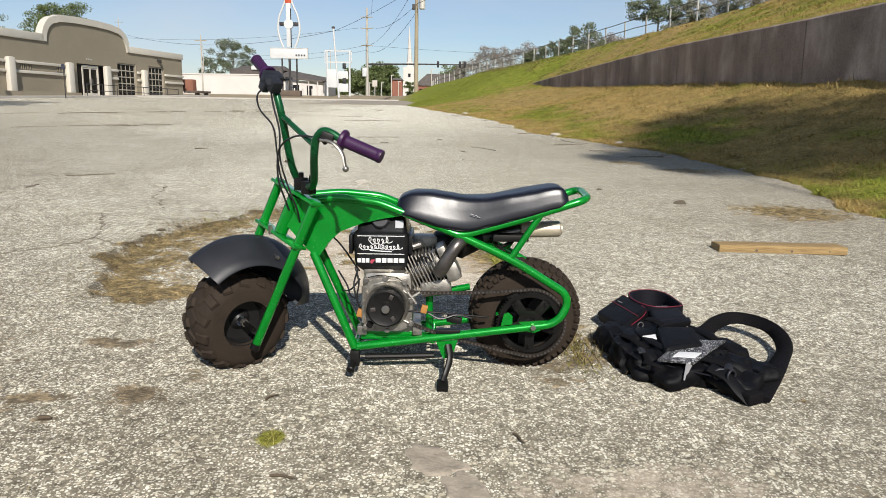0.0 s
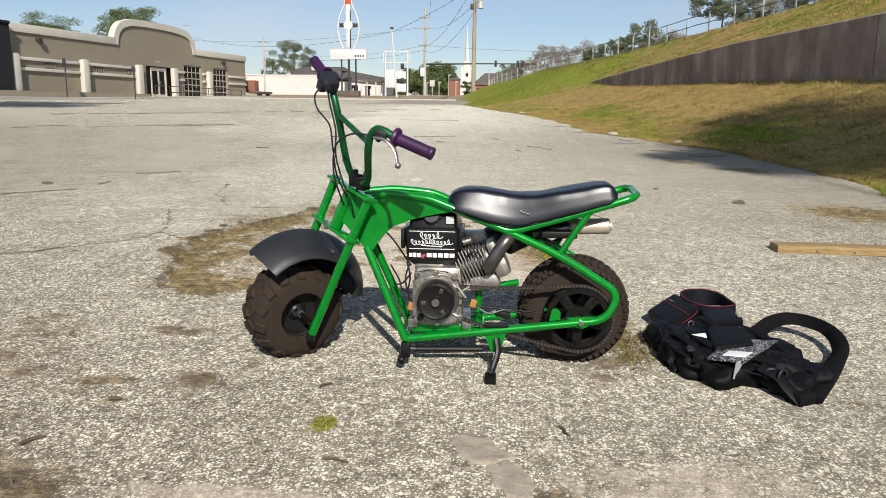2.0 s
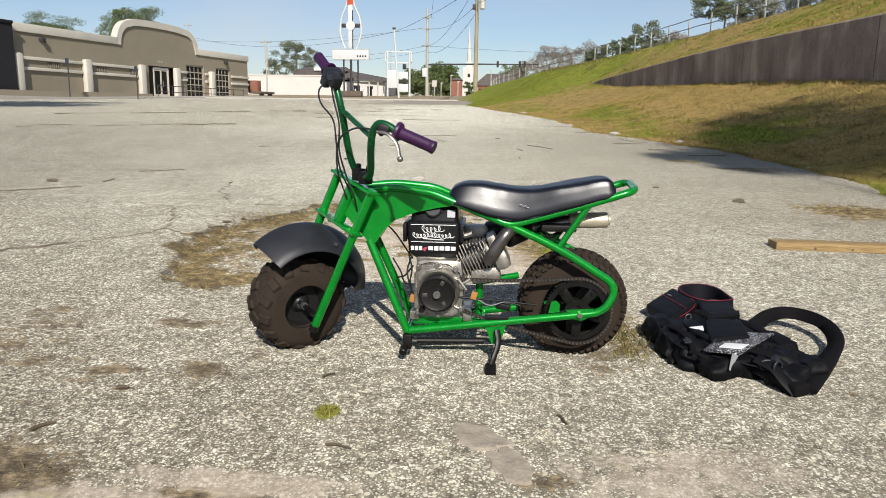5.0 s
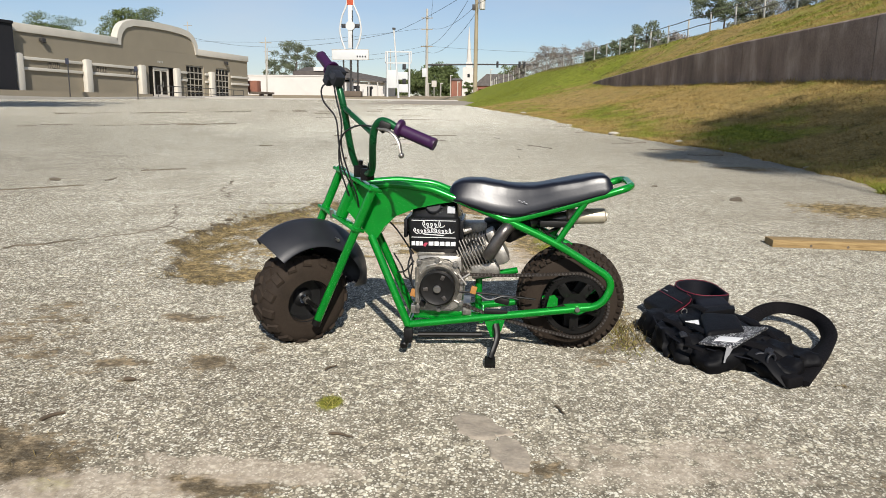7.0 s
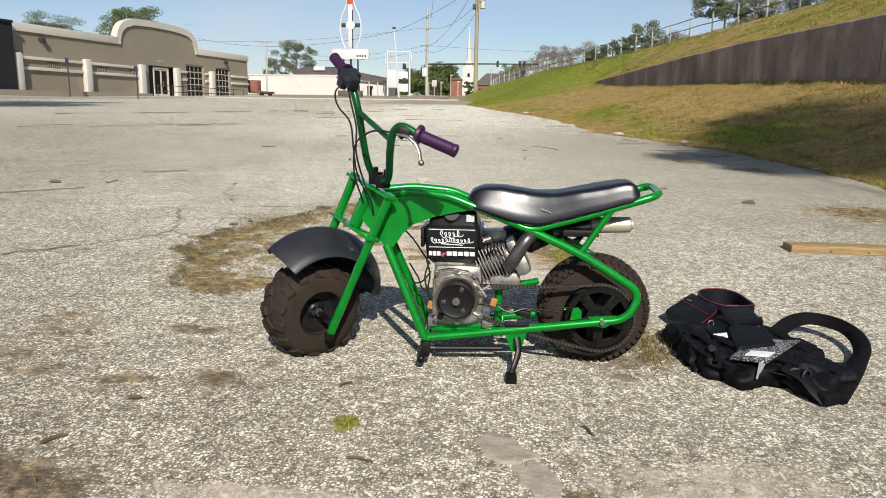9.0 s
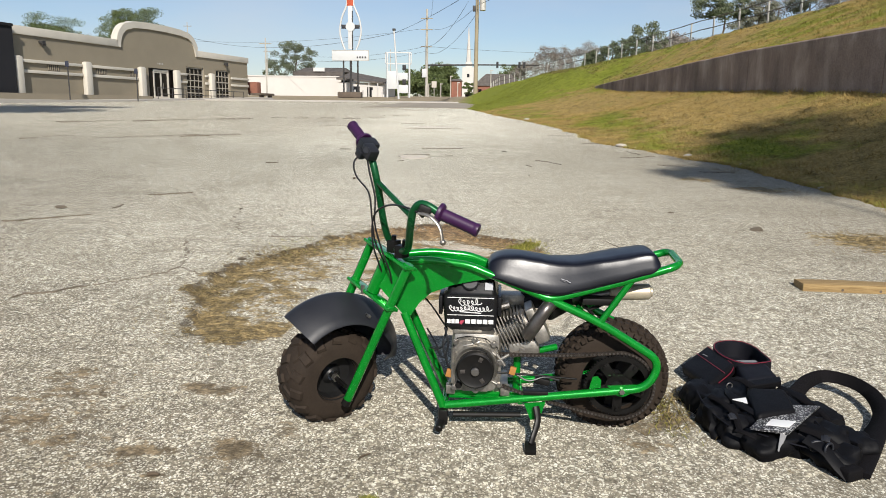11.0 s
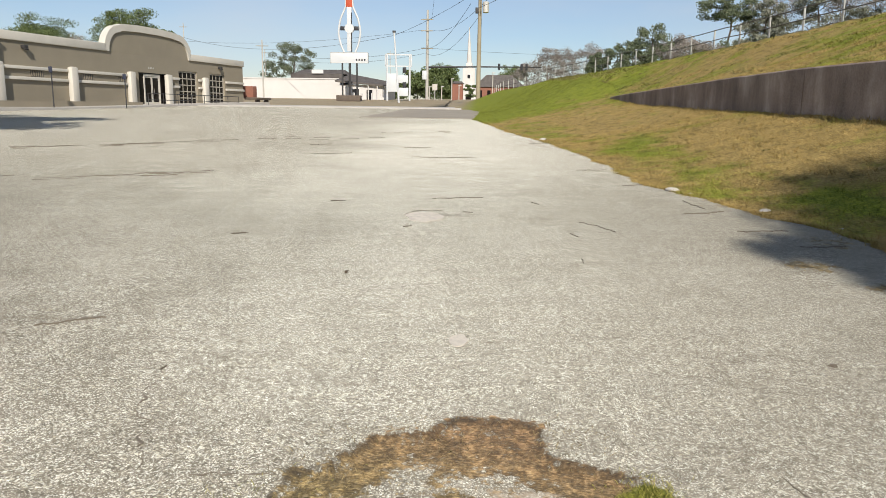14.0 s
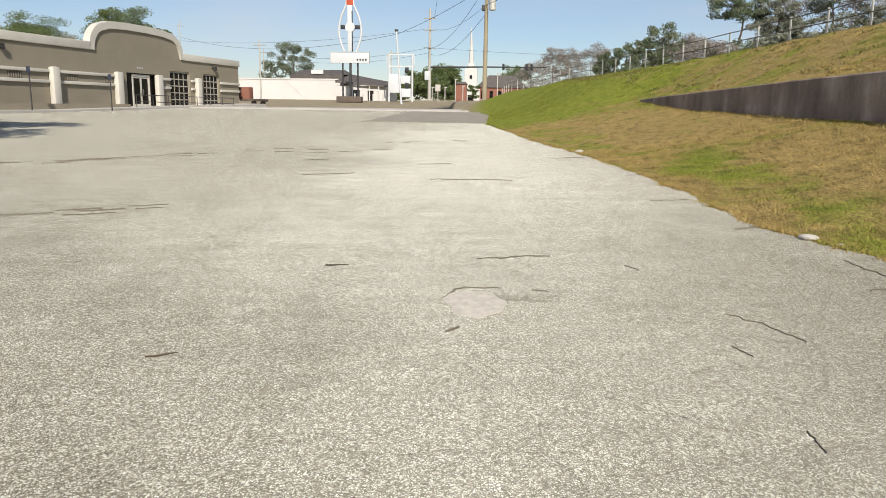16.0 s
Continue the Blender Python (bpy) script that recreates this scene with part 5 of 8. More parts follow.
# on and behind the crest
for i, (x, y, h, r) in enumerate(((10.5, 160, 9.6, 3.6), (14.5, 168, 10.2, 4.0), (19.5, 160, 10.4, 4.2), (6.5, 175, 8.0, 3.2), (24.5, 122, 7.4, 3.0), (28.0, 126, 8.6, 3.6), (31.5, 132, 9.4, 4.2), (27.0, 104, 5.6, 3.0), (46.0, 132, 17.0, 4.8), (54.0, 128, 16.5, 5.0), (62.5, 130, 17.0, 5.0))):
    tree("bare_tree", (x, y, gz(x, y)), h, r, 0.22, M_TWIG_GREY, "leafless grey-brown tree beyond the bank", 40 + i, 44, 80, 0.13, bare=True)
for i, (x, y, h, r) in enumerate(((14.4, 114, 5.4, 1.8), (17.2, 112, 6.4, 2.2), (19.3, 112, 7.6, 2.0), (21.8, 113, 9.6, 2.6), (33.0, 112, 7.2, 3.0), (38.5, 114, 7.6, 3.2), (32.5, 76, 3.8, 2.4), (41.0, 78, 4.4, 2.6))):
    tree("evergreen_tree", (x, y, gz(x, y)), h, r, 0.15, M_LEAF_PINE, "scrubby dark green tree on the bank's crest", 150 + i, 52, 100, 0.14, flat=0.8)
for i, (x, y, h, r) in enumerate(((42.5, 126, 15.0, 3.6), (49.5, 126, 17.2, 4.4), (57.5, 124, 17.0, 4.6), (66.0, 126, 17.5, 4.8), (24.0, 76, 3.6, 2.2), (28.0, 78, 4.2, 2.6), (36.5, 78, 4.4, 2.8), (45.0, 80, 4.8, 3.0))):
    tree("thin_tree", (x, y, gz(x, y)), h, r, 0.30, M_LEAF_HAZED, "thin tree beyond the bank, its leaves greyed for haze", 160 + i, 70, 150, 0.16, spread=0.25 * r, flat=0.6)
tree("pine_tree", (36.8, 128, gz(36.8, 128)), 16.6, 4.8, 0.62, M_LEAF_PINE, "tall open-crowned pine beyond the bank", 60, 60, 150, 0.16, spread=1.15, flat=0.45)
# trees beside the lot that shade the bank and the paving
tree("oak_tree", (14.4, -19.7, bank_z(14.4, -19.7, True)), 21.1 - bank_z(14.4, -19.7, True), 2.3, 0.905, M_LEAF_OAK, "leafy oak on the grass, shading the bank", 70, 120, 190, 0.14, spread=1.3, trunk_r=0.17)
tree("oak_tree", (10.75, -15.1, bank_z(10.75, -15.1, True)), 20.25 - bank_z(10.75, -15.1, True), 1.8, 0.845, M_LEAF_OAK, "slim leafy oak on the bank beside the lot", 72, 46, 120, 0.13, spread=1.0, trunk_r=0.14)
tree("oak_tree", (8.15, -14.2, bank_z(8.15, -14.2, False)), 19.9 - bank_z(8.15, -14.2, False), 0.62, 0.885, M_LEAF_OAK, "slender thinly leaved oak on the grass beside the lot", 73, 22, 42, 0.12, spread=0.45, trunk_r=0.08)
tree("oak_tree", (-15.5, 8.0, lot_z(-15.5, 8)), 19.0, 4.5, 0.62, M_LEAF_OAK, "tall leafy oak at the side of the lot", 71, 50, 90, 0.28, spread=1.5)


# ---- signs, poles and far buildings ----
def build_pylon():
    z = lot_z(-19.8, 100)
    s = thing("pylon_sign", (-19.8, 100, z), "tall roadside sign with a white board and pin-shaped top", "sign")
    top = 7.5 - z
    for x in (-1.0, 0.0, 0.95):
        bm = bmesh.new()
        cyl(bm, (x, 0, -0.2), (x, 0, top + 0.6), 0.16 if x == 0 else 0.11, seg=10)
        part("post", bm, M_DARKSTEEL, s)
    bm = bmesh.new()
    box(bm, (-0.15, 0, 0.28), (3.2, 1.4, 0.75), None, 0.08)
    part("planter", bm, M_BARK, s)
    bm = bmesh.new()
    box(bm, (-0.02, 0, top + 0.68), (5.0, 0.5, 1.36), None, 0.03)
    board = part("board", bm, M_WHITE_SIGN, s)
    bm = bmesh.new()
    for zz in (top + 0.02, top + 1.34):
        box(bm, (-0.02, -0.27, zz), (5.04, 0.04, 0.06))
    for xx in (-2.5, 2.46):
        box(bm, (xx, -0.27, top + 0.68), (0.06, 0.04, 1.3))
    part("frame", bm, M_GALV, board)
    for i in range(4):
        bm = bmesh.new()
        box(bm, (0.95 + i * 0.36, -0.256, top + 0.42), (0.20, 0.012, 0.24))
        part("lettering_bar", bm, M_BLACK_SIGN, board)
    # pin: an open outline with a cross bar and a spine
    side = [(0.75, 1.42), (1.15, 2.4), (1.42, 3.6), (1.40, 4.4), (1.15, 5.6), (0.72, 6.6), (0.46, 7.3), (0.46, 9.2)]
    for sx in (-1, 1):
        bm = bmesh.new()
        tube(bm, curve_points([(sx * a, 0, top + h) for a, h in side], 5), 0.13, 8)
        part("outline", bm, M_WHITE_SIGN, s)
    bm = bmesh.new()
    box(bm, (0.0, 0, top + 4.3), (0.62, 0.3, 5.6), None, 0.03)
    part("spine", bm, M_WHITE_SIGN, s)
    bm = bmesh.new()
    box(bm, (0.30, -0.16, top + 3.9), (0.14, 0.04, 5.0))
    box(bm, (-0.78, 0, top + 4.42), (0.86, 0.2, 0.52), None, 0.02)
    box(bm, (0.80, 0, top + 4.42), (0.86, 0.2, 0.52), None, 0.02)
    part("cross_bar", bm, M_BLACK_SIGN, s)
    bm = bmesh.new()
    cyl(bm, (0, -0.2, top + 4.42), (0, 0.2, top + 4.42), 0.62, seg=20)
    part("disc", bm, M_WHITE_SIGN, s)
    bm = bmesh.new()
    box(bm, (0.0, 0, top + 8.2), (0.84, 0.3, 2.2), None, 0.04)
    part("neck", bm, M_RED_SIGN, s)


build_pylon()


def gable_roof(bm, lo, hi, z, rise, over=0.4, along="x"):
    x0, y0, x1, y1 = lo[0] - over, lo[1] - over, hi[0] + over, hi[1] + over
    if along == "x":
        m = (y0 + y1) / 2
        a = [(x0, y0, z), (x1, y0, z), (x1, y1, z), (x0, y1, z), (x0 + rise, m, z + rise), (x1 - rise, m, z + rise)]
    else:
        m = (x0 + x1) / 2
        a = [(x0, y0, z), (x1, y0, z), (x1, y1, z), (x0, y1, z), (m, y0 + rise, z + rise), (m, y1 - rise, z + rise)]
    v = [bm.verts.new(p) for p in a]
    if along == "x":
        fs = ((0, 1, 5, 4), (1, 2, 5), (2, 3, 4, 5), (3, 0, 4), (3, 2, 1, 0))
    else:
        fs = ((0, 1, 4), (1, 2, 5, 4), (2, 3, 5), (3, 0, 4, 5), (3, 2, 1, 0))
    for f in fs:
        bm.faces.new([v[i] for i in f])


def build_white_block():
    b = thing("white_building", (-33, 124, 2.4), "long low white-painted building beyond the lot", "building")
    bm = bmesh.new()
    span(bm, (-46, 120, 2.0), (-25.3, 136, 6.15))
    part("wall", bm, M_WHITE, b, world=True)
    bm = bmesh.new()
    span(bm, (-46.1, 119.9, 6.152), (-25.2, 136.1, 6.34))
    part("coping", bm, M_WHITE, b, world=True)
    bm = bmesh.new()
    span(bm, (-34.5, 124, 6.342), (-25.8, 133, 7.2))
    gable_roof(bm, (-34.0, 125), (-25.8, 132), 7.2, 0.9)
    part("roof_house", bm, M_SHINGLE, b, "brown shingled roof house", world=True)
    bm = bmesh.new()
    span(bm, (-30.9, 123.7, 7.25), (-29.0, 124.2, 7.85))
    part("hatch", bm, M_WHITE, b, world=True)
    c = thing("white_annex", (-20, 118, 2.3), "white annex with a low grey shingled roof", "building")
    bm = bmesh.new()
    span(bm, (-25.1, 116, 2.0), (-17.6, 128, 5.2))
    part("wall", bm, M_WHITE, c, world=True)
    bm = bmesh.new()
    v = [bm.verts.new(p) for p in ((-25.2, 115.4, 5.9), (-25.2, 128, 7.4), (-16.8, 128, 5.9), (-16.8, 115.4, 5.2), (-25.2, 115.4, 5.6), (-25.2, 128, 7.1), (-16.8, 128, 5.6), (-16.8, 115.4, 4.95))]
    for f in ((0, 1, 2, 3), (7, 6, 5, 4), (0, 3, 7, 4), (1, 0, 4, 5), (2, 1, 5, 6), (3, 2, 6, 7)):
        bm.faces.new([v[i] for i in f])
    part("roof", bm, M_SHINGLE, c, world=True)
    for x0, w, z0, z1 in ((-22.6, 1.0, 3.0, 4.6), (-20.4, 0.9, 2.4, 4.5)):
        bm = bmesh.new()
        span(bm, (x0, 115.93, z0), (x0 + w, 115.99, z1))
        part("window", bm, M_COVER, c, world=True)
    for x in (-20.0, -18.6, -17.4):
        bm = bmesh.new()
        cyl(bm, (x, 115.2, 2.2), (x, 115.2, 5.1), 0.09, seg=8)
        part("porch_post", bm, M_WHITE, c, world=True)
    for i, x in enumerate((-21.0, -19.8, -18.4, -17.0)):
        bm = bmesh.new()
        z = lot_z(x, 109)
        cyl(bm, (x, 109, z - 0.1), (x, 109, z + 0.95), 0.10, seg=10, bevel=0.03)
        solid("bollard", bm, M_WHITE, "short white bollard before the white annex", "bollard", "bollards by the annex")


build_white_block()


def build_frame_sign():
    z = lot_z(-14.6, 110)
    s = thing("frame_sign", (-14.65, 110, z), "empty white steel sign frame with small panels", "sign")
    for x in (-1.65, 1.65):
        bm = bmesh.new()
        cyl(bm, (x, 0, -0.2), (x, 0, 9.45 - z), 0.14, seg=8)
        part("post", bm, M_WHITE_SIGN, s)
    for zz, h in ((9.35, 0.16), (7.75, 0.16)):
        bm = bmesh.new()
        box(bm, (0, 0, zz - z), (3.9, 0.18, h))
        part("beam", bm, M_WHITE_SIGN, s)
    for x in (-1.92, 1.92):
        bm = bmesh.new()
        box(bm, (x, 0, 8.55 - z), (0.12, 0.18, 1.6))
        part("beam", bm, M_WHITE_SIGN, s)
    for x, zz, w, h in ((-0.9, 5.4, 1.5, 2.6), (0.55, 5.9, 1.7, 1.1), (0.7, 4.1, 1.5, 1.2)):
        bm = bmesh.new()
        box(bm, (x, -0.05, zz - z), (w, 0.14, h), None, 0.02)
        part("panel", bm, M_WHITE_SIGN, s)
    for x, zz in ((0.9, 7.2), (0.9, 5.1)):
        bm = bmesh.new()
        box(bm, (x, -0.16, zz - z), (0.55, 0.06, 0.8), None, 0.01)
        part("lettering_bar", bm, M_BLACK_SIGN, s)
    p = thing("leaning_pole", (-12.6, 95, lot_z(-12.6, 95)), "thin white pole leaning slightly", "pole")
    bm = bmesh.new()
    cyl(bm, (0, 0, -0.2), (-0.62, 0, 8.4), 0.13, 0.10, seg=8)
    part("shaft", bm, M_WHITE_SIGN, p)
    bm = bmesh.new()
    box(bm, (-0.62, 0, 8.5), (0.4, 0.3, 0.25), None, 0.03)
    part("head", bm, M_DARKSTEEL, p)


build_frame_sign()


def build_poles():
    z = lot_z(-2.3, 82)
    p = thing("utility_pole", (-2.35, 82, z), "weathered wooden utility pole with a transformer", "pole")
    bm = bmesh.new()
    cyl(bm, (0, 0, -0.4), (0.02, 0, 12.6), 0.25, 0.17, seg=12)
    part("shaft", bm, M_POLE, p)
    bm = bmesh.new()
    cyl(bm, (0.62, -0.05, 9.5), (0.62, -0.05, 10.6), 0.33, seg=14, bevel=0.05)
    part("transformer", bm, M_GALV, p)
    bm = bmesh.new()
    box(bm, (0.1, -0.22, 10.9), (2.4, 0.12, 0.14), None, 0.01)
    part("cross_arm", bm, M_POLE, p)
    bm = bmesh.new()
    box(bm, (-0.28, -0.2, 9.7), (0.35, 0.3, 0.6), None, 0.04)
    part("fuse_box", bm, M_DARKSTEEL, p)
    for x in (-0.95, 0.0, 1.15):
        bm = bmesh.new()
        cyl(bm, (x, -0.22, 10.97), (x, -0.22, 11.2), 0.06, 0.04, seg=8)
        part("insulator", bm, M_DARKSTEEL, p)
    z2 = lot_z(-13.3, 140)
    q = thing("signal_mast", (-13.3, 140, z2), "grey concrete pole carrying a dark traffic signal arm", "traffic signal")
    bm = bmesh.new()
    cyl(bm, (0, 0, -0.4), (0.03, 0, 16.0), 0.32, 0.19, seg=12)
    part("shaft", bm, M_POLE_GREY, q)
    bm = bmesh.new()
    tube(bm, [(0, 0, 9.35 - z2), (10, 0, 9.5 - z2), (21, 0, 9.5 - z2)], [0.17, 0.13, 0.09], 8)
    part("arm", bm, M_DARKSTEEL, q)
    for x in (13.3, 17.4, 18.3):
        bm = bmesh.new()
        box(bm, (x, -0.25, 9.5 - z2), (0.42, 0.3, 1.15), None, 0.05)
        h = part("signal_head", bm, M_BLACK_SIGN, q)
        for k in range(3):
            bm = bmesh.new()
            cyl(bm, (x, -0.41, 9.85 - z2 - k * 0.35), (x, -0.55, 9.85 - z2 - k * 0.35), 0.14, 0.15, seg=10)
            part("visor", bm, M_BLACK_SIGN, h)
    bm = bmesh.new()
    box(bm, (-0.4, -0.35, 7.9 - z2), (0.9, 0.05, 1.6), None, 0.01)
    part("street_plate", bm, M_WHITE_SIGN, q)
    for zz in (9.2, 12.3, 14.3):
        bm = bmesh.new()
        box(bm, (0, -0.3, zz), (2.2, 0.12, 0.14))
        part("cross_arm", bm, M_POLE, q)
    # far poles
    for x, y, h in ((-47.0, 150, 9.5), (-24.5, 170, 11), (-55.0, 130, 12.5), (-29.0, 92, 7.2)):
        f = thing("utility_pole", (x, y, lot_z(x, y)), "distant grey utility pole", "pole")
        bm = bmesh.new()
        cyl(bm, (0, 0, -0.3), (0, 0, h), 0.11, 0.07, seg=8)
        part("shaft", bm, M_POLE_GREY, f)
        bm = bmesh.new()
        box(bm, (0, 0, h - 0.7), (1.5, 0.08, 0.08))
        part("cross_arm", bm, M_POLE, f)


build_poles()


def wire(a, b, sag, r=0.022):
    a, b = Vector(a), Vector(b)
    w = thing("power_line", tuple(a), "thin dark overhead cable sagging between poles", "cable", "overhead cables")
    bm = bmesh.new()
    tube(bm, [a.lerp(b, t) - V(0, 0, 4 * sag * t * (1 - t)) for t in [i / 14 for i in range(15)]], r, 5)
    part("strand", bm, M_WIRE, w, world=True)


ZP, ZM = lot_z(-2.3, 82), lot_z(-13.3, 140)
for a, b, sag in (((-3.3, 81.8, ZP + 11.2), (-13.2, 95, 10.6), 0.25), ((-13.2, 95, 10.6), (-60, 140, 14.5), 2.0), ((-3.3, 81.8, ZP + 10.4), (-14.3, 139.7, ZM + 9.3), 1.6), ((-1.2, 81.8, ZP + 11.2), (-12.2, 139.7, ZM + 12.4), 1.2), ((-2.35, 81.8, ZP + 9.2), (-13.3, 139.7, ZM + 8.2), 1.6), ((-14.3, 139.7, ZM + 12.4), (-110, 200, 22), 3.0), ((-12.5, 139.7, ZM + 14.4), (-4.5, 60, 22), 2.0), ((-2.35, 81.8, ZP + 11.2), (16, 10, 21.0), 1.6), ((-1.2, 81.8, ZP + 11.2), (20, 10, 20.0), 1.8), ((-2.35, 81.8, ZP + 10.0), (20, 10, 17.5), 1.6), ((-47.0, 150, 12.4), (-13.3, 139.7, ZM + 9.3), 1.5), ((-47.0, 150, 11.6), (-13.3, 139.7, ZM + 8.4), 1.5), ((-14.0, 139.7, ZM + 9.3), (70, 190, 17), 1.5)):
    wire(a, b, sag)


def build_church():
    z = lot_z(-9.5, 250)
    c = thing("church", (-9.5, 250, z), "white-steepled church with a grey shingled roof", "church")
    bm = bmesh.new()
    span(bm, (-11.6, 248, z), (-7.6, 252, 15.2))
    t = part("tower", bm, M_WHITE, c, world=True)
    for zz in (8.5, 12.0):
        bm = bmesh.new()
        span(bm, (-10.0, 247.9, zz), (-9.2, 247.99, zz + 1.1))
        part("louvre", bm, M_COVER, t, world=True)
    bm = bmesh.new()
    span(bm, (-10.6, 249, 15.2), (-8.5, 251, 17.0), 0.1)
    part("belfry", bm, M_WHITE, c, world=True)
    bm = bmesh.new()
    cyl(bm, (-9.6, 250, 17.0), (-9.75, 250, 28.4), 0.85, 0.08, seg=8)
    part("spire", bm, M_WHITE, c, world=True)
    bm = bmesh.new()
    span(bm, (-7.5, 249, z), (8.5, 262, 9.3))
    part("nave_wall", bm, M_BRICK, c, world=True)
    bm = bmesh.new()
    gable_roof(bm, (-7.5, 249), (8.5, 262), 9.3, 4.2, 0.5)
    part("nave_roof", bm, M_SHINGLE, c, world=True)
    for x in (-6.2, -3.4, -0.6, 2.2, 5.0):
        bm = bmesh.new()
        span(bm, (x, 248.9, 5.6), (x + 1.1, 248.99, 8.2))
        w = part("window", bm, M_PANE, c, world=True)
        bm = bmesh.new()
        span(bm, (x - 0.15, 248.8, 5.35), (x + 1.25, 248.99, 5.59))
        part("sill", bm, M_CONC, w, world=True)
    bm = bmesh.new()
    span(bm, (-12.6, 247.2, z), (-6.6, 248.0, 8.4))
    gable_roof(bm, (-12.6, 247.2), (-6.6, 248.0), 8.4, 0.38, 0.2)
    part("porch", bm, M_WHITE, c, "white entrance porch", world=True)
    bm = bmesh.new()
    span(bm, (-10.5, 247.1, z), (-8.7, 247.19, 6.8))
    part("door", bm, M_PANE, c, world=True)


build_church()


def build_roadside():
    def zz(x, y):
        return lot_z(x, y)
    p = thing("yard_sign", (-10.15, 120, zz(-10, 120)), "pale rectangular road sign on a post", "sign")
    bm = bmesh.new()
    cyl(bm, (0, 0, -0.2), (0, 0, 2.4), 0.06, seg=8)
    part("post", bm, M_GALV, p)
    bm = bmesh.new()
    box(bm, (0, -0.08, 1.9), (0.8, 0.04, 1.0), None, 0.01)
    part("plate", bm, M_CONC, p)
    for x, y, h in ((-9.05, 120, 2.0), (-7.4, 119, 3.2), (-6.2, 118, 2.2), (-1.0, 120, 4.2), (-11.2, 122, 2.0)):
        f = thing("marker_post", (x, y, zz(x, y)), "pale slim roadside marker post", "post", "roadside posts")
        bm = bmesh.new()
        cyl(bm, (0, 0, -0.2), (0, 0, h), 0.07, seg=8)
        part("shaft", bm, M_CONC, f)
        bm = bmesh.new()
        box(bm, (0.12, 0, h), (0.5, 0.12, 0.12), None, 0.02)
        part("arm", bm, M_GALV, f)
    b = thing("brick_shed", (-6.8, 126, zz(-7, 126)), "small red brick building by the street", "building")
    bm = bmesh.new()
    box(bm, (0, 0, 1.2), (1.7, 2.0, 2.8))
    part("wall", bm, M_BRICK, b)
    bm = bmesh.new()
    gable_roof(bm, (-0.85, -1.0), (0.85, 1.0), 2.6, 0.4, 0.2)
    part("roof", bm, M_SHINGLE, b)
    t = tree("clipped_shrub", (-5.6, 150, zz(-5.6, 150)), 2.7, 1.2, 0.2, M_LEAF_OAK, "round clipped dark shrub", 80, 30, 60, 0.16)
    # old timber lying on the grass edge
    g = thing("log", (0.83, 36.3, 1.03), "weathered timber lying in the grass edge", "timber")
    bm = bmesh.new()
    tube(bm, [(-0.75, 0.5, 0.02), (0.0, 0.0, 0.10), (0.9, -0.45, 0.04)], [0.08, 0.10, 0.06], 8)
    part("shaft", bm, M_BARK, g)
    # red machine parked by the store's far end
    r = thing("parked_trailer", FM @ Matrix.Translation((31.2, 0.6, 1.75)), "red and brown parked trailer by the building", "trailer")
    bm = bmesh.new()
    box(bm, (0, 0, 1.35), (0.8, 1.6, 1.2), None, 0.08)
    part("body", bm, M_BRICK, r)
    bm = bmesh.new()
    box(bm, (0.9, -0.6, 0.72), (3.0, 1.4, 0.22), None, 0.03)
    part("deck", bm, M_BARK, r)
    for x in (-0.2, 1.6):
        bm = bmesh.new()
        cyl(bm, (x, -1.25, 0.38), (x, -1.05, 0.38), 0.38, seg=16, bevel=0.03)
        part("wheel", bm, M_RUBBER, r)


build_roadside()

# ---- the mini bike ----
def lug_mesh(size, taper):
    bm = bmesh.new()
    box(bm, (0, 0, 0), size, None, 0.0, taper)
    return mesh_of("tread_lug", bm, M_RUBBER, False)


def lug(mesh, c, m, parent):
    ob = new("tread_lug", mesh)
    ob.parent = parent
    ob.matrix_basis = PLACE[parent].inverted() @ Matrix.Translation(c) @ m.to_4x4()


def torus_knobs(parent, c, axis, r, offsets, count, size, skew=0.0, phase=0.0, tilt=0.0):
    """Rubber blocks set round a tyre, each a piece of its own."""
    mesh = lug_mesh(size, 0.8)
    x, y, d = frame_of(axis)
    for off in offsets:
        for i in range(count):
            t = 2 * math.pi * (i + phase) / count
            rad = x * math.cos(t) + y * math.sin(t)
            tan = d.cross(rad)
            s = 1 if off >= 0 else -1
            m = Matrix((tan, d, rad)).transposed()
            m = m @ Matrix.Rotation(s * tilt, 3, "X") @ Matrix.Rotation(s * skew, 3, "Z")
            rr = r - (abs(off) / 0.07) ** 3 * 0.016
            lug(mesh, Vector(c) + rad * rr + d * off, m, parent)


def tyre_profile(r, w, rim):
    """Half-round carcass section: (radius, offset) from one bead to the other."""
    out = []
    for i in range(17):
        t = math.pi * i / 16
        k = math.sin(t) ** 0.55
        out.append((rim + (r - rim) * k, -w * math.copysign(abs(math.cos(t)) ** 0.62, math.cos(t))))
    return out


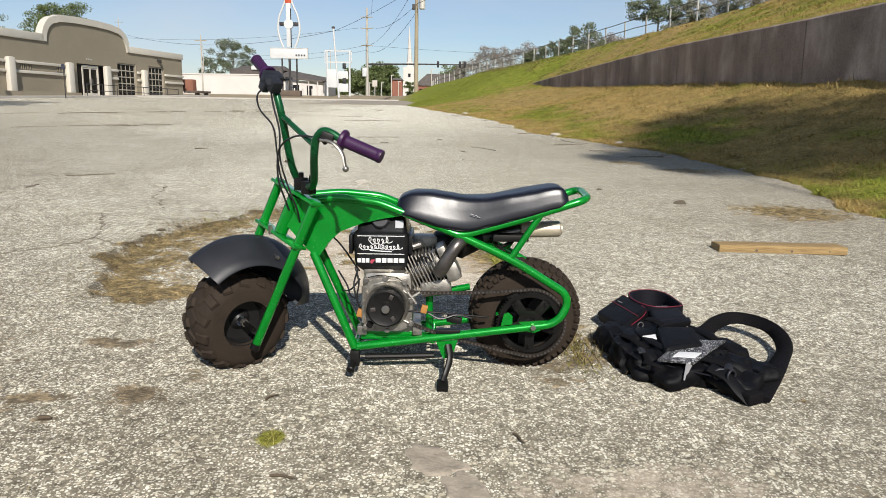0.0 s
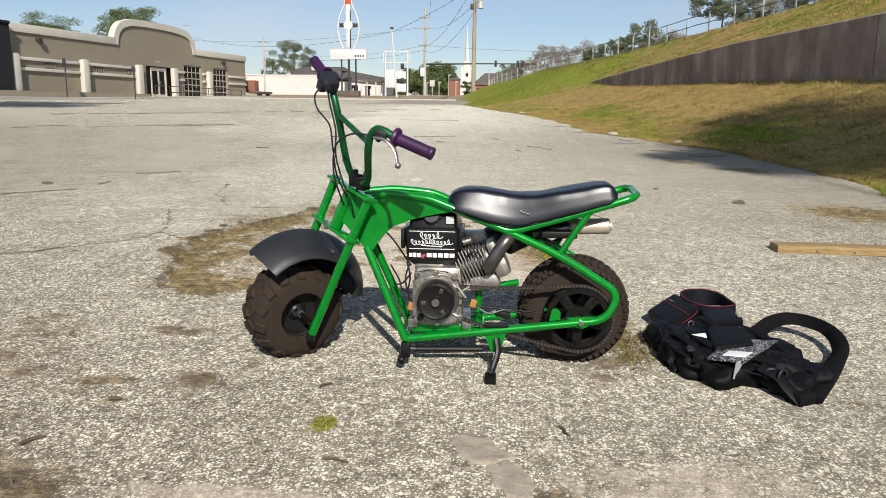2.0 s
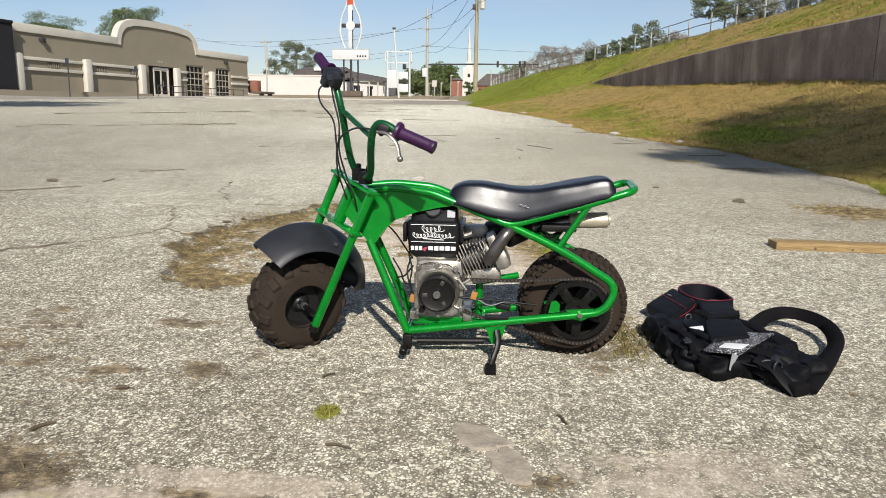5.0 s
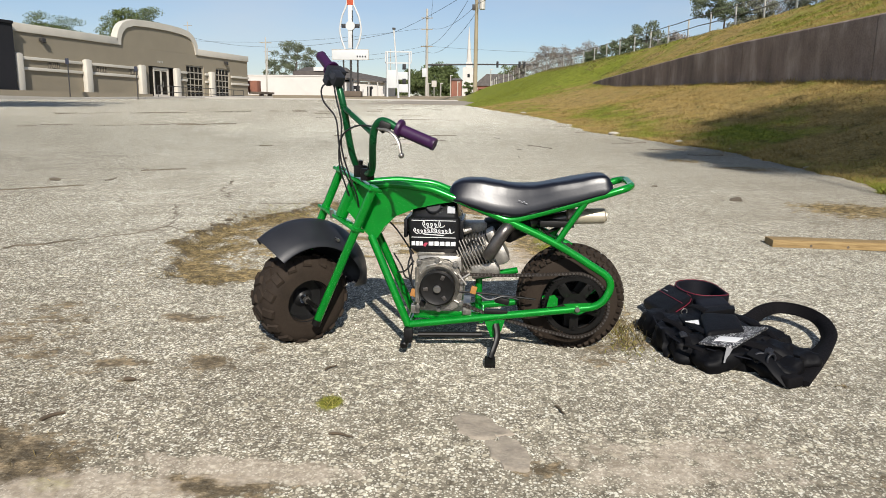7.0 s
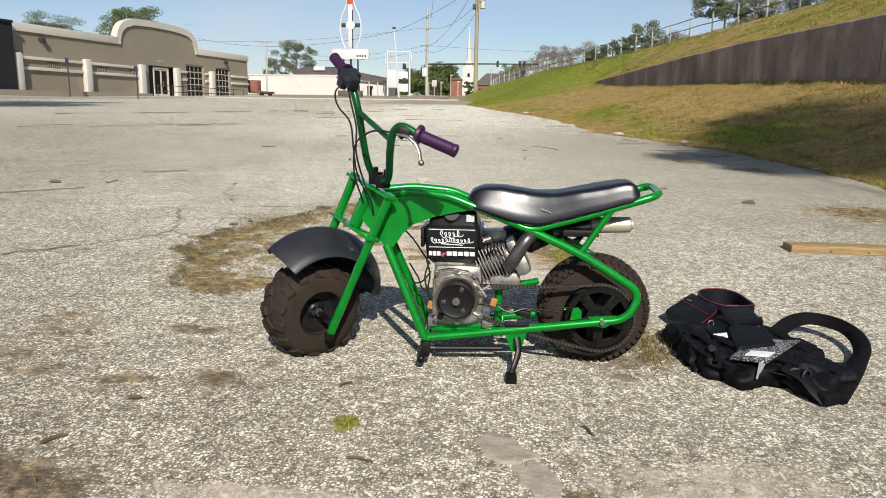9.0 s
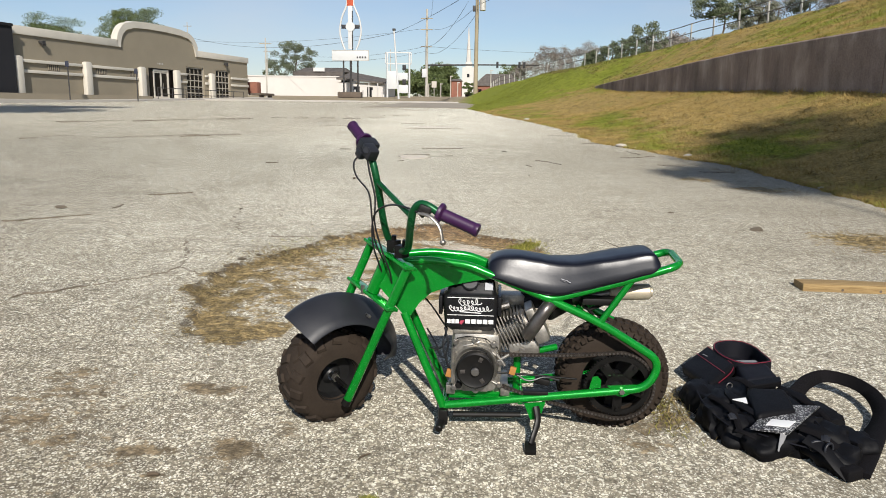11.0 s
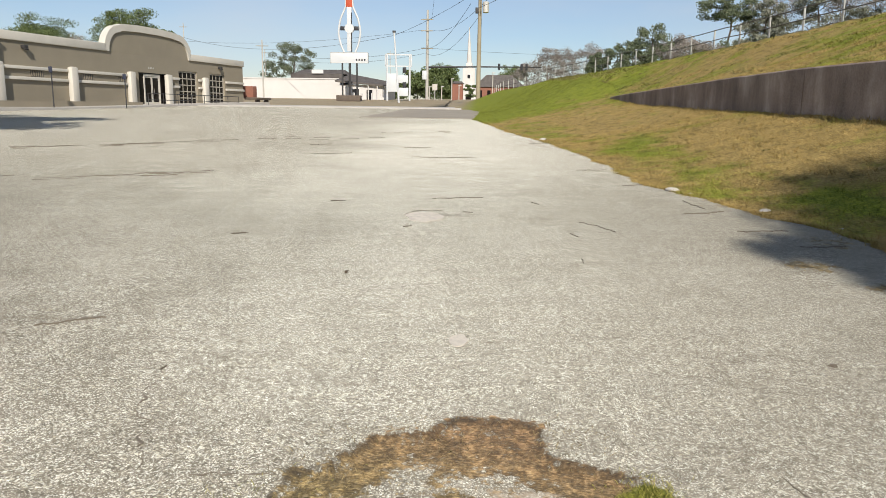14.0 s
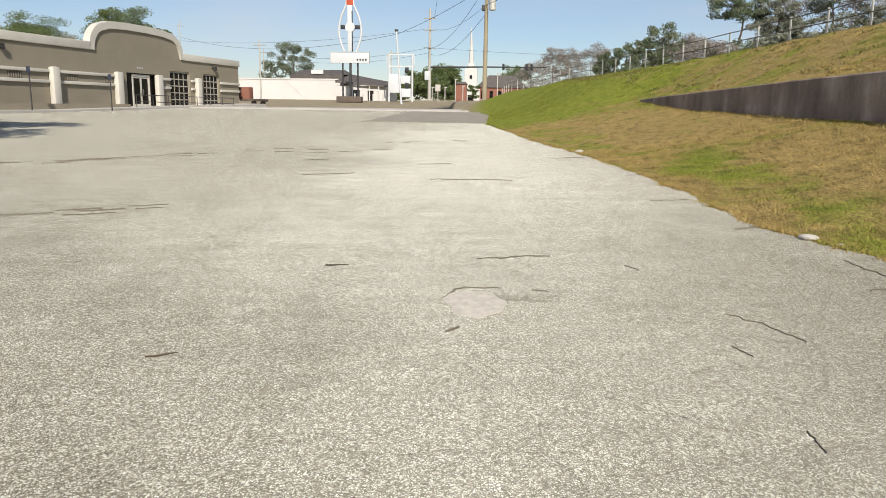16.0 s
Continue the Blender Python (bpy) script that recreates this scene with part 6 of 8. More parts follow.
def build_bike():
    base = V(0.05, 2.22, lot_z(0.05, 2.22))
    bike = thing("mini_bike", base, "bright green mini bike with black seat standing on its kickstand", "mini bike")

    def p(name, bm, mat, parent=None, label="", sharp=35.0):
        return part(name, bm, mat, parent or bike, label, world=True, sharp=sharp)

    def pipe(name, pts, r, radius=0.05, mat=None, parent=None, label="", seg=14):
        bm = bmesh.new()
        tube(bm, bends(pts, radius, 6) if len(pts) > 2 else pts, r, seg)
        return p(name, bm, mat or M_GREEN, parent, label)

    # rear wheel
    rc, ra = V(0.428, 2.298, 0.152), V(0, 0.995, 0.09).normalized()
    bm = bmesh.new()
    lathe(bm, rc, ra, tyre_profile(0.184, 0.072, 0.108) + [(0.103, 0.050), (0.103, -0.050)], 64, True)
    rw = p("rear_wheel", bm, M_RUBBER, label="knobbly black rear tyre on a five-spoke rim", sharp=30)
    torus_knobs(rw, rc, ra, 0.184, (-0.015, 0.015), 42, (0.0195, 0.022, 0.013), 0.35)
    torus_knobs(rw, rc, ra, 0.182, (-0.043, 0.043), 42, (0.0185, 0.023, 0.013), -0.3, 0.5, -0.30)
    torus_knobs(rw, rc, ra, 0.180, (-0.064, 0.064), 42, (0.0165, 0.016, 0.014), 0.1, 0.0, -0.9)
    bm = bmesh.new()
    lathe(bm, rc, ra, [(0.112, -0.060), (0.112, 0.060), (0.103, 0.058), (0.099, 0.03), (0.099, -0.03), (0.103, -0.058)], 48, True)
    lathe(bm, rc, ra, [(0.001, -0.135), (0.024, -0.135), (0.030, -0.060), (0.034, -0.045), (0.034, 0.045), (0.030, 0.055), (0.001, 0.055)], 24)
    x, y, d = frame_of(ra)
    for i in range(5):
        t = 2 * math.pi * (i + 0.25) / 5
        rad = x * math.cos(t) + y * math.sin(t)
        m = Matrix((d.cross(rad), d, rad)).transposed()
        box(bm, rc + rad * 0.066 - d * 0.030, (0.036, 0.030, 0.072), m, 0.005, 1.25)
    p("rim", bm, M_RIM, rw)
    bm = bmesh.new()
    lathe(bm, rc, ra, [(0.001, 0.030), (0.101, 0.030), (0.101, 0.036), (0.001, 0.036)], 40)
    p("rim_web", bm, M_RIM, rw, "black closed rim side")
    # sprocket with teeth
    sc = V(0.434, 2.176, 0.150)
    bm = bmesh.new()
    lathe(bm, sc, ra, [(0.104, -0.003), (0.104, 0.003), (0.088, 0.003), (0.088, -0.003)], 60, True)
    lathe(bm, sc, ra, [(0.042, -0.003), (0.042, 0.003), (0.018, 0.003), (0.018, -0.003)], 40, True)
    for i in range(60):
        t = 2 * math.pi * i / 60
        rad = x * math.cos(t) + y * math.sin(t)
        m = Matrix((d.cross(rad), d, rad)).transposed()
        box(bm, sc + rad * 0.107, (0.0065, 0.005, 0.008), m, 0, 0.5)
    for i in range(5):
        t = 2 * math.pi * (i + 0.25) / 5
        rad = x * math.cos(t) + y * math.sin(t)
        m = Matrix((d.cross(rad), d, rad)).transposed()
        box(bm, sc + rad * 0.066, (0.030, 0.006, 0.056), m, 0.001)
    p("sprocket", bm, M_BLACKSTEEL, rw, "black toothed sprocket")
    for i in range(5):
        t = 2 * math.pi * (i + 0.25) / 5
        rad = x * math.cos(t) + y * math.sin(t)
        bm = bmesh.new()
        cyl(bm, sc + rad * 0.082 - ra * 0.012, sc + rad * 0.082 + ra * 0.004, 0.006, seg=6)
        p("bolt", bm, M_BLACKSTEEL, rw)

    # front wheel, turned towards the kickstand's side
    fa = V(-0.64, 0.76, 0.11).normalized()
    fc = V(-0.538, 2.232, 0.140)
    bm = bmesh.new()
    lathe(bm, fc, fa, tyre_profile(0.163, 0.080, 0.082) + [(0.074, 0.055), (0.074, -0.055)], 64, True)
    fw = p("front_wheel", bm, M_RUBBER, label="fat lugged black front tyre", sharp=30)
    x, y, d = frame_of(fa)
    shapes = {w: lug_mesh((0.032, w, 0.009), 0.8) for w in (0.052, 0.046)}
    for s in (-1, 1):
        for i in range(15):
            for off, wide, skew, ph, rr in ((0.022, 0.052, 0.55, 0.0, 0.164), (0.063, 0.046, 0.25, 0.12, 0.152)):
                t = 2 * math.pi * (i + ph + (0.5 if s > 0 else 0)) / 15
                rad = x * math.cos(t) + y * math.sin(t)
                m = Matrix((d.cross(rad), d, rad)).transposed() @ Matrix.Rotation(-s * (0.12 if off < 0.03 else 0.62), 3, "X") @ Matrix.Rotation(s * skew, 3, "Z")
                lug(shapes[wide], fc + rad * rr + d * s * off, m, fw)
    bm = bmesh.new()
    lathe(bm, fc, fa, [(0.084, -0.068), (0.084, 0.068), (0.077, 0.066), (0.066, 0.03), (0.040, 0.0), (0.018, -0.01), (0.018, -0.035), (0.036, -0.018), (0.068, -0.022), (0.077, -0.066)], 40, True)
    p("rim", bm, M_RIM, fw)
    bm = bmesh.new()
    cyl(bm, fc - fa * 0.125, fc + fa * 0.125, 0.008, seg=12)
    ax = p("axle", bm, M_BLACKSTEEL, fw, "black axle")
    bm = bmesh.new()
    cyl(bm, fc - fa * 0.060, fc - fa * 0.046, 0.013, 0.013, seg=6)
    p("nut", bm, M_STEEL, ax)

    # fork
    nb, nt = V(-0.456, 2.140, 0.072), V(-0.244, 2.092, 0.552)
    off = V(-0.140, 0.158, 0.048)
    low = nb.lerp(nt, 0.70)
    for o in (V(0, 0, 0), off):
        bm = bmesh.new()
        cyl(bm, nb + o, nt + o, 0.0145, seg=16, bevel=0.002)
        leg = p("fork_leg", bm, M_GREEN)
        bm = bmesh.new()
        m = frame_of(nt - nb)
        dn = (nb - nt).normalized()
        tube(bm, [nb + o + dn * -0.01, nb + o + dn * 0.012], 0.016, 12)
        p("dropout", bm, M_BLACKSTEEL, leg)
    for t, nm in ((0.70, "lower_clamp"), (0.985, "upper_clamp")):
        a = nb.lerp(nt, t)
        ax = (nt - nb).normalized()
        sd = off.normalized()
        fr = ax.cross(sd).normalized()
        bm = bmesh.new()
        box(bm, a + off / 2, (off.length + 0.038, 0.046, 0.011), Matrix((sd, fr, ax)).transposed(), 0.003)
        cl = p(nm, bm, M_GREEN)
        for k in (0.0, 1.0):
            bm = bmesh.new()
            q = a + off * k
            cyl(bm, q - ax * 0.010, q + ax * 0.010, 0.0170, seg=14, bevel=0.002)
            p("collar", bm, M_GREEN, cl)
    for t in (0.70,):
        q = nb.lerp(nt, t) + off * 0.72
        bm = bmesh.new()
        cyl(bm, q + V(0, -0.03, -0.012), q + V(0, -0.03, 0.016), 0.007, seg=6)
        p("bolt", bm, M_STEEL)
    # head tube
    h0, h1 = nb.lerp(nt, 0.715) + off / 2, nb.lerp(nt, 0.965) + off / 2
    bm = bmesh.new()
    cyl(bm, h0, h1, 0.021, seg=18, bevel=0.002)
    p("head_tube", bm, M_GREEN)

    # side plates of the neck
    plate = [(-0.325, 0.556), (-0.366, 0.480), (-0.296, 0.400), (-0.262, 0.362), (-0.244, 0.372), (-0.218, 0.412), (-0.180, 0.447), (-0.113, 0.474), (-0.035, 0.492), (0.022, 0.500), (0.018, 0.524), (-0.070, 0.545), (-0.160, 0.556), (-0.230, 0.560)]
    for y0 in (2.160, 2.272):
        bm = bmesh.new()
        prism(bm, plate, 0.005, lambda u, v, w: V(u, y0 + w + (0.10 * (u + 0.25) if u < -0.25 and y0 < 2.2 else 0) * -0.6, v))
        p("side_plate", bm, M_GREEN, label="green sheet-steel neck gusset")
    bm = bmesh.new()
    for a, b in ((3, 4), (4, 5), (5, 6), (6, 7), (7, 8), (8, 9)):
        q = [(plate[a], 2.166), (plate[b], 2.166), (plate[b], 2.271), (plate[a], 2.271)]
        vs = [bm.verts.new((u, yy, v + 0.003)) for (u, v), yy in q]
        vt = [bm.verts.new((u, yy, v + 0.007)) for (u, v), yy in q]
        bm.faces.new(vs[::-1])
        bm.faces.new(vt)
        for i in range(4):
            bm.faces.new((vs[i], vs[(i + 1) % 4], vt[(i + 1) % 4], vt[i]))
    p("belly_plate", bm, M_GREEN)

    # frame tubes
    pipe("seat_rail", [(-0.285, 2.160, 0.548), (-0.19, 2.158, 0.556), (-0.06, 2.152, 0.543), (0.03, 2.148, 0.508), (0.20, 2.146, 0.440), (0.40, 2.140, 0.498), (0.53, 2.138, 0.541), (0.580, 2.142, 0.557), (0.601, 2.170, 0.563), (0.603, 2.290, 0.572), (0.584, 2.318, 0.570), (0.53, 2.316, 0.552), (0.20, 2.312, 0.446), (0.03, 2.298, 0.510), (-0.06, 2.288, 0.548), (-0.19, 2.278, 0.560), (-0.285, 2.262, 0.552)], 0.0125, 0.03, label="green frame tube looping behind the seat")
    for y0, k in ((2.143, 0), (2.312, 1)):
        pipe("rear_stay", [(0.185, y0 + 0.004, 0.446), (0.362, y0 + 0.008, 0.368), (0.560, y0 + 0.004, 0.246), (0.520, y0, 0.156), (-0.128, y0 - 0.002, 0.074)], 0.0135, 0.085)
        pipe("seat_strut", [(0.362, y0 + 0.006, 0.370), (0.452, y0 - 0.002, 0.512)], 0.0105)
        pipe("down_tube", [(-0.268, y0 + (0.024 if not k else -0.03), 0.378), (-0.136, y0 - 0.002, 0.070)], 0.0140)
    pipe("cross_tube", [(-0.132, 2.135, 0.072), (-0.132, 2.320, 0.072)], 0.0135)
    pipe("cross_tube", [(0.115, 2.14, 0.098), (0.115, 2.315, 0.098)], 0.012)
    pipe("cross_tube", [(0.300, 2.15, 0.398), (0.300, 2.31, 0.398)], 0.011)
    pipe("engine_upright", [(0.104, 2.20, 0.098), (0.104, 2.20, 0.240)], 0.0125)
    pipe("chain_stay", [(0.104, 2.20, 0.236), (0.235, 2.245, 0.252)], 0.0115)
    bm = bmesh.new()
    span(bm, (-0.118, 2.160, 0.092), (0.112, 2.310, 0.104), 0.002)
    span(bm, (-0.118, 2.158, 0.104), (0.112, 2.166, 0.120), 0.001)
    p("engine_plate", bm, M_GREEN)
    # axle plates
    for y0 in (2.134, 2.318):
        bm = bmesh.new()
        prism(bm, [(0.392, 0.163), (0.484, 0.170), (0.462, 0.136), (0.444, 0.128), (0.424, 0.132)], 0.006, lambda u, v, w: V(u, y0 + w, v))
        ap = p("axle_plate", bm, M_GREEN)
        bm = bmesh.new()
        s = -1 if y0 < 2.2 else 1
        cyl(bm, (0.438, y0 + s * 0.014, 0.148), (0.438, y0 + 0.003, 0.148), 0.009, seg=6)
        p("axle_nut", bm, M_STEEL, ap)
    bm = bmesh.new()
    prism(bm, [(0.335, 0.150), (0.372, 0.156), (0.372, 0.182), (0.360, 0.194), (0.344, 0.190)], 0.006, lambda u, v, w: V(u, 2.134 + w, v))
    p("chain_tab", bm, M_GREEN)
    # gusset over the tyre
    bm = bmesh.new()
    prism(bm, [(0.345, 0.376), (0.430, 0.330), (0.372, 0.340)], 0.008, lambda u, v, w: V(u, 2.160 + w, v))
    p("tyre_guard", bm, M_GREEN)

    # kickstand and pegs
    bm = bmesh.new()
    prism(bm, [(0.128, 0.098), (0.196, 0.106), (0.186, 0.070), (0.170, 0.046), (0.150, 0.044)], 0.006, lambda u, v, w: V(u, 2.118 + w, v))
    kb = p("stand_bracket", bm, M_GREEN)
    bm = bmesh.new()
    cyl(bm, (0.166, 2.100, 0.082), (0.166, 2.122, 0.082), 0.009, seg=6)
    p("bolt", bm, M_STEEL, kb)
    gz0 = lot_z(0.15, 2.05)
    bm = bmesh.new()
    tube(bm, curve_points([(0.166, 2.108, 0.095), (0.172, 2.092, 0.055), (0.158, 2.068, 0.010), (0.150, 2.052, gz0 + 0.022)], 5), [0.011, 0.012, 0.012, 0.012, 0.011, 0.011, 0.011, 0.011, 0.010, 0.010, 0.010, 0.010, 0.010, 0.010, 0.010, 0.010], 10, flat=0.7)
    ks = p("kickstand", bm, M_BLACKSTEEL, label="worn black kickstand")
    bm = bmesh.new()
    box(bm, (0.149, 2.046, gz0 + 0.010), (0.036, 0.050, 0.018), Matrix.Rotation(0.25, 3, "X"), 0.004)
    p("foot", bm, M_BLACKSTEEL, ks)
    bm = bmesh.new()
    box(bm, (-0.134, 2.130, 0.040), (0.030, 0.030, 0.052), None, 0.005)
    cyl(bm, (-0.138, 2.135, 0.028), (-0.146, 2.085, 0.012), 0.013, seg=12, bevel=0.003)
    p("foot_peg", bm, M_BLACKSTEEL, label="black folded foot peg")
    bm = bmesh.new()
    cyl(bm, (-0.105, 2.170, 0.030), (0.120, 2.185, 0.032), 0.010, seg=10)
    p("peg_bar", bm, M_BLACKSTEEL)

    # seat
    rows = [(0.000, 0.512, 0.543, 0.070), (0.012, 0.507, 0.559, 0.084), (0.045, 0.497, 0.573, 0.092), (0.10, 0.478, 0.576, 0.095), (0.16, 0.462, 0.568, 0.096), (0.22, 0.456, 0.560, 0.097), (0.28, 0.468, 0.560, 0.098), (0.36, 0.490, 0.574, 0.099), (0.44, 0.513, 0.590, 0.099), (0.500, 0.530, 0.599, 0.097), (0.520, 0.537, 0.594, 0.095), (0.536, 0.547, 0.570, 0.088)]
    bm = bmesh.new()
    loops = []
    dense = curve_points([V(a, b, c) for a, b, c, _ in rows], 5)
    wid = curve_points([V(a, w, 0) for a, _, _, w in rows], 5)
    for q, wv in zip(dense, wid):
        xx, zb, zt, w = q.x, q.y, q.z, wv.y
        yc, h = 2.222, q.z - q.y
        lean = 0.26 - 0.13 * max(0.0, min(1.0, (xx - 0.18) / 0.16))
        half = [(0.93, 0.0), (0.99, 0.05), (1.0, 0.12)] + [(1.0 - lean * f, 0.12 + 0.72 * f) for f in (0.33, 0.67, 1.0)] + [(0.955 - lean, 0.93), (0.885 - lean, 0.975), (0.36, 1.0)]
        sec = [(-w * a, zb + h * b) for a, b in half] + [(0, zt + 0.001)] + [(w * a, zb + h * b) for a, b in half[::-1]]
        loops.append([bm.verts.new((xx, yc + a, b + 0.0022 * noise.noise((xx * 18, a * 22, b * 18)) + 0.0016 * noise.noise((xx * 55, a * 40, b * 50)))) for a, b in sec])
    n = len(loops[0])
    for a, b in zip(loops, loops[1:]):
        for i in range(n):
            bm.faces.new((a[i], a[(i + 1) % n], b[(i + 1) % n], b[i]))
    bm.faces.new(loops[0][::-1])
    bm.faces.new(loops[-1])
    seat = p("seat", bm, M_VINYL, label="glossy black vinyl seat with highlights painted on its side", sharp=50)
    bm = bmesh.new()
    tube(bm, [V(q.x, 2.222 - wv.y * 0.93, q.y + 0.004) for q, wv in zip(dense, wid)], 0.0035, 6)
    p("piping", bm, M_VINYL, seat)
    # pale strokes that stand for highlights on the wrinkled vinyl
    bm = bmesh.new()
    for k in range(3):
        a = V(0.235 + k * 0.010, 2.222 - 0.0985, 0.512 - k * 0.004)
        box(bm, a, (0.011, 0.0015, 0.0018), Matrix.Rotation(0.35 * (-1) ** k, 3, "Y"), 0.0005)
    p("painted_highlight", bm, M_STICKER, seat, "pale strokes painted as wrinkle highlights")

    # front fender: a shell over the tyre
    bm = bmesh.new()
    turned = Matrix.Rotation(-0.15, 3, "Z")
    ga = turned @ V(-0.72, 0.685, 0.11).normalized()
    up = (V(0, 0, 1) - ga * ga.z).normalized()
    fwd = ga.cross(up)
    if fwd.x > 0:
        fwd = -fwd
    fcen = V(-0.5235, 2.227, 0.1726)
    outer, inner = [], []
    nth, nw = 30, 10
    for i in range(nth + 1):
        th = radians(48.6 + (183.9 - 48.6) * i / nth)
        ro, ri = [], []
        for j in range(nw + 1):
            k = -1 + 2 * j / nw
            lip = 0.0688 * abs(k) ** 1.52
            end = max(0.0, (i / nth - 0.75) / 0.25)
            half = 0.116 * (1 - 0.75 * end ** 1.5)
            side = max(0.0, min(1.0, (i / nth - 0.35) / 0.25))
            r = 0.2545 - lip - 0.055 * max(0.0, k) ** 1.5 * side
            dirv = fwd * math.cos(th) + up * math.sin(th)
            q = fcen + dirv * r + ga * (k * half)
            ro.append(bm.verts.new(q))
            ri.append(bm.verts.new(q - dirv * 0.004))
        outer.append(ro)
        inner.append(ri)
    for i in range(nth):
        for j in range(nw):
            bm.faces.new((outer[i][j], outer[i][j + 1], outer[i + 1][j + 1], outer[i + 1][j]))
            bm.faces.new((inner[i + 1][j], inner[i + 1][j + 1], inner[i][j + 1], inner[i][j]))
        for j in (0, nw):
            bm.faces.new((outer[i][j], outer[i + 1][j], inner[i + 1][j], inner[i][j]))
    for i in (0, nth):
        for j in range(nw):
            bm.faces.new((outer[i][j], outer[i][j + 1], inner[i][j + 1], inner[i][j]))
    fender = p("front_fender", bm, M_PLASTIC, label="matt black plastic front fender", sharp=60)
    q = fcen + (fwd * math.cos(radians(112)) + up * math.sin(radians(108))) * 0.205 - fa * 0.090
    bm = bmesh.new()
    box(bm, q, (0.012, 0.008, 0.012), None, 0.002)
    p("bracket", bm, M_BLACKSTEEL, fender)
    bm = bmesh.new()
    cyl(bm, q - fa * 0.014, q + fa * 0.01, 0.006, seg=6)
    p("bolt", bm, M_STEEL, fender)

    # handlebar
    bar = [(-0.060, 1.871, 0.715), (-0.133, 1.889, 0.744), (-0.184, 1.900, 0.768), (-0.210, 1.918, 0.748), (-0.222, 1.942, 0.700), (-0.246, 2.062, 0.606), (-0.276, 2.120, 0.592), (-0.312, 2.188, 0.600), (-0.330, 2.160, 0.660), (-0.347, 2.120, 0.805), (-0.366, 2.128, 0.880), (-0.386, 2.150, 0.920), (-0.432, 2.196, 0.966)]
    bm = bmesh.new()
    tube(bm, curve_points(bar, 6), 0.0115, 14)
    hb = p("handlebar", bm, M_GREEN_SHADED, label="green braced handlebar with shade painted in")
    bm = bmesh.new()
    tube(bm, [(-0.346, 2.121, 0.806), (-0.219, 1.930, 0.728)], 0.0085, 12)
    p("crossbar", bm, M_GREEN_SHADED, hb)
    bm = bmesh.new()
    box(bm, (-0.270, 2.115, 0.590), (0.034, 0.034, 0.040), Matrix.Rotation(0.9, 3, "Z"), 0.004)
    box(bm, (-0.302, 2.168, 0.596), (0.034, 0.034, 0.040), Matrix.Rotation(0.9, 3, "Z"), 0.004)
    cyl(bm, (-0.302, 2.165, 0.60), (-0.300, 2.160, 0.632), 0.008, seg=8)
    cyl(bm, (-0.262, 2.110, 0.60), (-0.258, 2.104, 0.628), 0.008, seg=8)
    p("bar_clamp", bm, M_BLACKSTEEL)

    def grip(name, a, b, r, label):
        a, b = V(*a), V(*b)
        d = (b - a).normalized()
        ln = (b - a).length
        prof = [(0.010, 0.0), (r * 1.65, 0.0), (r * 1.7, 0.005), (r * 1.55, 0.011), (r * 1.15, 0.014)]
        for k in range(18):
            t = 0.016 + (ln - 0.026) * k / 17
            prof.append((r * (1.02 if k % 2 else 0.97), t))
        prof += [(r * 1.08, ln - 0.006), (r * 1.02, ln), (r * 0.3, ln + 0.001), (0.001, ln)]
        bm = bmesh.new()
        lathe(bm, a, d, prof, 24)
        p(name, bm, M_PURPLE, None, label)

    grip("grip", (-0.138, 1.890, 0.746), (-0.026, 1.862, 0.702), 0.0180, "purple rubber handlebar grip")
    grip("grip", (-0.392, 2.156, 0.926), (-0.441, 2.207, 0.976), 0.0165, "dark purple rubber throttle grip")
    bm = bmesh.new()
    ax = V(-0.054, 0.056, 0.056).normalized()
    m = Matrix((frame_of(ax)[0], frame_of(ax)[1], ax)).transposed()
    box(bm, (-0.380, 2.144, 0.910), (0.058, 0.052, 0.042), m, 0.009)
    box(bm, (-0.366, 2.106, 0.898), (0.036, 0.038, 0.046), m, 0.006)
    box(bm, (-0.398, 2.122, 0.892), (0.022, 0.026, 0.030), m, 0.004)
    cyl(bm, (-0.374, 2.084, 0.905), (-0.372, 2.094, 0.903), 0.010, seg=12)
    p("throttle_housing", bm, M_PLASTIC)
    bm = bmesh.new()
    box(bm, (-0.176, 1.893, 0.752), (0.036, 0.030, 0.028), Matrix.Rotation(0.35, 3, "Y"), 0.006)
    cyl(bm, (-0.192, 1.885, 0.750), (-0.178, 1.875, 0.738), 0.008, seg=10)
    perch = p("lever_perch", bm, M_BLACKSTEEL)
    bm = bmesh.new()
    lv = curve_points([(-0.192, 1.880, 0.745), (-0.158, 1.862, 0.738), (-0.132, 1.852, 0.712), (-0.122, 1.846, 0.672)], 5)
    tube(bm, lv, [0.0082 - 0.0022 * i / (len(lv) - 1) for i in range(len(lv))], 8, flat=0.6)
    bmesh.ops.create_icosphere(bm, subdivisions=2, radius=0.009, matrix=Matrix.Translation((-0.122, 1.846, 0.670)))
    p("brake_lever", bm, M_ALLOY, perch, "polished alloy brake lever")

    def cable(pts, r=0.0030):
        bm = bmesh.new()
        tube(bm, curve_points(pts, 6), r, 6)
        p("cable", bm, M_CABLE)

    cable([(-0.388, 2.130, 0.895), (-0.418, 2.120, 0.868), (-0.412, 2.115, 0.825), (-0.372, 2.105, 0.775), (-0.362, 2.105, 0.700), (-0.355, 2.12, 0.62), (-0.330, 2.15, 0.545)])
    cable([(-0.376, 2.105, 0.888), (-0.368, 2.100, 0.840), (-0.350, 2.095, 0.760), (-0.352, 2.10, 0.680), (-0.335, 2.115, 0.600), (-0.310, 2.13, 0.520), (-0.30, 2.19, 0.45), (-0.22, 2.24, 0.42), (-0.13, 2.25, 0.30)])
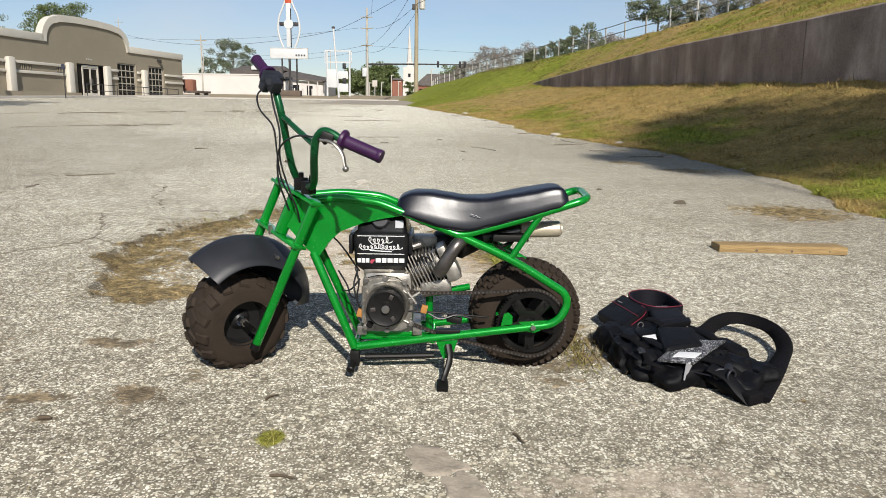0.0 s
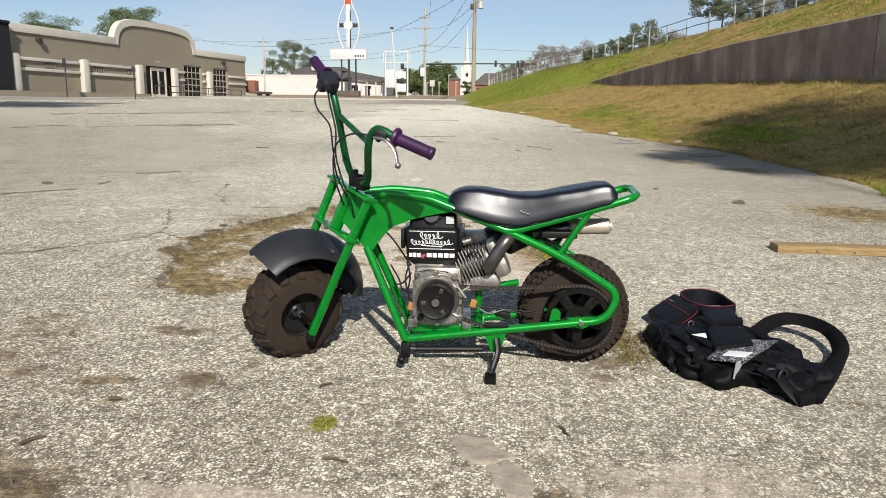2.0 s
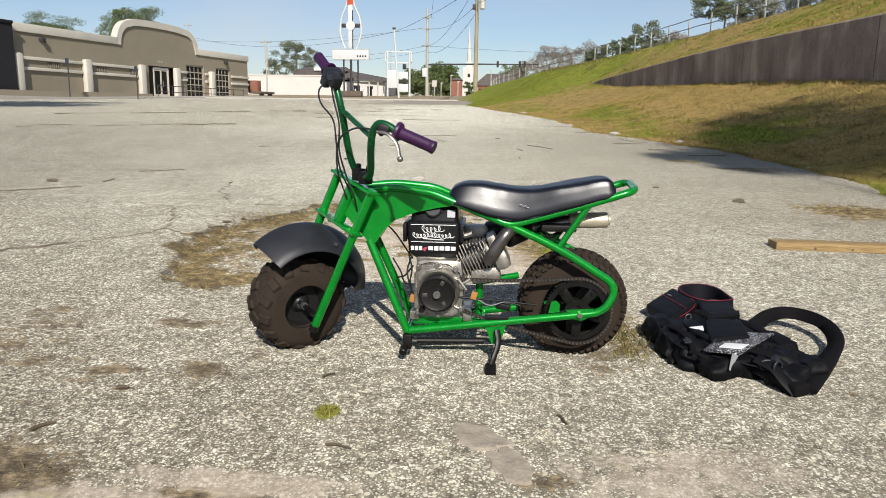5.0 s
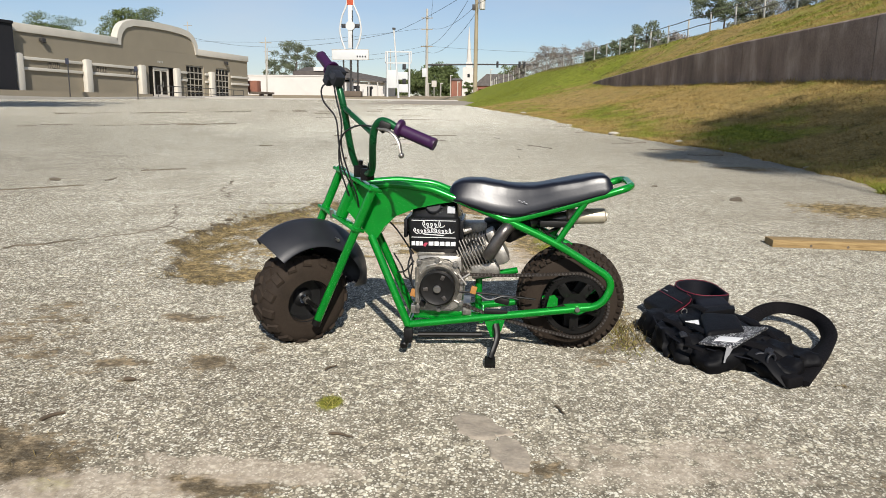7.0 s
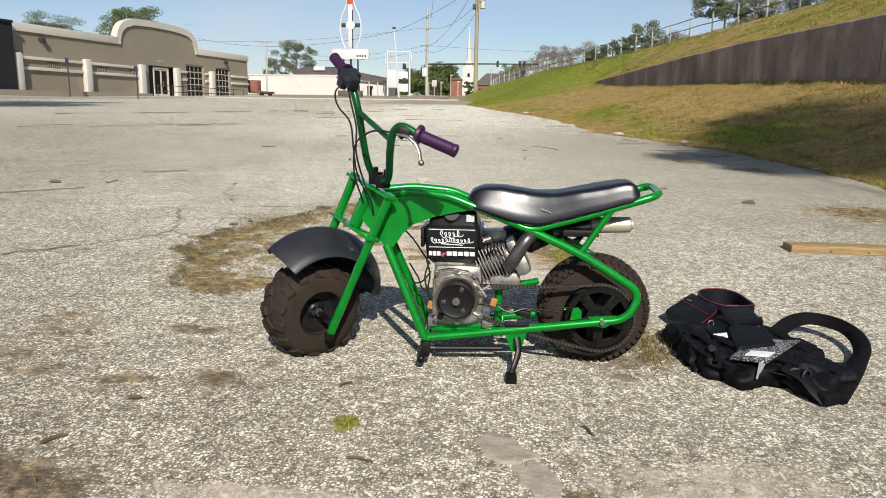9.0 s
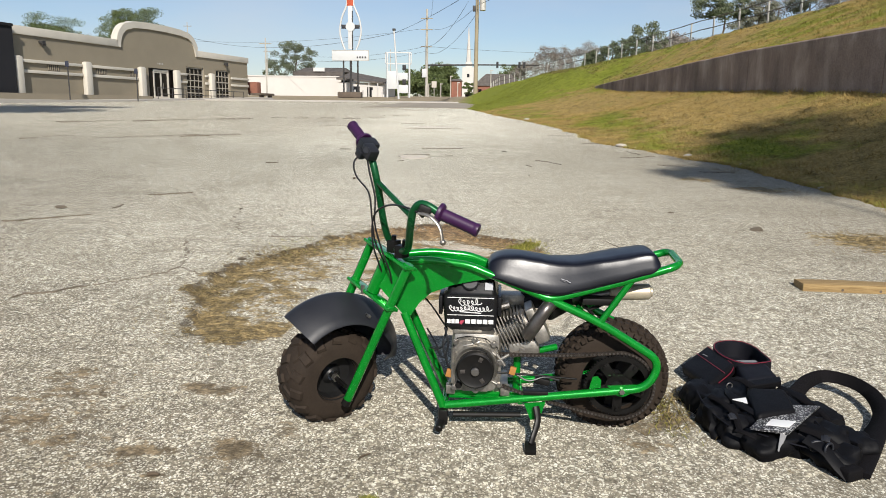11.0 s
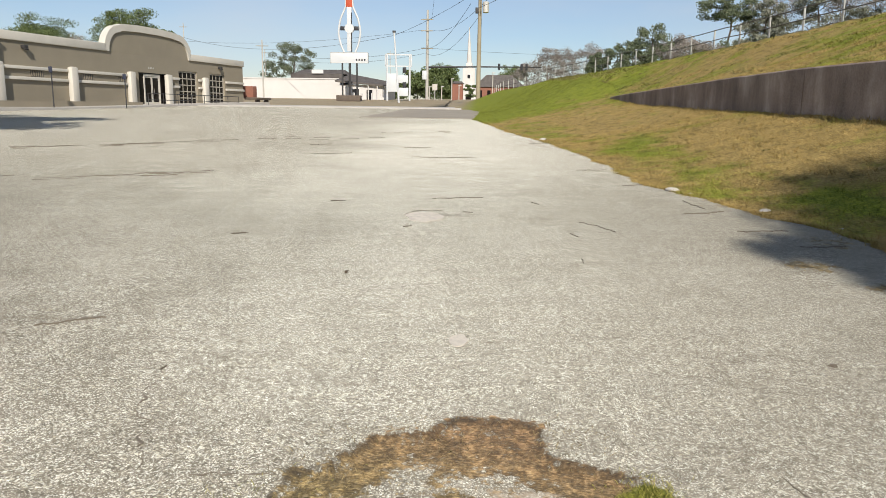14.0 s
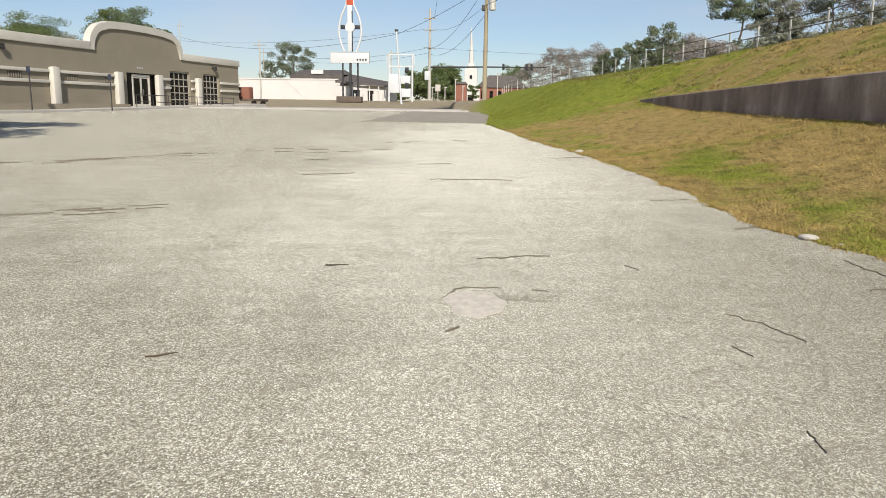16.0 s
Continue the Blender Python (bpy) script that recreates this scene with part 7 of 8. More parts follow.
    cable([(-0.188, 1.890, 0.742), (-0.235, 1.94, 0.752), (-0.300, 2.03, 0.745), (-0.352, 2.09, 0.705), (-0.360, 2.105, 0.620), (-0.345, 2.14, 0.540), (-0.33, 2.20, 0.46)])
    cable([(-0.20, 2.25, 0.300), (-0.165, 2.20, 0.262), (-0.150, 2.17, 0.235), (-0.125, 2.15, 0.230)])
    cable([(-0.19, 2.26, 0.230), (-0.150, 2.18, 0.255), (-0.120, 2.17, 0.292)])

    # ---- engine ----
    bm = bmesh.new()
    box(bm, (-0.030, 2.235, 0.222), (0.164, 0.170, 0.200), None, 0.035)
    box(bm, (-0.022, 2.235, 0.128), (0.196, 0.150, 0.026), None, 0.004)
    box(bm, (-0.060, 2.235, 0.316), (0.100, 0.120, 0.030), None, 0.008)
    eng = p("engine", bm, M_ALLOY, label="small single-cylinder engine with a black tank")
    # side cover
    bm = bmesh.new()
    cov = [(-0.106, 0.172), (-0.098, 0.146), (-0.075, 0.131), (0.012, 0.131), (0.038, 0.146), (0.050, 0.178), (0.052, 0.236), (0.036, 0.276), (0.000, 0.302), (-0.060, 0.308), (-0.094, 0.300), (-0.106, 0.278)]
    prism(bm, cov, 0.030, lambda u, v, w: V(u, 2.122 + w, v))
    bmesh.ops.bevel(bm, geom=list(bm.edges), offset=0.005, segments=2, affect="EDGES")
    p("side_cover", bm, M_ALLOY, eng)
    for a, b, r in (((0.035, 0.262), (0.062, 0.225), 0.006), ((0.04, 0.24), (0.075, 0.262), 0.005), ((-0.105, 0.16), (-0.105, 0.28), 0.005)):
        bm = bmesh.new()
        cyl(bm, (a[0], 2.118, a[1]), (b[0], 2.118, b[1]), r, seg=8)
        p("rib", bm, M_ALLOY, eng)
    for u, v in ((-0.096, 0.298), (0.026, 0.294), (0.045, 0.160), (-0.098, 0.145), (-0.102, 0.225), (0.048, 0.235), (-0.035, 0.305), (-0.03, 0.138)):
        bm = bmesh.new()
        cyl(bm, (u, 2.108, v), (u, 2.124, v), 0.0075, seg=6, bevel=0.001)
        cyl(bm, (u, 2.117, v), (u, 2.124, v), 0.0105, seg=12)
        p("cover_bolt", bm, M_STEEL, eng)
    for u in (-0.112, 0.066):
        bm = bmesh.new()
        box(bm, (u, 2.155, 0.128), (0.030, 0.030, 0.030), None, 0.003)
        cyl(bm, (u, 2.155, 0.142), (u, 2.155, 0.152), 0.009, seg=6)
        p("mount_lug", bm, M_ALLOY, eng)
    # clutch
    cc = V(-0.031, 2.082, 0.219)
    bm = bmesh.new()
    lathe(bm, cc, (0, 1, 0), [(0.001, -0.014), (0.012, -0.014), (0.012, -0.006), (0.042, -0.006), (0.054, -0.010), (0.059, -0.006), (0.059, 0.020), (0.052, 0.028), (0.001, 0.028)], 40)
    cl = p("clutch", bm, M_BLACKSTEEL, eng, "black drum clutch with a bright bolt")
    for i in range(3):
        t = radians(65 + 120 * i)
        bm = bmesh.new()
        box(bm, cc + V(math.cos(t) * 0.040, -0.0070, math.sin(t) * 0.040), (0.016, 0.003, 0.012), Matrix.Rotation(-t, 3, "Y"), 0.001)
        p("slot", bm, M_HEATED, cl)
    bm = bmesh.new()
    cyl(bm, cc + V(0, -0.022, 0), cc + V(0, -0.012, 0), 0.013, seg=16, bevel=0.002)
    p("bolt", bm, M_STEEL, cl)
    # boss round the clutch, webs, drain plug and split line
    bm = bmesh.new()
    lathe(bm, cc, (0, 1, 0), [(0.061, 0.030), (0.068, 0.026), (0.074, 0.040), (0.061, 0.042)], 40, True)
    p("boss", bm, M_ALLOY, eng)
    for u0, v0, u1, v1 in ((-0.092, 0.262, -0.100, 0.150), (-0.072, 0.284, -0.020, 0.300), (0.020, 0.268, 0.044, 0.252), (0.022, 0.170, 0.050, 0.158), (-0.080, 0.168, -0.098, 0.150)):
        bm = bmesh.new()
        tube(bm, [(u0, 2.122, v0), ((u0 + u1) / 2, 2.118, (v0 + v1) / 2), (u1, 2.122, v1)], 0.0045, 8)
        p("web", bm, M_ALLOY, eng)
    bm = bmesh.new()
    cyl(bm, (-0.084, 2.104, 0.156), (-0.084, 2.124, 0.158), 0.011, seg=6, bevel=0.001)
    p("drain_plug", bm, M_BLACKSTEEL, eng)
    bm = bmesh.new()
    prism(bm, [(0.5 * (u + 0.027) * 2.03 - 0.027, 0.5 * (v - 0.22) * 2.03 + 0.22) for u, v in cov], 0.003, lambda u, v, w: V(u, 2.1500 + w, v))
    p("gasket", bm, M_BLACKSTEEL, eng)
    for pts in ([(-0.135, 2.17, 0.330), (-0.122, 2.15, 0.285), (-0.128, 2.15, 0.235), (-0.112, 2.15, 0.180)], [(-0.128, 2.19, 0.320), (-0.140, 2.17, 0.270), (-0.122, 2.16, 0.200)], [(0.060, 2.17, 0.350), (0.088, 2.15, 0.372), (0.112, 2.16, 0.352)], [(0.10, 2.135, 0.19), (0.14, 2.13, 0.172), (0.19, 2.14, 0.182), (0.24, 2.15, 0.170)]):
        bm = bmesh.new()
        tube(bm, curve_points(pts, 5), 0.0032, 6)
        p("hose", bm, M_CABLE, eng)
    # tank
    bm = bmesh.new()
    sec = [(0.318, -0.116, 0.020, 2.178), (0.336, -0.136, 0.034, 2.166), (0.420, -0.142, 0.038, 2.162), (0.440, -0.142, 0.036, 2.164), (0.448, -0.130, 0.030, 2.172), (0.485, -0.124, 0.024, 2.184), (0.500, -0.112, 0.014, 2.200)]
    loops = []
    for z, x0, x1, y0 in sec:
        r = 0.016
        ring = []
        for cx, cy, a0 in ((x1 - r, y0 + r, -90), (x1 - r, 2.40 - r, 0), (x0 + r, 2.40 - r, 90), (x0 + r, y0 + r, 180)):
            for k in range(4):
                t = radians(a0 + 30 * k)
                ring.append(bm.verts.new((cx + r * math.cos(t), cy + r * math.sin(t), z)))
        loops.append(ring)
    for a, b in zip(loops, loops[1:]):
        for i in range(16):
            bm.faces.new((a[i], a[(i + 1) % 16], b[(i + 1) % 16], b[i]))
    bm.faces.new(loops[0][::-1])
    bm.faces.new(loops[-1])
    tank = p("tank", bm, M_COVER, eng, "black engine tank with white decals", sharp=30)
    for x0 in (-0.152, 0.040):
        bm = bmesh.new()
        span(bm, (x0 - 0.004, 2.175, 0.372), (x0 + 0.008, 2.36, 0.434), 0.003)
        p("side_lug", bm, M_COVER, tank)
    bm = bmesh.new()
    cyl(bm, (-0.055, 2.20, 0.470), (-0.055, 2.172, 0.486), 0.029, 0.027, seg=20, bevel=0.003)
    for i in range(8):
        t = 2 * math.pi * i / 8
        box(bm, (-0.055 + 0.028 * math.cos(t), 2.184, 0.479 + 0.026 * math.sin(t)), (0.006, 0.020, 0.006))
    p("cap", bm, M_PLASTIC, tank)
    bm = bmesh.new()
    box(bm, (0.006, 2.1735, 0.470), (0.026, 0.002, 0.024), Matrix.Rotation(-0.28, 3, "X"))
    p("sticker", bm, M_STICKER, tank)
    # decals stand as plain strokes
    yd = 2.1605
    for z, w, h, turn in ((0.434, 0.150, 0.0022, 0.0), (0.376, 0.150, 0.0022, 0.0), (0.3855, 0.070, 0.0030, 0.05)):
        bm = bmesh.new()
        box(bm, (-0.052, yd, z), (w, 0.001, h), Matrix.Rotation(turn, 3, "Y"))
        p("decal_line", bm, M_DECAL, tank)

    def script(z, x0, x1, h, n, tall):
        """Looping pen strokes that stand for a hand-lettered name."""
        bm = bmesh.new()
        pts = []
        for i in range(n * 14 + 1):
            t = i / (n * 14)
            a = 2 * math.pi * n * t
            amp = h * (0.46 + 0.20 * math.sin(7.3 * t * n + 1.0)) * (tall if int(t * n) in (0, n // 2, n - 1) else 1.0)
            zz = z + amp * math.sin(a)
            pts.append(V(x0 + (x1 - x0) * t + 0.52 * (x1 - x0) / n * math.cos(a + 0.5) + 0.25 * (zz - z), yd, zz))
        tube(bm, pts, 0.0015, 5)
        p("decal_stroke", bm, M_DECAL, tank)

    def blocks(z, x0, x1, h, n):
        """Heavy plain blocks that stand for a printed word."""
        w = (x1 - x0) / n
        for i in range(n):
            bm = bmesh.new()
            box(bm, (x0 + w * (i + 0.5), yd, z), (w * (0.86 - 0.08 * (i % 2)), 0.001, h * (0.92 + 0.08 * (i % 2))), None, 0.0004)
            p("decal_bar", bm, M_DECAL, tank)

    script(0.4185, -0.090, -0.022, 0.0150, 5, 1.5)
    script(0.3975, -0.120, 0.012, 0.0130, 11, 1.35)
    blocks(0.3545, -0.128, -0.088, 0.0150, 3)
    blocks(0.3550, -0.070, 0.024, 0.0150, 5)
    bm = bmesh.new()
    box(bm, (-0.078, 2.1655, 0.355), (0.010, 0.001, 0.024), Matrix.Rotation(0.6, 3, "Y"))
    p("decal_mark", bm, M_PINK, tank)
    # finned cylinder
    ca = V(0.90, 0.0, 0.43).normalized()
    cn = V(-0.43, 0.0, 0.90).normalized()
    m = Matrix((ca, V(0, 1, 0), cn)).transposed()
    c0 = V(0.030, 2.235, 0.292)
    bm = bmesh.new()
    cyl(bm, c0, c0 + ca * 0.120, 0.042, seg=20)
    p("barrel", bm, M_ALLOY, eng)
    for i in range(10):
        bm = bmesh.new()
        k = i / 9
        box(bm, c0 + ca * (0.012 + 0.011 * i) + cn * (0.012 - 0.018 * k), (0.0042, 0.120, 0.120 - 0.02 * k), m, 0.001)
        p("fin", bm, M_ALLOY, eng)
    bm = bmesh.new()
    box(bm, c0 + ca * 0.140, (0.030, 0.112, 0.098), m, 0.008)
    p("cylinder_head", bm, M_ALLOY, eng)
    bm = bmesh.new()
    box(bm, V(0.176, 2.205, 0.322), (0.050, 0.105, 0.070), m, 0.018)
    p("valve_cover", bm, M_ALLOY, eng)
    bm = bmesh.new()
    box(bm, c0 + ca * 0.105 + V(0, -0.03, -0.075), (0.10, 0.060, 0.050), Matrix.Rotation(-0.2, 3, "Y"), 0.010)
    cyl(bm, (0.118, 2.16, 0.262), (0.118, 2.148, 0.262), 0.010, seg=12)
    p("lower_casting", bm, M_ALLOY, eng)
    # intake, plug and carburettor on the far side
    bm = bmesh.new()
    box(bm, (0.085, 2.345, 0.375), (0.090, 0.070, 0.070), None, 0.012)
    p("carburettor", bm, M_ALLOY, eng)
    bm = bmesh.new()
    cyl(bm, (0.045, 2.24, 0.385), (0.075, 2.24, 0.395), 0.012, seg=10)
    p("spark_plug", bm, M_STEEL, eng)
    bm = bmesh.new()
    cyl(bm, (0.120, 2.345, 0.385), (0.185, 2.350, 0.395), 0.036, seg=18, bevel=0.006)
    p("air_filter", bm, M_PLASTIC, eng)
    # exhaust
    bm = bmesh.new()
    tube(bm, curve_points([(0.132, 2.150, 0.318), (0.146, 2.138, 0.342), (0.170, 2.134, 0.384), (0.192, 2.142, 0.414), (0.214, 2.175, 0.425), (0.240, 2.215, 0.418), (0.300, 2.240, 0.424), (0.400, 2.240, 0.445)], 6), 0.0215, 16)
    ex = p("exhaust_pipe", bm, M_HEATED, eng, "dark heat-stained exhaust pipe")
    bm = bmesh.new()
    cyl(bm, (0.190, 2.190, 0.398), (0.262, 2.235, 0.418), 0.042, 0.036, seg=20, bevel=0.004)
    p("heat_shield", bm, M_BLACKSTEEL, ex)
    bm = bmesh.new()
    cyl(bm, (0.398, 2.240, 0.447), (0.530, 2.240, 0.452), 0.0262, seg=26, bevel=0.004)
    cyl(bm, (0.528, 2.240, 0.452), (0.536, 2.240, 0.4522), 0.0170, seg=16)
    p("muffler", bm, M_MUFFLER, ex, "brushed steel muffler")
    for a, b in (((0.300, 0.425), (0.345, 0.380)), ((0.330, 0.395), (0.372, 0.415)), ((0.360, 0.372), (0.398, 0.352))):
        bm = bmesh.new()
        tube(bm, [(a[0], 2.20, a[1]), (b[0], 2.20, b[1])], 0.011, 8, flat=0.5)
        p("hanger", bm, M_BLACKSTEEL)
    bm = bmesh.new()
    span(bm, (0.305, 2.17, 0.418), (0.42, 2.28, 0.440), 0.004)
    p("seat_pan_bracket", bm, M_BLACKSTEEL)
    # tags at the engine's corners
    for u, v in ((-0.116, 0.190), (0.088, 0.205)):
        bm = bmesh.new()
        box(bm, (u, 2.128, v), (0.020, 0.012, 0.026), Matrix.Rotation(0.25, 3, "Y"), 0.002)
        p("warning_tag", bm, M_ORANGE, eng)
    # brake rod under the chain
    bm = bmesh.new()
    tube(bm, [(0.02, 2.115, 0.203), (0.13, 2.14, 0.190), (0.30, 2.18, 0.165)], 0.0035, 8)
    box(bm, (0.185, 2.150, 0.165), (0.050, 0.020, 0.022), Matrix.Rotation(0.2, 3, "Y"), 0.005)
    box(bm, (0.165, 2.145, 0.128), (0.080, 0.026, 0.014), None, 0.003)
    p("brake_rod", bm, M_BLACKSTEEL)

    # chain
    top_a, top_b = V(-0.01, 2.128, 0.2615), V(0.430, 2.172, 0.2625)
    path = [top_a.lerp(top_b, i / 40) - V(0, 0, 0.008 * math.sin(math.pi * i / 40)) for i in range(41)]
    for i in range(1, 36):
        t = radians(90 - 190 * i / 35)
        path.append(V(0.436 + 0.1125 * math.cos(t), 2.172, 0.150 + 0.1125 * math.sin(t)))
    end = path[-1]
    low_b = V(-0.02, 2.130, 0.178)
    path += [end.lerp(low_b, i / 40) - V(0, 0, 0.010 * math.sin(math.pi * i / 40)) for i in range(1, 41)]
    run, pts, want = 0.0, [path[0]], 0.0125
    for a, b in zip(path, path[1:]):
        seg = (b - a).length
        while run + seg >= want:
            a = a.lerp(b, (want - run) / seg)
            pts.append(a.copy())
            seg = (b - a).length
            run = 0.0
        run += seg
    bm, rm = bmesh.new(), bmesh.new()
    for i, (a, b) in enumerate(zip(pts, pts[1:])):
        d = (b - a).normalized()
        sd = V(0, 1, 0)
        m = Matrix((d, sd, d.cross(sd))).transposed()
        wdt = 0.0065 if i % 2 else 0.0095
        for s in (-1, 1):
            box(bm, (a + b) / 2 + sd * s * wdt / 2, (0.0165, 0.0016, 0.0100), m)
        cyl(rm, a - sd * 0.0075, a + sd * 0.005, 0.0034, seg=6)
    chain = p("chain", bm, M_CHAIN, None, "oily drive chain")
    p("pin", rm, M_HEATED, chain, "worn bright chain pins")


build_bike()

# ---- the bag beside the bike ----
def cloth(bm, c, s, turn=0.0, seed=0.0, rough=0.012, round_=0.55, sub=4, tilt=0.0):
    """A soft, creased lump about c of size s."""
    t = bmesh.new()
    bmesh.ops.create_cube(t, size=2.0)
    bmesh.ops.subdivide_edges(t, edges=list(t.edges), cuts=2 * sub, use_grid_fill=True)
    m = Matrix.Rotation(turn, 3, "Z") @ Matrix.Rotation(tilt, 3, "Y")
    for v in t.verts:
        p = v.co.copy()
        q = p.lerp(p.normalized() * 1.12, round_)
        q = V(q.x * s[0] / 2, q.y * s[1] / 2, q.z * s[2] / 2)
        n = noise.noise(q * 16 + V(seed, 0, 0)) + 0.7 * noise.noise(q * 40 + V(0, seed, 0)) - 1.5 * abs(noise.noise(V(q.x * 14 + seed, q.y * 24, q.z * 14))) + 0.4
        v.co = m @ (q + p.normalized() * n * rough) + Vector(c)
    me = bpy.data.meshes.new("tmp")
    t.to_mesh(me)
    t.free()
    bm.from_mesh(me)
    bpy.data.meshes.remove(me)


def slab(bm, corners, thick, bevel=0.008):
    """A padded slab under four top corners."""
    a = [Vector(c) for c in corners]
    n = (a[1] - a[0]).cross(a[3] - a[0]).normalized()
    if n.z < 0:
        n = -n
    hi = [bm.verts.new(p) for p in a]
    lo = [bm.verts.new(p - n * thick) for p in a]
    fs = [bm.faces.new(hi), bm.faces.new(lo[::-1])]
    for i in range(4):
        fs.append(bm.faces.new((hi[i], lo[i], lo[(i + 1) % 4], hi[(i + 1) % 4])))
    es = list({e for f in fs for e in f.edges})
    bmesh.ops.bevel(bm, geom=es, offset=bevel, segments=3, affect="EDGES", profile=0.6)


def build_bag():
    bag = thing("gear_bag", (0.93, 2.35, lot_z(0.93, 2.35)), "open black nylon gear bag with red piping lying on the asphalt", "bag")

    def p(name, bm, mat, parent=None, label=""):
        return part(name, bm, mat, parent or bag, label, world=True, sharp=70)

    bm = bmesh.new()
    cloth(bm, (0.945, 2.38, 0.000), (0.30, 0.46, 0.10), 0.25, 3.0, 0.016)
    body = p("body", bm, M_FABRIC)
    for c, s, turn, seed in (((0.815, 2.40, 0.006), (0.13, 0.26, 0.105), 0.35, 7.0), ((0.815, 2.275, 0.004), (0.14, 0.16, 0.095), 0.2, 11.0), ((0.845, 2.195, -0.002), (0.12, 0.14, 0.080), -0.3, 13.0), ((0.925, 2.125, -0.006), (0.18, 0.12, 0.070), 0.15, 15.0), ((1.045, 2.200, 0.000), (0.16, 0.24, 0.085), 0.55, 19.0), ((1.075, 2.085, -0.010), (0.13, 0.16, 0.062), 0.5, 23.0), ((1.125, 2.330, 0.000), (0.12, 0.24, 0.085), 0.30, 29.0), ((1.165, 2.185, -0.010), (0.10, 0.20, 0.062), 0.45, 31.0)):
        bm = bmesh.new()
        cloth(bm, c, s, turn, seed, 0.019, 0.58)
        p("pocket", bm, M_FABRIC, body)
    bm = bmesh.new()
    slab(bm, ((0.915, 2.375, 0.088), (1.055, 2.395, 0.080), (1.030, 2.225, 0.070), (0.880, 2.160, 0.074)), 0.09, 0.020)
    p("padded_block", bm, M_FABRIC, body)
    # open lid and tray
    bm = bmesh.new()
    slab(bm, ((0.772, 2.715, 0.040), (0.912, 2.850, 0.084), (0.948, 2.615, 0.088), (0.818, 2.475, 0.052)), 0.045, 0.016)
    lid = p("lid", bm, M_FABRIC)
    bm = bmesh.new()
    tube(bm, [V(0.852, 2.790, 0.066), V(0.892, 2.545, 0.073)], 0.0016, 6)
    tube(bm, curve_points([(0.912, 2.845, 0.078), (0.945, 2.63, 0.080), (0.93, 2.585, 0.066), (0.86, 2.510, 0.045)], 5), 0.0017, 6)
    p("piping", bm, M_PIPING, lid, "red piping")
    bm = bmesh.new()
    box(bm, (0.872, 2.735, 0.077), (0.004, 0.026, 0.002), Matrix.Rotation(0.4, 3, "Z"))
    p("zip_tag", bm, M_GREYSTRAP, lid)
    rim = [V(0.938, 2.858, 0.086), V(1.074, 2.915, 0.082), V(1.118, 2.740, 0.076), V(1.105, 2.680, 0.076), V(0.958, 2.640, 0.086)]
    rim = curve_points(rim, 4, closed=True)
    bm = bmesh.new()
    n = len(rim)
    cen = sum(rim, V(0, 0, 0)) / n
    hi = [bm.verts.new(q) for q in rim]
    hi2 = [bm.verts.new(q.lerp(cen, 0.13)) for q in rim]
    lo = [bm.verts.new(q - V(0, 0, 0.085)) for q in rim]
    lo2 = [bm.verts.new(q.lerp(cen, 0.16) - V(0, 0, 0.065)) for q in rim]
    for i in range(n):
        j = (i + 1) % n
        bm.faces.new((hi[i], hi[j], hi2[j], hi2[i]))
        bm.faces.new((lo[j], lo[i], hi[i], hi[j])[::-1])
        bm.faces.new((hi2[i], hi2[j], lo2[j], lo2[i]))
    bm.faces.new(lo2)
    bm.faces.new(lo[::-1])
    tray = p("tray", bm, M_LINING, None, "open padded compartment with navy lining")
    bm = bmesh.new()
    tube(bm, [q.lerp(cen, 0.03) + V(0, 0, 0.001) for q in rim], 0.0017, 6, closed=True)
    p("piping", bm, M_PIPING, tray, "red piping")
    bm = bmesh.new()
    slab(bm, ((0.975, 2.735, 0.060), (1.075, 2.755, 0.058), (1.080, 2.700, 0.062), (0.985, 2.680, 0.064)), 0.012, 0.004)
    p("divider", bm, M_GREYSTRAP, tray)
    bm = bmesh.new()
    slab(bm, ((0.958, 2.640, 0.078), (1.096, 2.684, 0.074), (1.078, 2.520, 0.082), (0.940, 2.455, 0.084)), 0.075, 0.024)
    p("case", bm, M_LINING, body, "navy-black padded case")
    bm = bmesh.new()
    slab(bm, ((0.936, 2.450, 0.080), (1.080, 2.516, 0.080), (1.070, 2.470, 0.076), (0.925, 2.400, 0.078)), 0.02, 0.003)
    p("flap", bm, M_FABRIC, body)
    # speckled panel with its white label
    cs = (V(0.838, 2.105, 0.054), V(0.970, 2.275, 0.066), V(1.130, 2.290, 0.062), V(0.945, 2.075, 0.054))
    bm = bmesh.new()
    slab(bm, cs, 0.008, 0.002)
    panel = p("cover_panel", bm, M_SPECKLE, None, "black and white speckled panel")

    def on(u, v):
        return cs[0].lerp(cs[3], u).lerp(cs[1].lerp(cs[2], u), v) + V(0, 0, 0.002)

    bm = bmesh.new()
    slab(bm, (on(0.30, 0.16), on(0.30, 0.38), on(0.88, 0.38), on(0.88, 0.16)), 0.0022, 0.0006)
    p("label", bm, M_DECAL, panel, "white blank label")
    # straps
    def strap(name, pts, w, nr, thick, mat, parent=None, label=""):
        q = curve_points(pts, 5)
        k = len(q)
        ws = [np.interp(i / (k - 1), np.linspace(0, 1, len(w)), w) for i in range(k)]
        ns = [V(*[np.interp(i / (k - 1), np.linspace(0, 1, len(nr)), [v[c] for v in nr]) for c in range(3)]) for i in range(k)]
        bm = bmesh.new()
        ribbon(bm, q, ws, ns, thick)
        return p(name, bm, mat, parent, label)

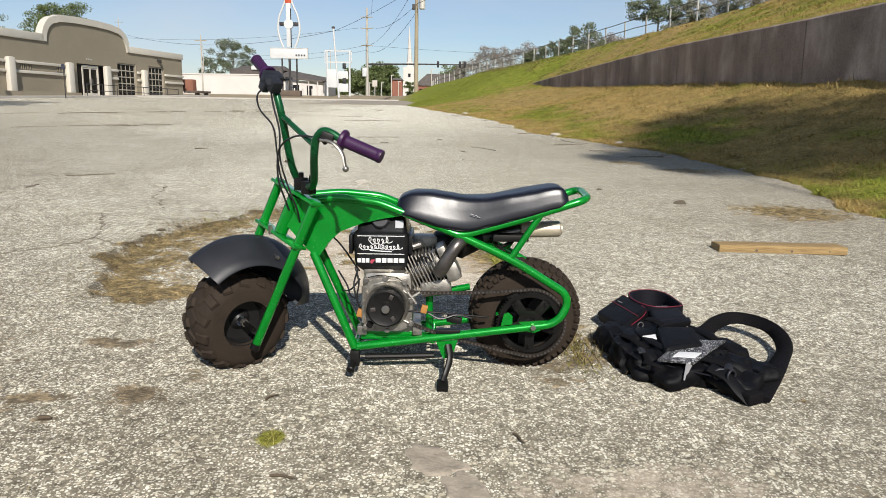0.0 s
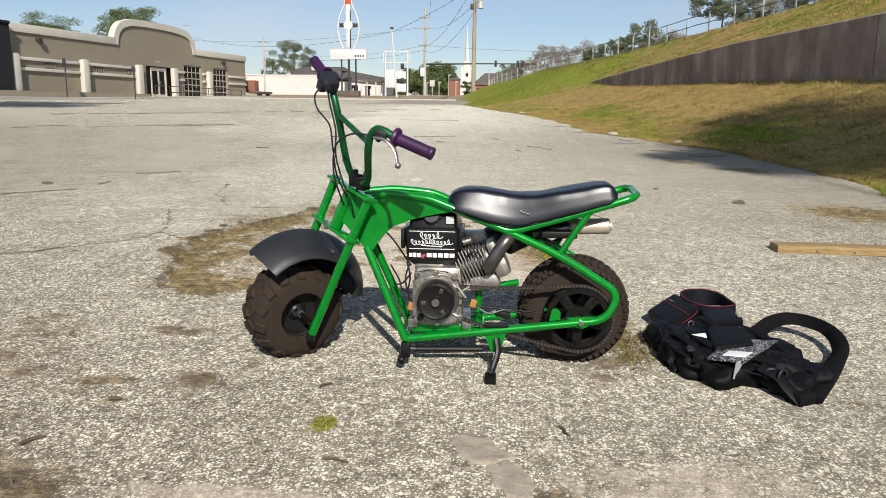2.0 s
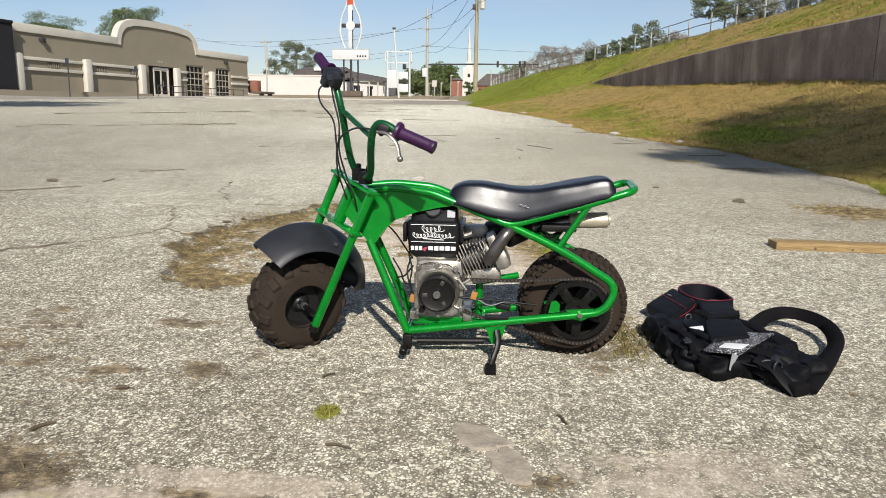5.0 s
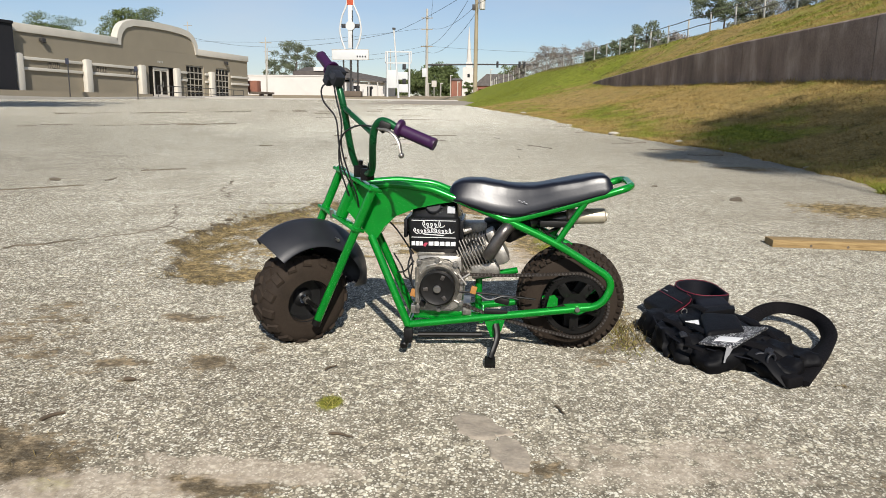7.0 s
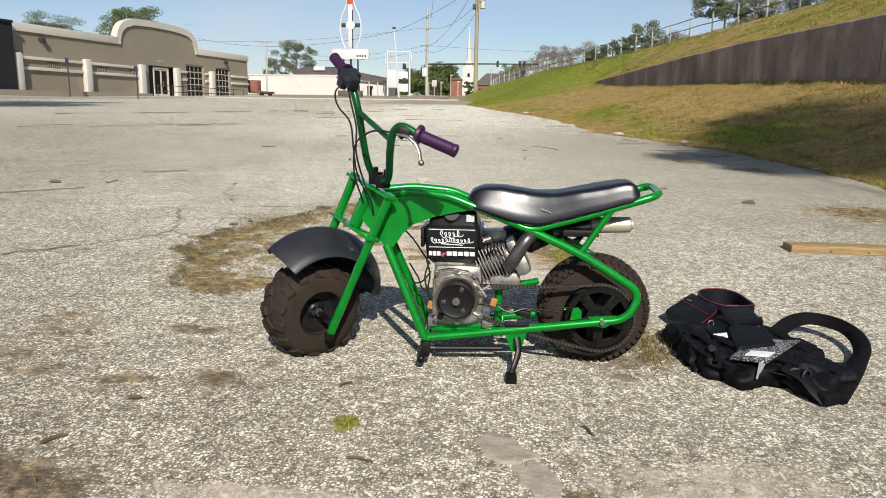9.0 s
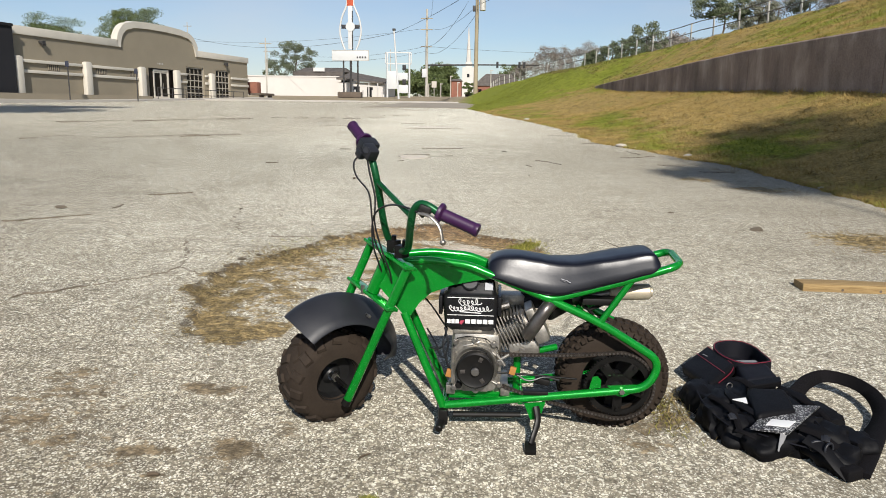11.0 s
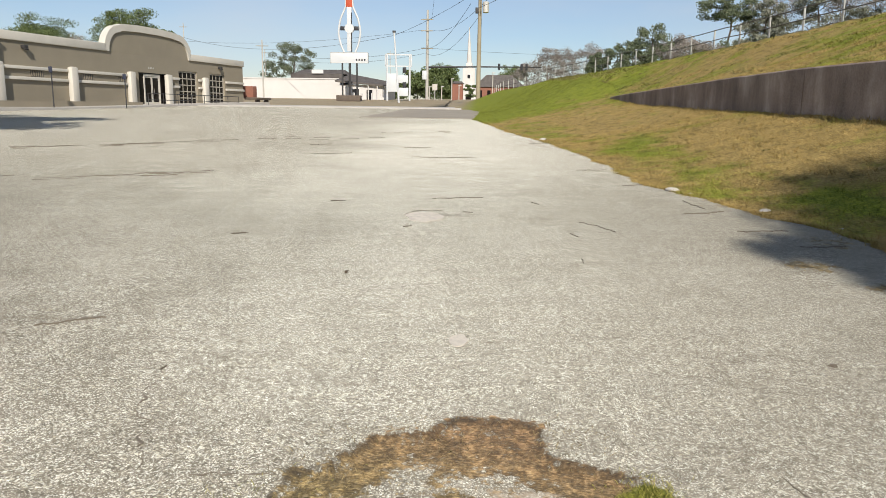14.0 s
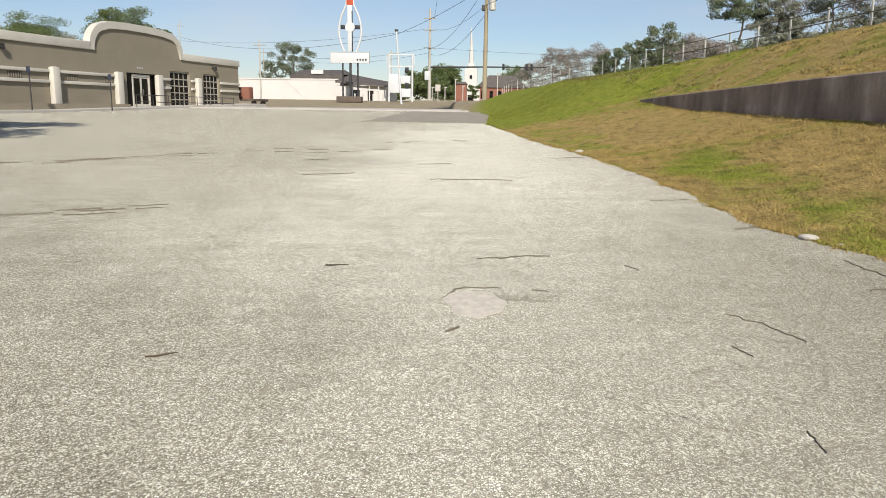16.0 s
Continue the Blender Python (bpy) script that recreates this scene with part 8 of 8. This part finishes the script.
    strap("waist_belt", [(1.06, 2.395, 0.030), (1.135, 2.490, 0.030), (1.215, 2.582, 0.042), (1.312, 2.626, 0.046), (1.392, 2.535, 0.038), (1.385, 2.390, 0.012), (1.300, 2.255, -0.014), (1.200, 2.110, -0.022), (1.118, 1.990, -0.028)], [0.052, 0.056, 0.052, 0.046, 0.048, 0.062, 0.078, 0.084, 0.076], [(0, -1, 0.6), (0.3, -1, 0.6), (0.2, -1, 0.45), (-0.3, -1, 0.4), (-1, -0.4, 0.5), (-1, 0.3, 1.0), (-0.6, 0.3, 1.4), (-0.3, 0.2, 1.6), (0, 0, 1)], 0.016, M_MESHFAB, None, "wide padded black waist belt")
    strap("web_strap", [(1.06, 2.47, 0.052), (1.10, 2.41, 0.050), (1.13, 2.34, 0.036)], [0.028] * 3, [(-0.2, -0.4, 1)] * 3, 0.004, M_FABRIC)
    strap("web_strap", [(0.935, 2.085, 0.050), (0.918, 2.055, 0.034), (0.910, 2.046, 0.022), (0.906, 2.040, 0.008)], [0.022, 0.014, 0.007, 0.005], [(0, -1, 0.6)] * 4, 0.002, M_GREYSTRAP, None, "grey webbing strap")
    strap("web_strap", [(0.99, 2.06, 0.045), (1.03, 2.02, 0.030), (1.055, 1.985, 0.000), (1.085, 1.965, -0.030)], [0.038, 0.040, 0.04, 0.04], [(0.3, -1, 0.8)] * 4, 0.004, M_FABRIC)
    strap("web_strap", [(0.86, 2.40, 0.070), (0.845, 2.33, 0.074), (0.86, 2.26, 0.066), (0.90, 2.20, 0.055)], [0.026] * 4, [(-0.3, 0, 1)] * 4, 0.004, M_FABRIC)
    bm = bmesh.new()
    box(bm, (1.092, 1.985, -0.022), (0.065, 0.055, 0.036), Matrix.Rotation(0.5, 3, "Z"), 0.008)
    p("buckle", bm, M_MESHFAB)
    bm = bmesh.new()
    pts = [V(0.862 + 0.011 * math.cos(t), 2.395 + 0.004 * math.cos(t), 0.080 + 0.011 * math.sin(t)) for t in [2 * math.pi * i / 14 for i in range(14)]]
    tube(bm, pts, 0.002, 6, closed=True)
    p("ring", bm, M_STEEL)
    bm = bmesh.new()
    prism(bm, [(0.838, 2.285), (0.888, 2.300), (0.882, 2.262)], 0.002, lambda u, v, w: V(u, v, 0.072 + w + 0.15 * (v - 2.28)))
    p("tag", bm, M_DECAL, None, "white cloth tag")
    bm = bmesh.new()
    pts = [V(1.02 + 0.020 * math.cos(t), 2.045, 0.028 + 0.016 * math.sin(t)) for t in [2 * math.pi * i / 16 for i in range(16)]]
    tube(bm, pts, 0.005, 7, closed=True)
    p("d_ring", bm, M_PLASTIC)
    bm = bmesh.new()
    pts = [V(1.045 + 0.016 * math.cos(t), 2.020 + 0.010 * math.cos(t), 0.030 + 0.020 * math.sin(t)) for t in [2 * math.pi * i / 16 for i in range(16)]]
    tube(bm, pts, 0.004, 7, closed=True)
    p("d_ring", bm, M_PLASTIC)
    # zips, webbing and seams over the pockets
    for pts in ([(0.752, 2.40, 0.058), (0.748, 2.30, 0.052), (0.762, 2.22, 0.044), (0.790, 2.15, 0.036)], [(0.870, 2.115, 0.030), (0.940, 2.068, 0.026), (1.010, 2.040, 0.020)], [(1.02, 2.30, 0.048), (1.07, 2.24, 0.046), (1.09, 2.15, 0.034)]):
        bm = bmesh.new()
        tube(bm, curve_points(pts, 6), 0.0028, 6)
        p("zip", bm, M_LINING, body, "dark coil zip")
    for pts, w in (([(0.775, 2.33, 0.066), (0.800, 2.27, 0.068), (0.818, 2.20, 0.058), (0.815, 2.12, 0.034)], 0.020), ([(0.793, 2.10, 0.046), (0.815, 2.075, 0.048), (0.842, 2.060, 0.040)], 0.014), ([(1.00, 2.12, 0.052), (1.04, 2.08, 0.050), (1.075, 2.03, 0.032)], 0.024), ([(1.10, 2.36, 0.052), (1.125, 2.30, 0.048), (1.135, 2.22, 0.036)], 0.020), ([(0.90, 2.46, 0.086), (0.915, 2.42, 0.092), (0.930, 2.37, 0.092)], 0.024)):
        strap("web_strap", pts, [w] * 3, [(-0.3, -0.5, 1)] * 3, 0.0035, M_MESHFAB, body, "ribbed black webbing")
    for c, turn in (((0.806, 2.178, 0.056), 0.3), ((1.052, 2.062, 0.044), -0.5)):
        bm = bmesh.new()
        box(bm, c, (0.026, 0.020, 0.008), Matrix.Rotation(turn, 3, "Z") @ Matrix.Rotation(0.5, 3, "X"), 0.002)
        box(bm, (c[0], c[1], c[2] + 0.005), (0.012, 0.022, 0.003), Matrix.Rotation(turn, 3, "Z") @ Matrix.Rotation(0.5, 3, "X"), 0.001)
        p("buckle", bm, M_PLASTIC, body)


build_bag()


# ---- board and litter ----
def build_plank():
    a, b = V(1.780, 4.050, 0.0), V(2.540, 4.056, 0.0)
    d = (b - a).normalized()
    z = lot_z(2.1, 4.09)
    k = thing("plank", Matrix.Translation(((a.x + b.x) / 2, 4.098, z)) @ Matrix.Rotation(math.atan2(d.y, d.x), 4, "Z") @ Matrix.Rotation(0.012, 4, "Y"), "short weathered timber board lying on the asphalt", "board")
    bm = bmesh.new()
    box(bm, (0, 0.02, 0.025), ((b - a).length, 0.130, 0.046), None, 0.003)
    bmesh.ops.subdivide_edges(bm, edges=[e for e in bm.edges if e.calc_length() > 0.4], cuts=14)
    for v in bm.verts:
        v.co += V(0, noise.noise(v.co * 7) * 0.0022, noise.noise(v.co * 5 + V(3, 0, 0)) * 0.0018)
    part("board", bm, M_PLANK, k)
    bm = bmesh.new()
    for x in (-0.16, 0.05, 0.27):
        cyl(bm, (x, -0.0455, 0.018), (x, -0.0438, 0.018), 0.008, 0.006, seg=10)
    part("knot", bm, M_BARK, k)


build_plank()


def crack(x0, y0, x1, y1, w, bow=0.0):
    """A ragged open crack in the paving between two points."""
    ln = math.hypot(x1 - x0, y1 - y0)
    n = max(6, int(ln / max(0.025, ln / 60)))
    sx, sy = -(y1 - y0) / ln, (x1 - x0) / ln
    bm = bmesh.new()
    pairs = []
    for i in range(n + 1):
        t = i / n
        o = bow * math.sin(math.pi * t) + ln * (0.075 * noise.noise((x0 * 7 + t * 6, y0, 1)) + 0.036 * noise.noise((t * 21, x0 + y0, 2)))
        x, y = x0 + (x1 - x0) * t + sx * o, y0 + (y1 - y0) * t + sy * o
        k = w * 0.5 * max(0.02, 0.42 + 1.5 * noise.noise((t * 11, x0, y1)) + 0.5 * noise.noise((t * 37, y0, x1))) * min(1.0, 5 * t + 0.1, 5 * (1 - t) + 0.1)
        z = lot_z(x, y) + 0.010 * noise.noise((x * 0.9, y * 0.9, 1)) + 0.003 * noise.noise((x * 5, y * 5, 8)) + (0.003 if abs(x) < 2.2 and y < 6 else 0.009)
        pairs.append([bm.verts.new((x + sx * q, y + sy * q, z)) for q in (k, -k)])
    for p, q in zip(pairs, pairs[1:]):
        bm.faces.new((p[0], p[1], q[1], q[0]))
    top = list(bm.faces)
    ext = bmesh.ops.extrude_face_region(bm, geom=top)
    bmesh.ops.translate(bm, vec=(0, 0, -0.03), verts=[g for g in ext["geom"] if isinstance(g, bmesh.types.BMVert)])
    bmesh.ops.recalc_face_normals(bm, faces=list(bm.faces))
    solid("pavement_crack", bm, M_CRACK, "ragged dark crack or shade streak in the worn asphalt", "crack", kind="structure")


# cracks beside the hollow
crack(-2.15, 4.80, -1.90, 4.21, 0.020)
crack(-1.90, 4.21, -1.98, 3.80, 0.018, 0.05)
crack(-1.87, 4.07, -1.66, 3.90, 0.016)
crack(-1.98, 3.80, -2.45, 3.35, 0.012)
crack(-1.80, 5.02, -2.20, 6.08, 0.013, 0.06)
crack(-1.62, 5.00, -1.24, 5.04, 0.012)
crack(-3.30, 6.61, -2.95, 6.84, 0.030)
crack(-3.75, 5.15, -3.26, 5.54, 0.055)
crack(-3.26, 5.88, -3.27, 6.09, 0.045)
crack(0.84, 5.25, 0.95, 4.92, 0.016)
crack(0.59, 4.51, 0.76, 4.78, 0.014)
# seams and dark strands further up the lot
def strands(x0, y0, x1, y1, spread, count, seed):
    """A band of short broken dark strands laid over the surface."""
    rng = random.Random(seed)
    for _ in range(count):
        t, ln = rng.random(), rng.uniform(0.05, 0.17)
        o = rng.gauss(0, spread)
        sx, sy = -(y1 - y0), x1 - x0
        q = o / math.hypot(sx, sy)
        a, b = max(0.0, t - ln / 2), min(1.0, t + ln / 2)
        crack(x0 + (x1 - x0) * a + sx * q, y0 + (y1 - y0) * a + sy * q, x0 + (x1 - x0) * b + sx * q, y0 + (y1 - y0) * b + sy * q, rng.uniform(0.02, 0.06))


# the left-hand bands are shadow streaks laid in as dark strands
strands(-11.2, 18.0, -7.2, 21.6, 0.25, 20, 1)
strands(-8.6, 12.6, -5.2, 14.6, 0.2, 12, 2)
strands(-7.0, 22.4, -3.6, 24.2, 0.4, 9, 3)
strands(-4.4, 26.0, -1.6, 28.0, 0.5, 5, 4)
crack(-5.03, 20.46, -4.55, 20.8, 0.10)
crack(-4.39, 18.0, -3.57, 18.5, 0.09)
crack(-2.62, 20.25, -1.98, 20.57, 0.10)
crack(-2.18, 17.9, -0.78, 18.1, 0.07)
crack(-1.24, 12.32, -0.54, 12.5, 0.04)
crack(-1.45, 10.96, -1.01, 11.33, 0.016, 0.16)
crack(-1.38, 10.23, -1.29, 10.34, 0.05)
crack(0.12, 12.25, 0.22, 12.08, 0.008)
crack(0.45, 10.22, 0.52, 10.03, 0.005)
crack(0.44, 9.05, 0.44, 8.83, 0.005)
crack(-0.77, 11.30, -0.64, 11.28, 0.005)
crack(2.25, 12.75, 2.40, 12.10, 0.013)
crack(0.62, 10.90, 0.96, 10.32, 0.004, 0.04)
crack(1.68, 14.2, 2.05, 14.4, 0.07)
crack(1.30, 19.2, 1.62, 19.35, 0.09)
crack(0.55, 22.6, 1.05, 22.9, 0.10)
crack(2.35, 10.6, 2.95, 10.75, 0.06)
crack(2.0, 11.7, 2.6, 11.95, 0.07)
crack(2.75, 9.9, 3.25, 10.0, 0.05)
crack(1.15, 16.2, 1.75, 16.45, 0.06)


def bare_patch(cx, cy, rx, ry, seed):
    """A spot where the surface has flaked off to the pale base."""
    bm = bmesh.new()
    ring = []
    for i in range(26):
        t = 2 * math.pi * i / 26
        k = 1 + 0.45 * noise.noise((math.cos(t) * 1.3 + seed, math.sin(t) * 1.3, seed))
        ring.append((cx + rx * k * math.cos(t), cy + ry * k * math.sin(t)))
    prism(bm, ring, 0.02, lambda u, v, w: V(u, v, lot_z(u, v) + 0.010 * noise.noise((u * 0.9, v * 0.9, 1)) + w - 0.014))
    solid("pavement_patch", bm, M_PATCH, "pale flaked spot in the worn asphalt", "pavement", kind="structure")


def mud_skin(cx, cy, rx, ry, turn, seed):
    """A dried skin of mud with a lifted, wavy rim."""
    bm = bmesh.new()
    rings = []
    for j in range(6):
        q = (j + 1) / 6
        ring = []
        for i in range(40):
            t = 2 * math.pi * i / 40
            k = q * (1 + 0.42 * noise.noise((math.cos(t) * 1.6 + seed, math.sin(t) * 1.6, seed)) + 0.20 * noise.noise((math.cos(t) * 4, math.sin(t) * 4, seed)))
            u, v = rx * k * math.cos(t), ry * k * math.sin(t)
            x, y = cx + u * math.cos(turn) - v * math.sin(turn), cy + u * math.sin(turn) + v * math.cos(turn)
            z = lot_z(x, y) + 0.010 * noise.noise((x * 0.9, y * 0.9, 1)) + (0.0035 + 0.003 * noise.noise((x * 30, y * 30, seed)) if j < 5 else -0.006)
            ring.append(bm.verts.new((x, y, z)))
        rings.append(ring)
    bm.faces.new(rings[0])
    for a, b in zip(rings, rings[1:]):
        for i in range(40):
            bm.faces.new((a[i], b[i], b[(i + 1) % 40], a[(i + 1) % 40]))
    bmesh.ops.recalc_face_normals(bm, faces=list(bm.faces))
    solid("mud_patch", bm, M_SKIN, "dried grey-tan mud skin on the asphalt", "mud patch", kind="structure")


mud_skin(0.125, 1.605, 0.110, 0.066, -0.75, 3.0)
mud_skin(0.205, 1.468, 0.060, 0.100, 0.25, 7.0)

bare_patch(-1.22, 10.88, 0.22, 0.33, 2.0)
bare_patch(-0.59, 6.69, 0.06, 0.09, 5.0)


def litter():
    """Loose stones, twigs and a few leaves on the paving."""
    rng = np.random.default_rng(21)
    for x, y, s in ((2.14, 5.86, 0.055), (-3.67, 5.80, 0.050), (1.62, 6.55, 0.030), (-1.57, 4.30, 0.026), (-1.50, 4.42, 0.022), (-1.60, 4.12, 0.020), (2.36, 13.75, 0.11), (2.56, 13.45, 0.05), (3.14, 11.95, 0.10), (3.62, 10.9, 0.05), (3.80, 8.6, 0.04), (1.02, 24.2, 0.12), (2.2, 17.6, 0.05)):
        pale = y > 8
        bm = bmesh.new()
        bmesh.ops.create_icosphere(bm, subdivisions=2, radius=1.0)
        k = rng.uniform(0, 50)
        for v in bm.verts:
            n = 1 + 0.35 * noise.noise(v.co * 1.3 + V(k, 0, 0))
            v.co = V(v.co.x * s * n, v.co.y * s * 0.7 * n, max(-0.3, v.co.z) * s * 0.45 * n)
        bmesh.ops.translate(bm, vec=(x, y, lot_z(x, y) + s * 0.10), verts=bm.verts)
        solid("stone", bm, M_CONC if pale else M_STONE, "pale broken lump at the paving's edge" if pale else "small brown-grey stone loose on the asphalt", "stone", "loose stones")
    for x, y, ln, turn, r in ((-1.035, 1.515, 0.065, 0.95, 0.0055), (-0.365, 1.95, 0.05, 1.0, 0.003), (-0.235, 1.50, 0.07, -0.15, 0.0035), (0.355, 1.72, 0.06, -1.1, 0.0035), (-0.95, 1.775, 0.035, 0.1, 0.006), (-2.45, 11.85, 0.20, 0.05, 0.006), (-3.0, 9.6, 0.18, 0.45, 0.005), (-1.6, 8.2, 0.06, 1.4, 0.012), (-1.0, 5.25, 0.10, 0.1, 0.004), (-0.42, 4.55, 0.07, 1.3, 0.004), (-0.7, 4.95, 0.09, -0.2, 0.003), (-1.05, 4.40, 0.42, 0.62, 0.0035), (-1.28, 4.18, 0.22, 0.5, 0.003)):
        bm = bmesh.new()
        d = V(math.cos(turn), math.sin(turn), 0)
        s = V(-d.y, d.x, 0)
        z = lot_z(x, y) + r + (0.003 if y < 3 or y > 5.8 else -0.025)
        pts = [V(x, y, z) + d * ln * (t - 0.5) + s * ln * 0.08 * math.sin(t * 5 + x) for t in (0, 0.25, 0.5, 0.75, 1)]
        tube(bm, pts, [r, r * 1.1, r, r * 0.9, r * 0.5], 6)
        solid("twig", bm, M_TWIG, "dry brown twig lying on the asphalt", "twig", "loose twigs")


litter()


def tufts():
    rng = np.random.default_rng(33)

    def patch(name, spots, mat, label):
        verts, faces = [], []
        for cx, cy, rx, ry, count, h0, h1, flat in spots:
            for _ in range(count):
                x, y = cx + rng.normal(0, rx), cy + rng.normal(0, ry)
                z = lot_z(x, y) - 0.004
                if -2 < x < 0.8 and 2.7 < y < 5.8:
                    d = hollow_depth(x, y)
                    z -= 0.028 * max(0.0, min(1.0, d / 0.06))
                h = rng.uniform(h0, h1)
                t, w = rng.uniform(0, 2 * math.pi), rng.uniform(0.0008, 0.0018)
                lx, ly = math.cos(t) * h * flat, math.sin(t) * h * flat
                q = rng.uniform(0, math.pi)
                i = len(verts)
                wx, wy = w * math.cos(q), w * math.sin(q)
                mx, my, mz = x + lx * 0.5, y + ly * 0.5, z + h * 0.6
                verts.extend([(x - wx, y - wy, z), (x + wx, y + wy, z), (mx + wx * 0.8, my + wy * 0.8, mz), (mx - wx * 0.8, my - wy * 0.8, mz), (x + lx, y + ly, z + h * (0.75 if flat < 1 else 0.35))])
                faces.extend([(i, i + 1, i + 2, i + 3), (i + 3, i + 2, i + 4)])
        me = from_arrays(name, verts, faces, mat)
        tagged(new(name, me), label, "grass", kind="stuff")

    patch("weed_tuft", [(-0.31, 1.70, 0.016, 0.022, 150, 0.008, 0.026, 0.9), (0.64, 2.36, 0.04, 0.10, 220, 0.01, 0.035, 1.2), (0.24, 5.06, 0.08, 0.06, 520, 0.012, 0.04, 0.9), (0.34, 4.62, 0.05, 0.26, 420, 0.008, 0.028, 1.2), (0.46, 3.95, 0.04, 0.24, 320, 0.008, 0.028, 1.2), (-1.25, 4.78, 0.16, 0.14, 200, 0.01, 0.04, 1.2)], M_WEED, "small yellow-green weeds in the paving")
    patch("dead_grass", [(-1.40, 3.6, 0.16, 0.38, 2200, 0.012, 0.036, 1.9), (-1.25, 3.0, 0.12, 0.10, 700, 0.01, 0.03, 1.9), (-1.35, 4.45, 0.14, 0.12, 700, 0.015, 0.042, 1.7), (-0.5, 5.45, 0.30, 0.10, 605, 0.012, 0.035, 1.7), (-0.95, 5.1, 0.16, 0.14, 330, 0.012, 0.035, 1.7), (-0.1, 5.45, 0.12, 0.12, 220, 0.012, 0.035, 1.7), (0.65, 2.42, 0.05, 0.12, 500, 0.012, 0.05, 0.9), (1.27, 2.0, 0.015, 0.012, 40, 0.006, 0.018, 1.2), (-1.0, 1.29, 0.16, 0.09, 50, 0.008, 0.028, 1.9), (2.95, 5.55, 0.25, 0.2, 275, 0.01, 0.035, 1.7)], M_STRAW, "flattened dead grass in the hollow")


tufts()
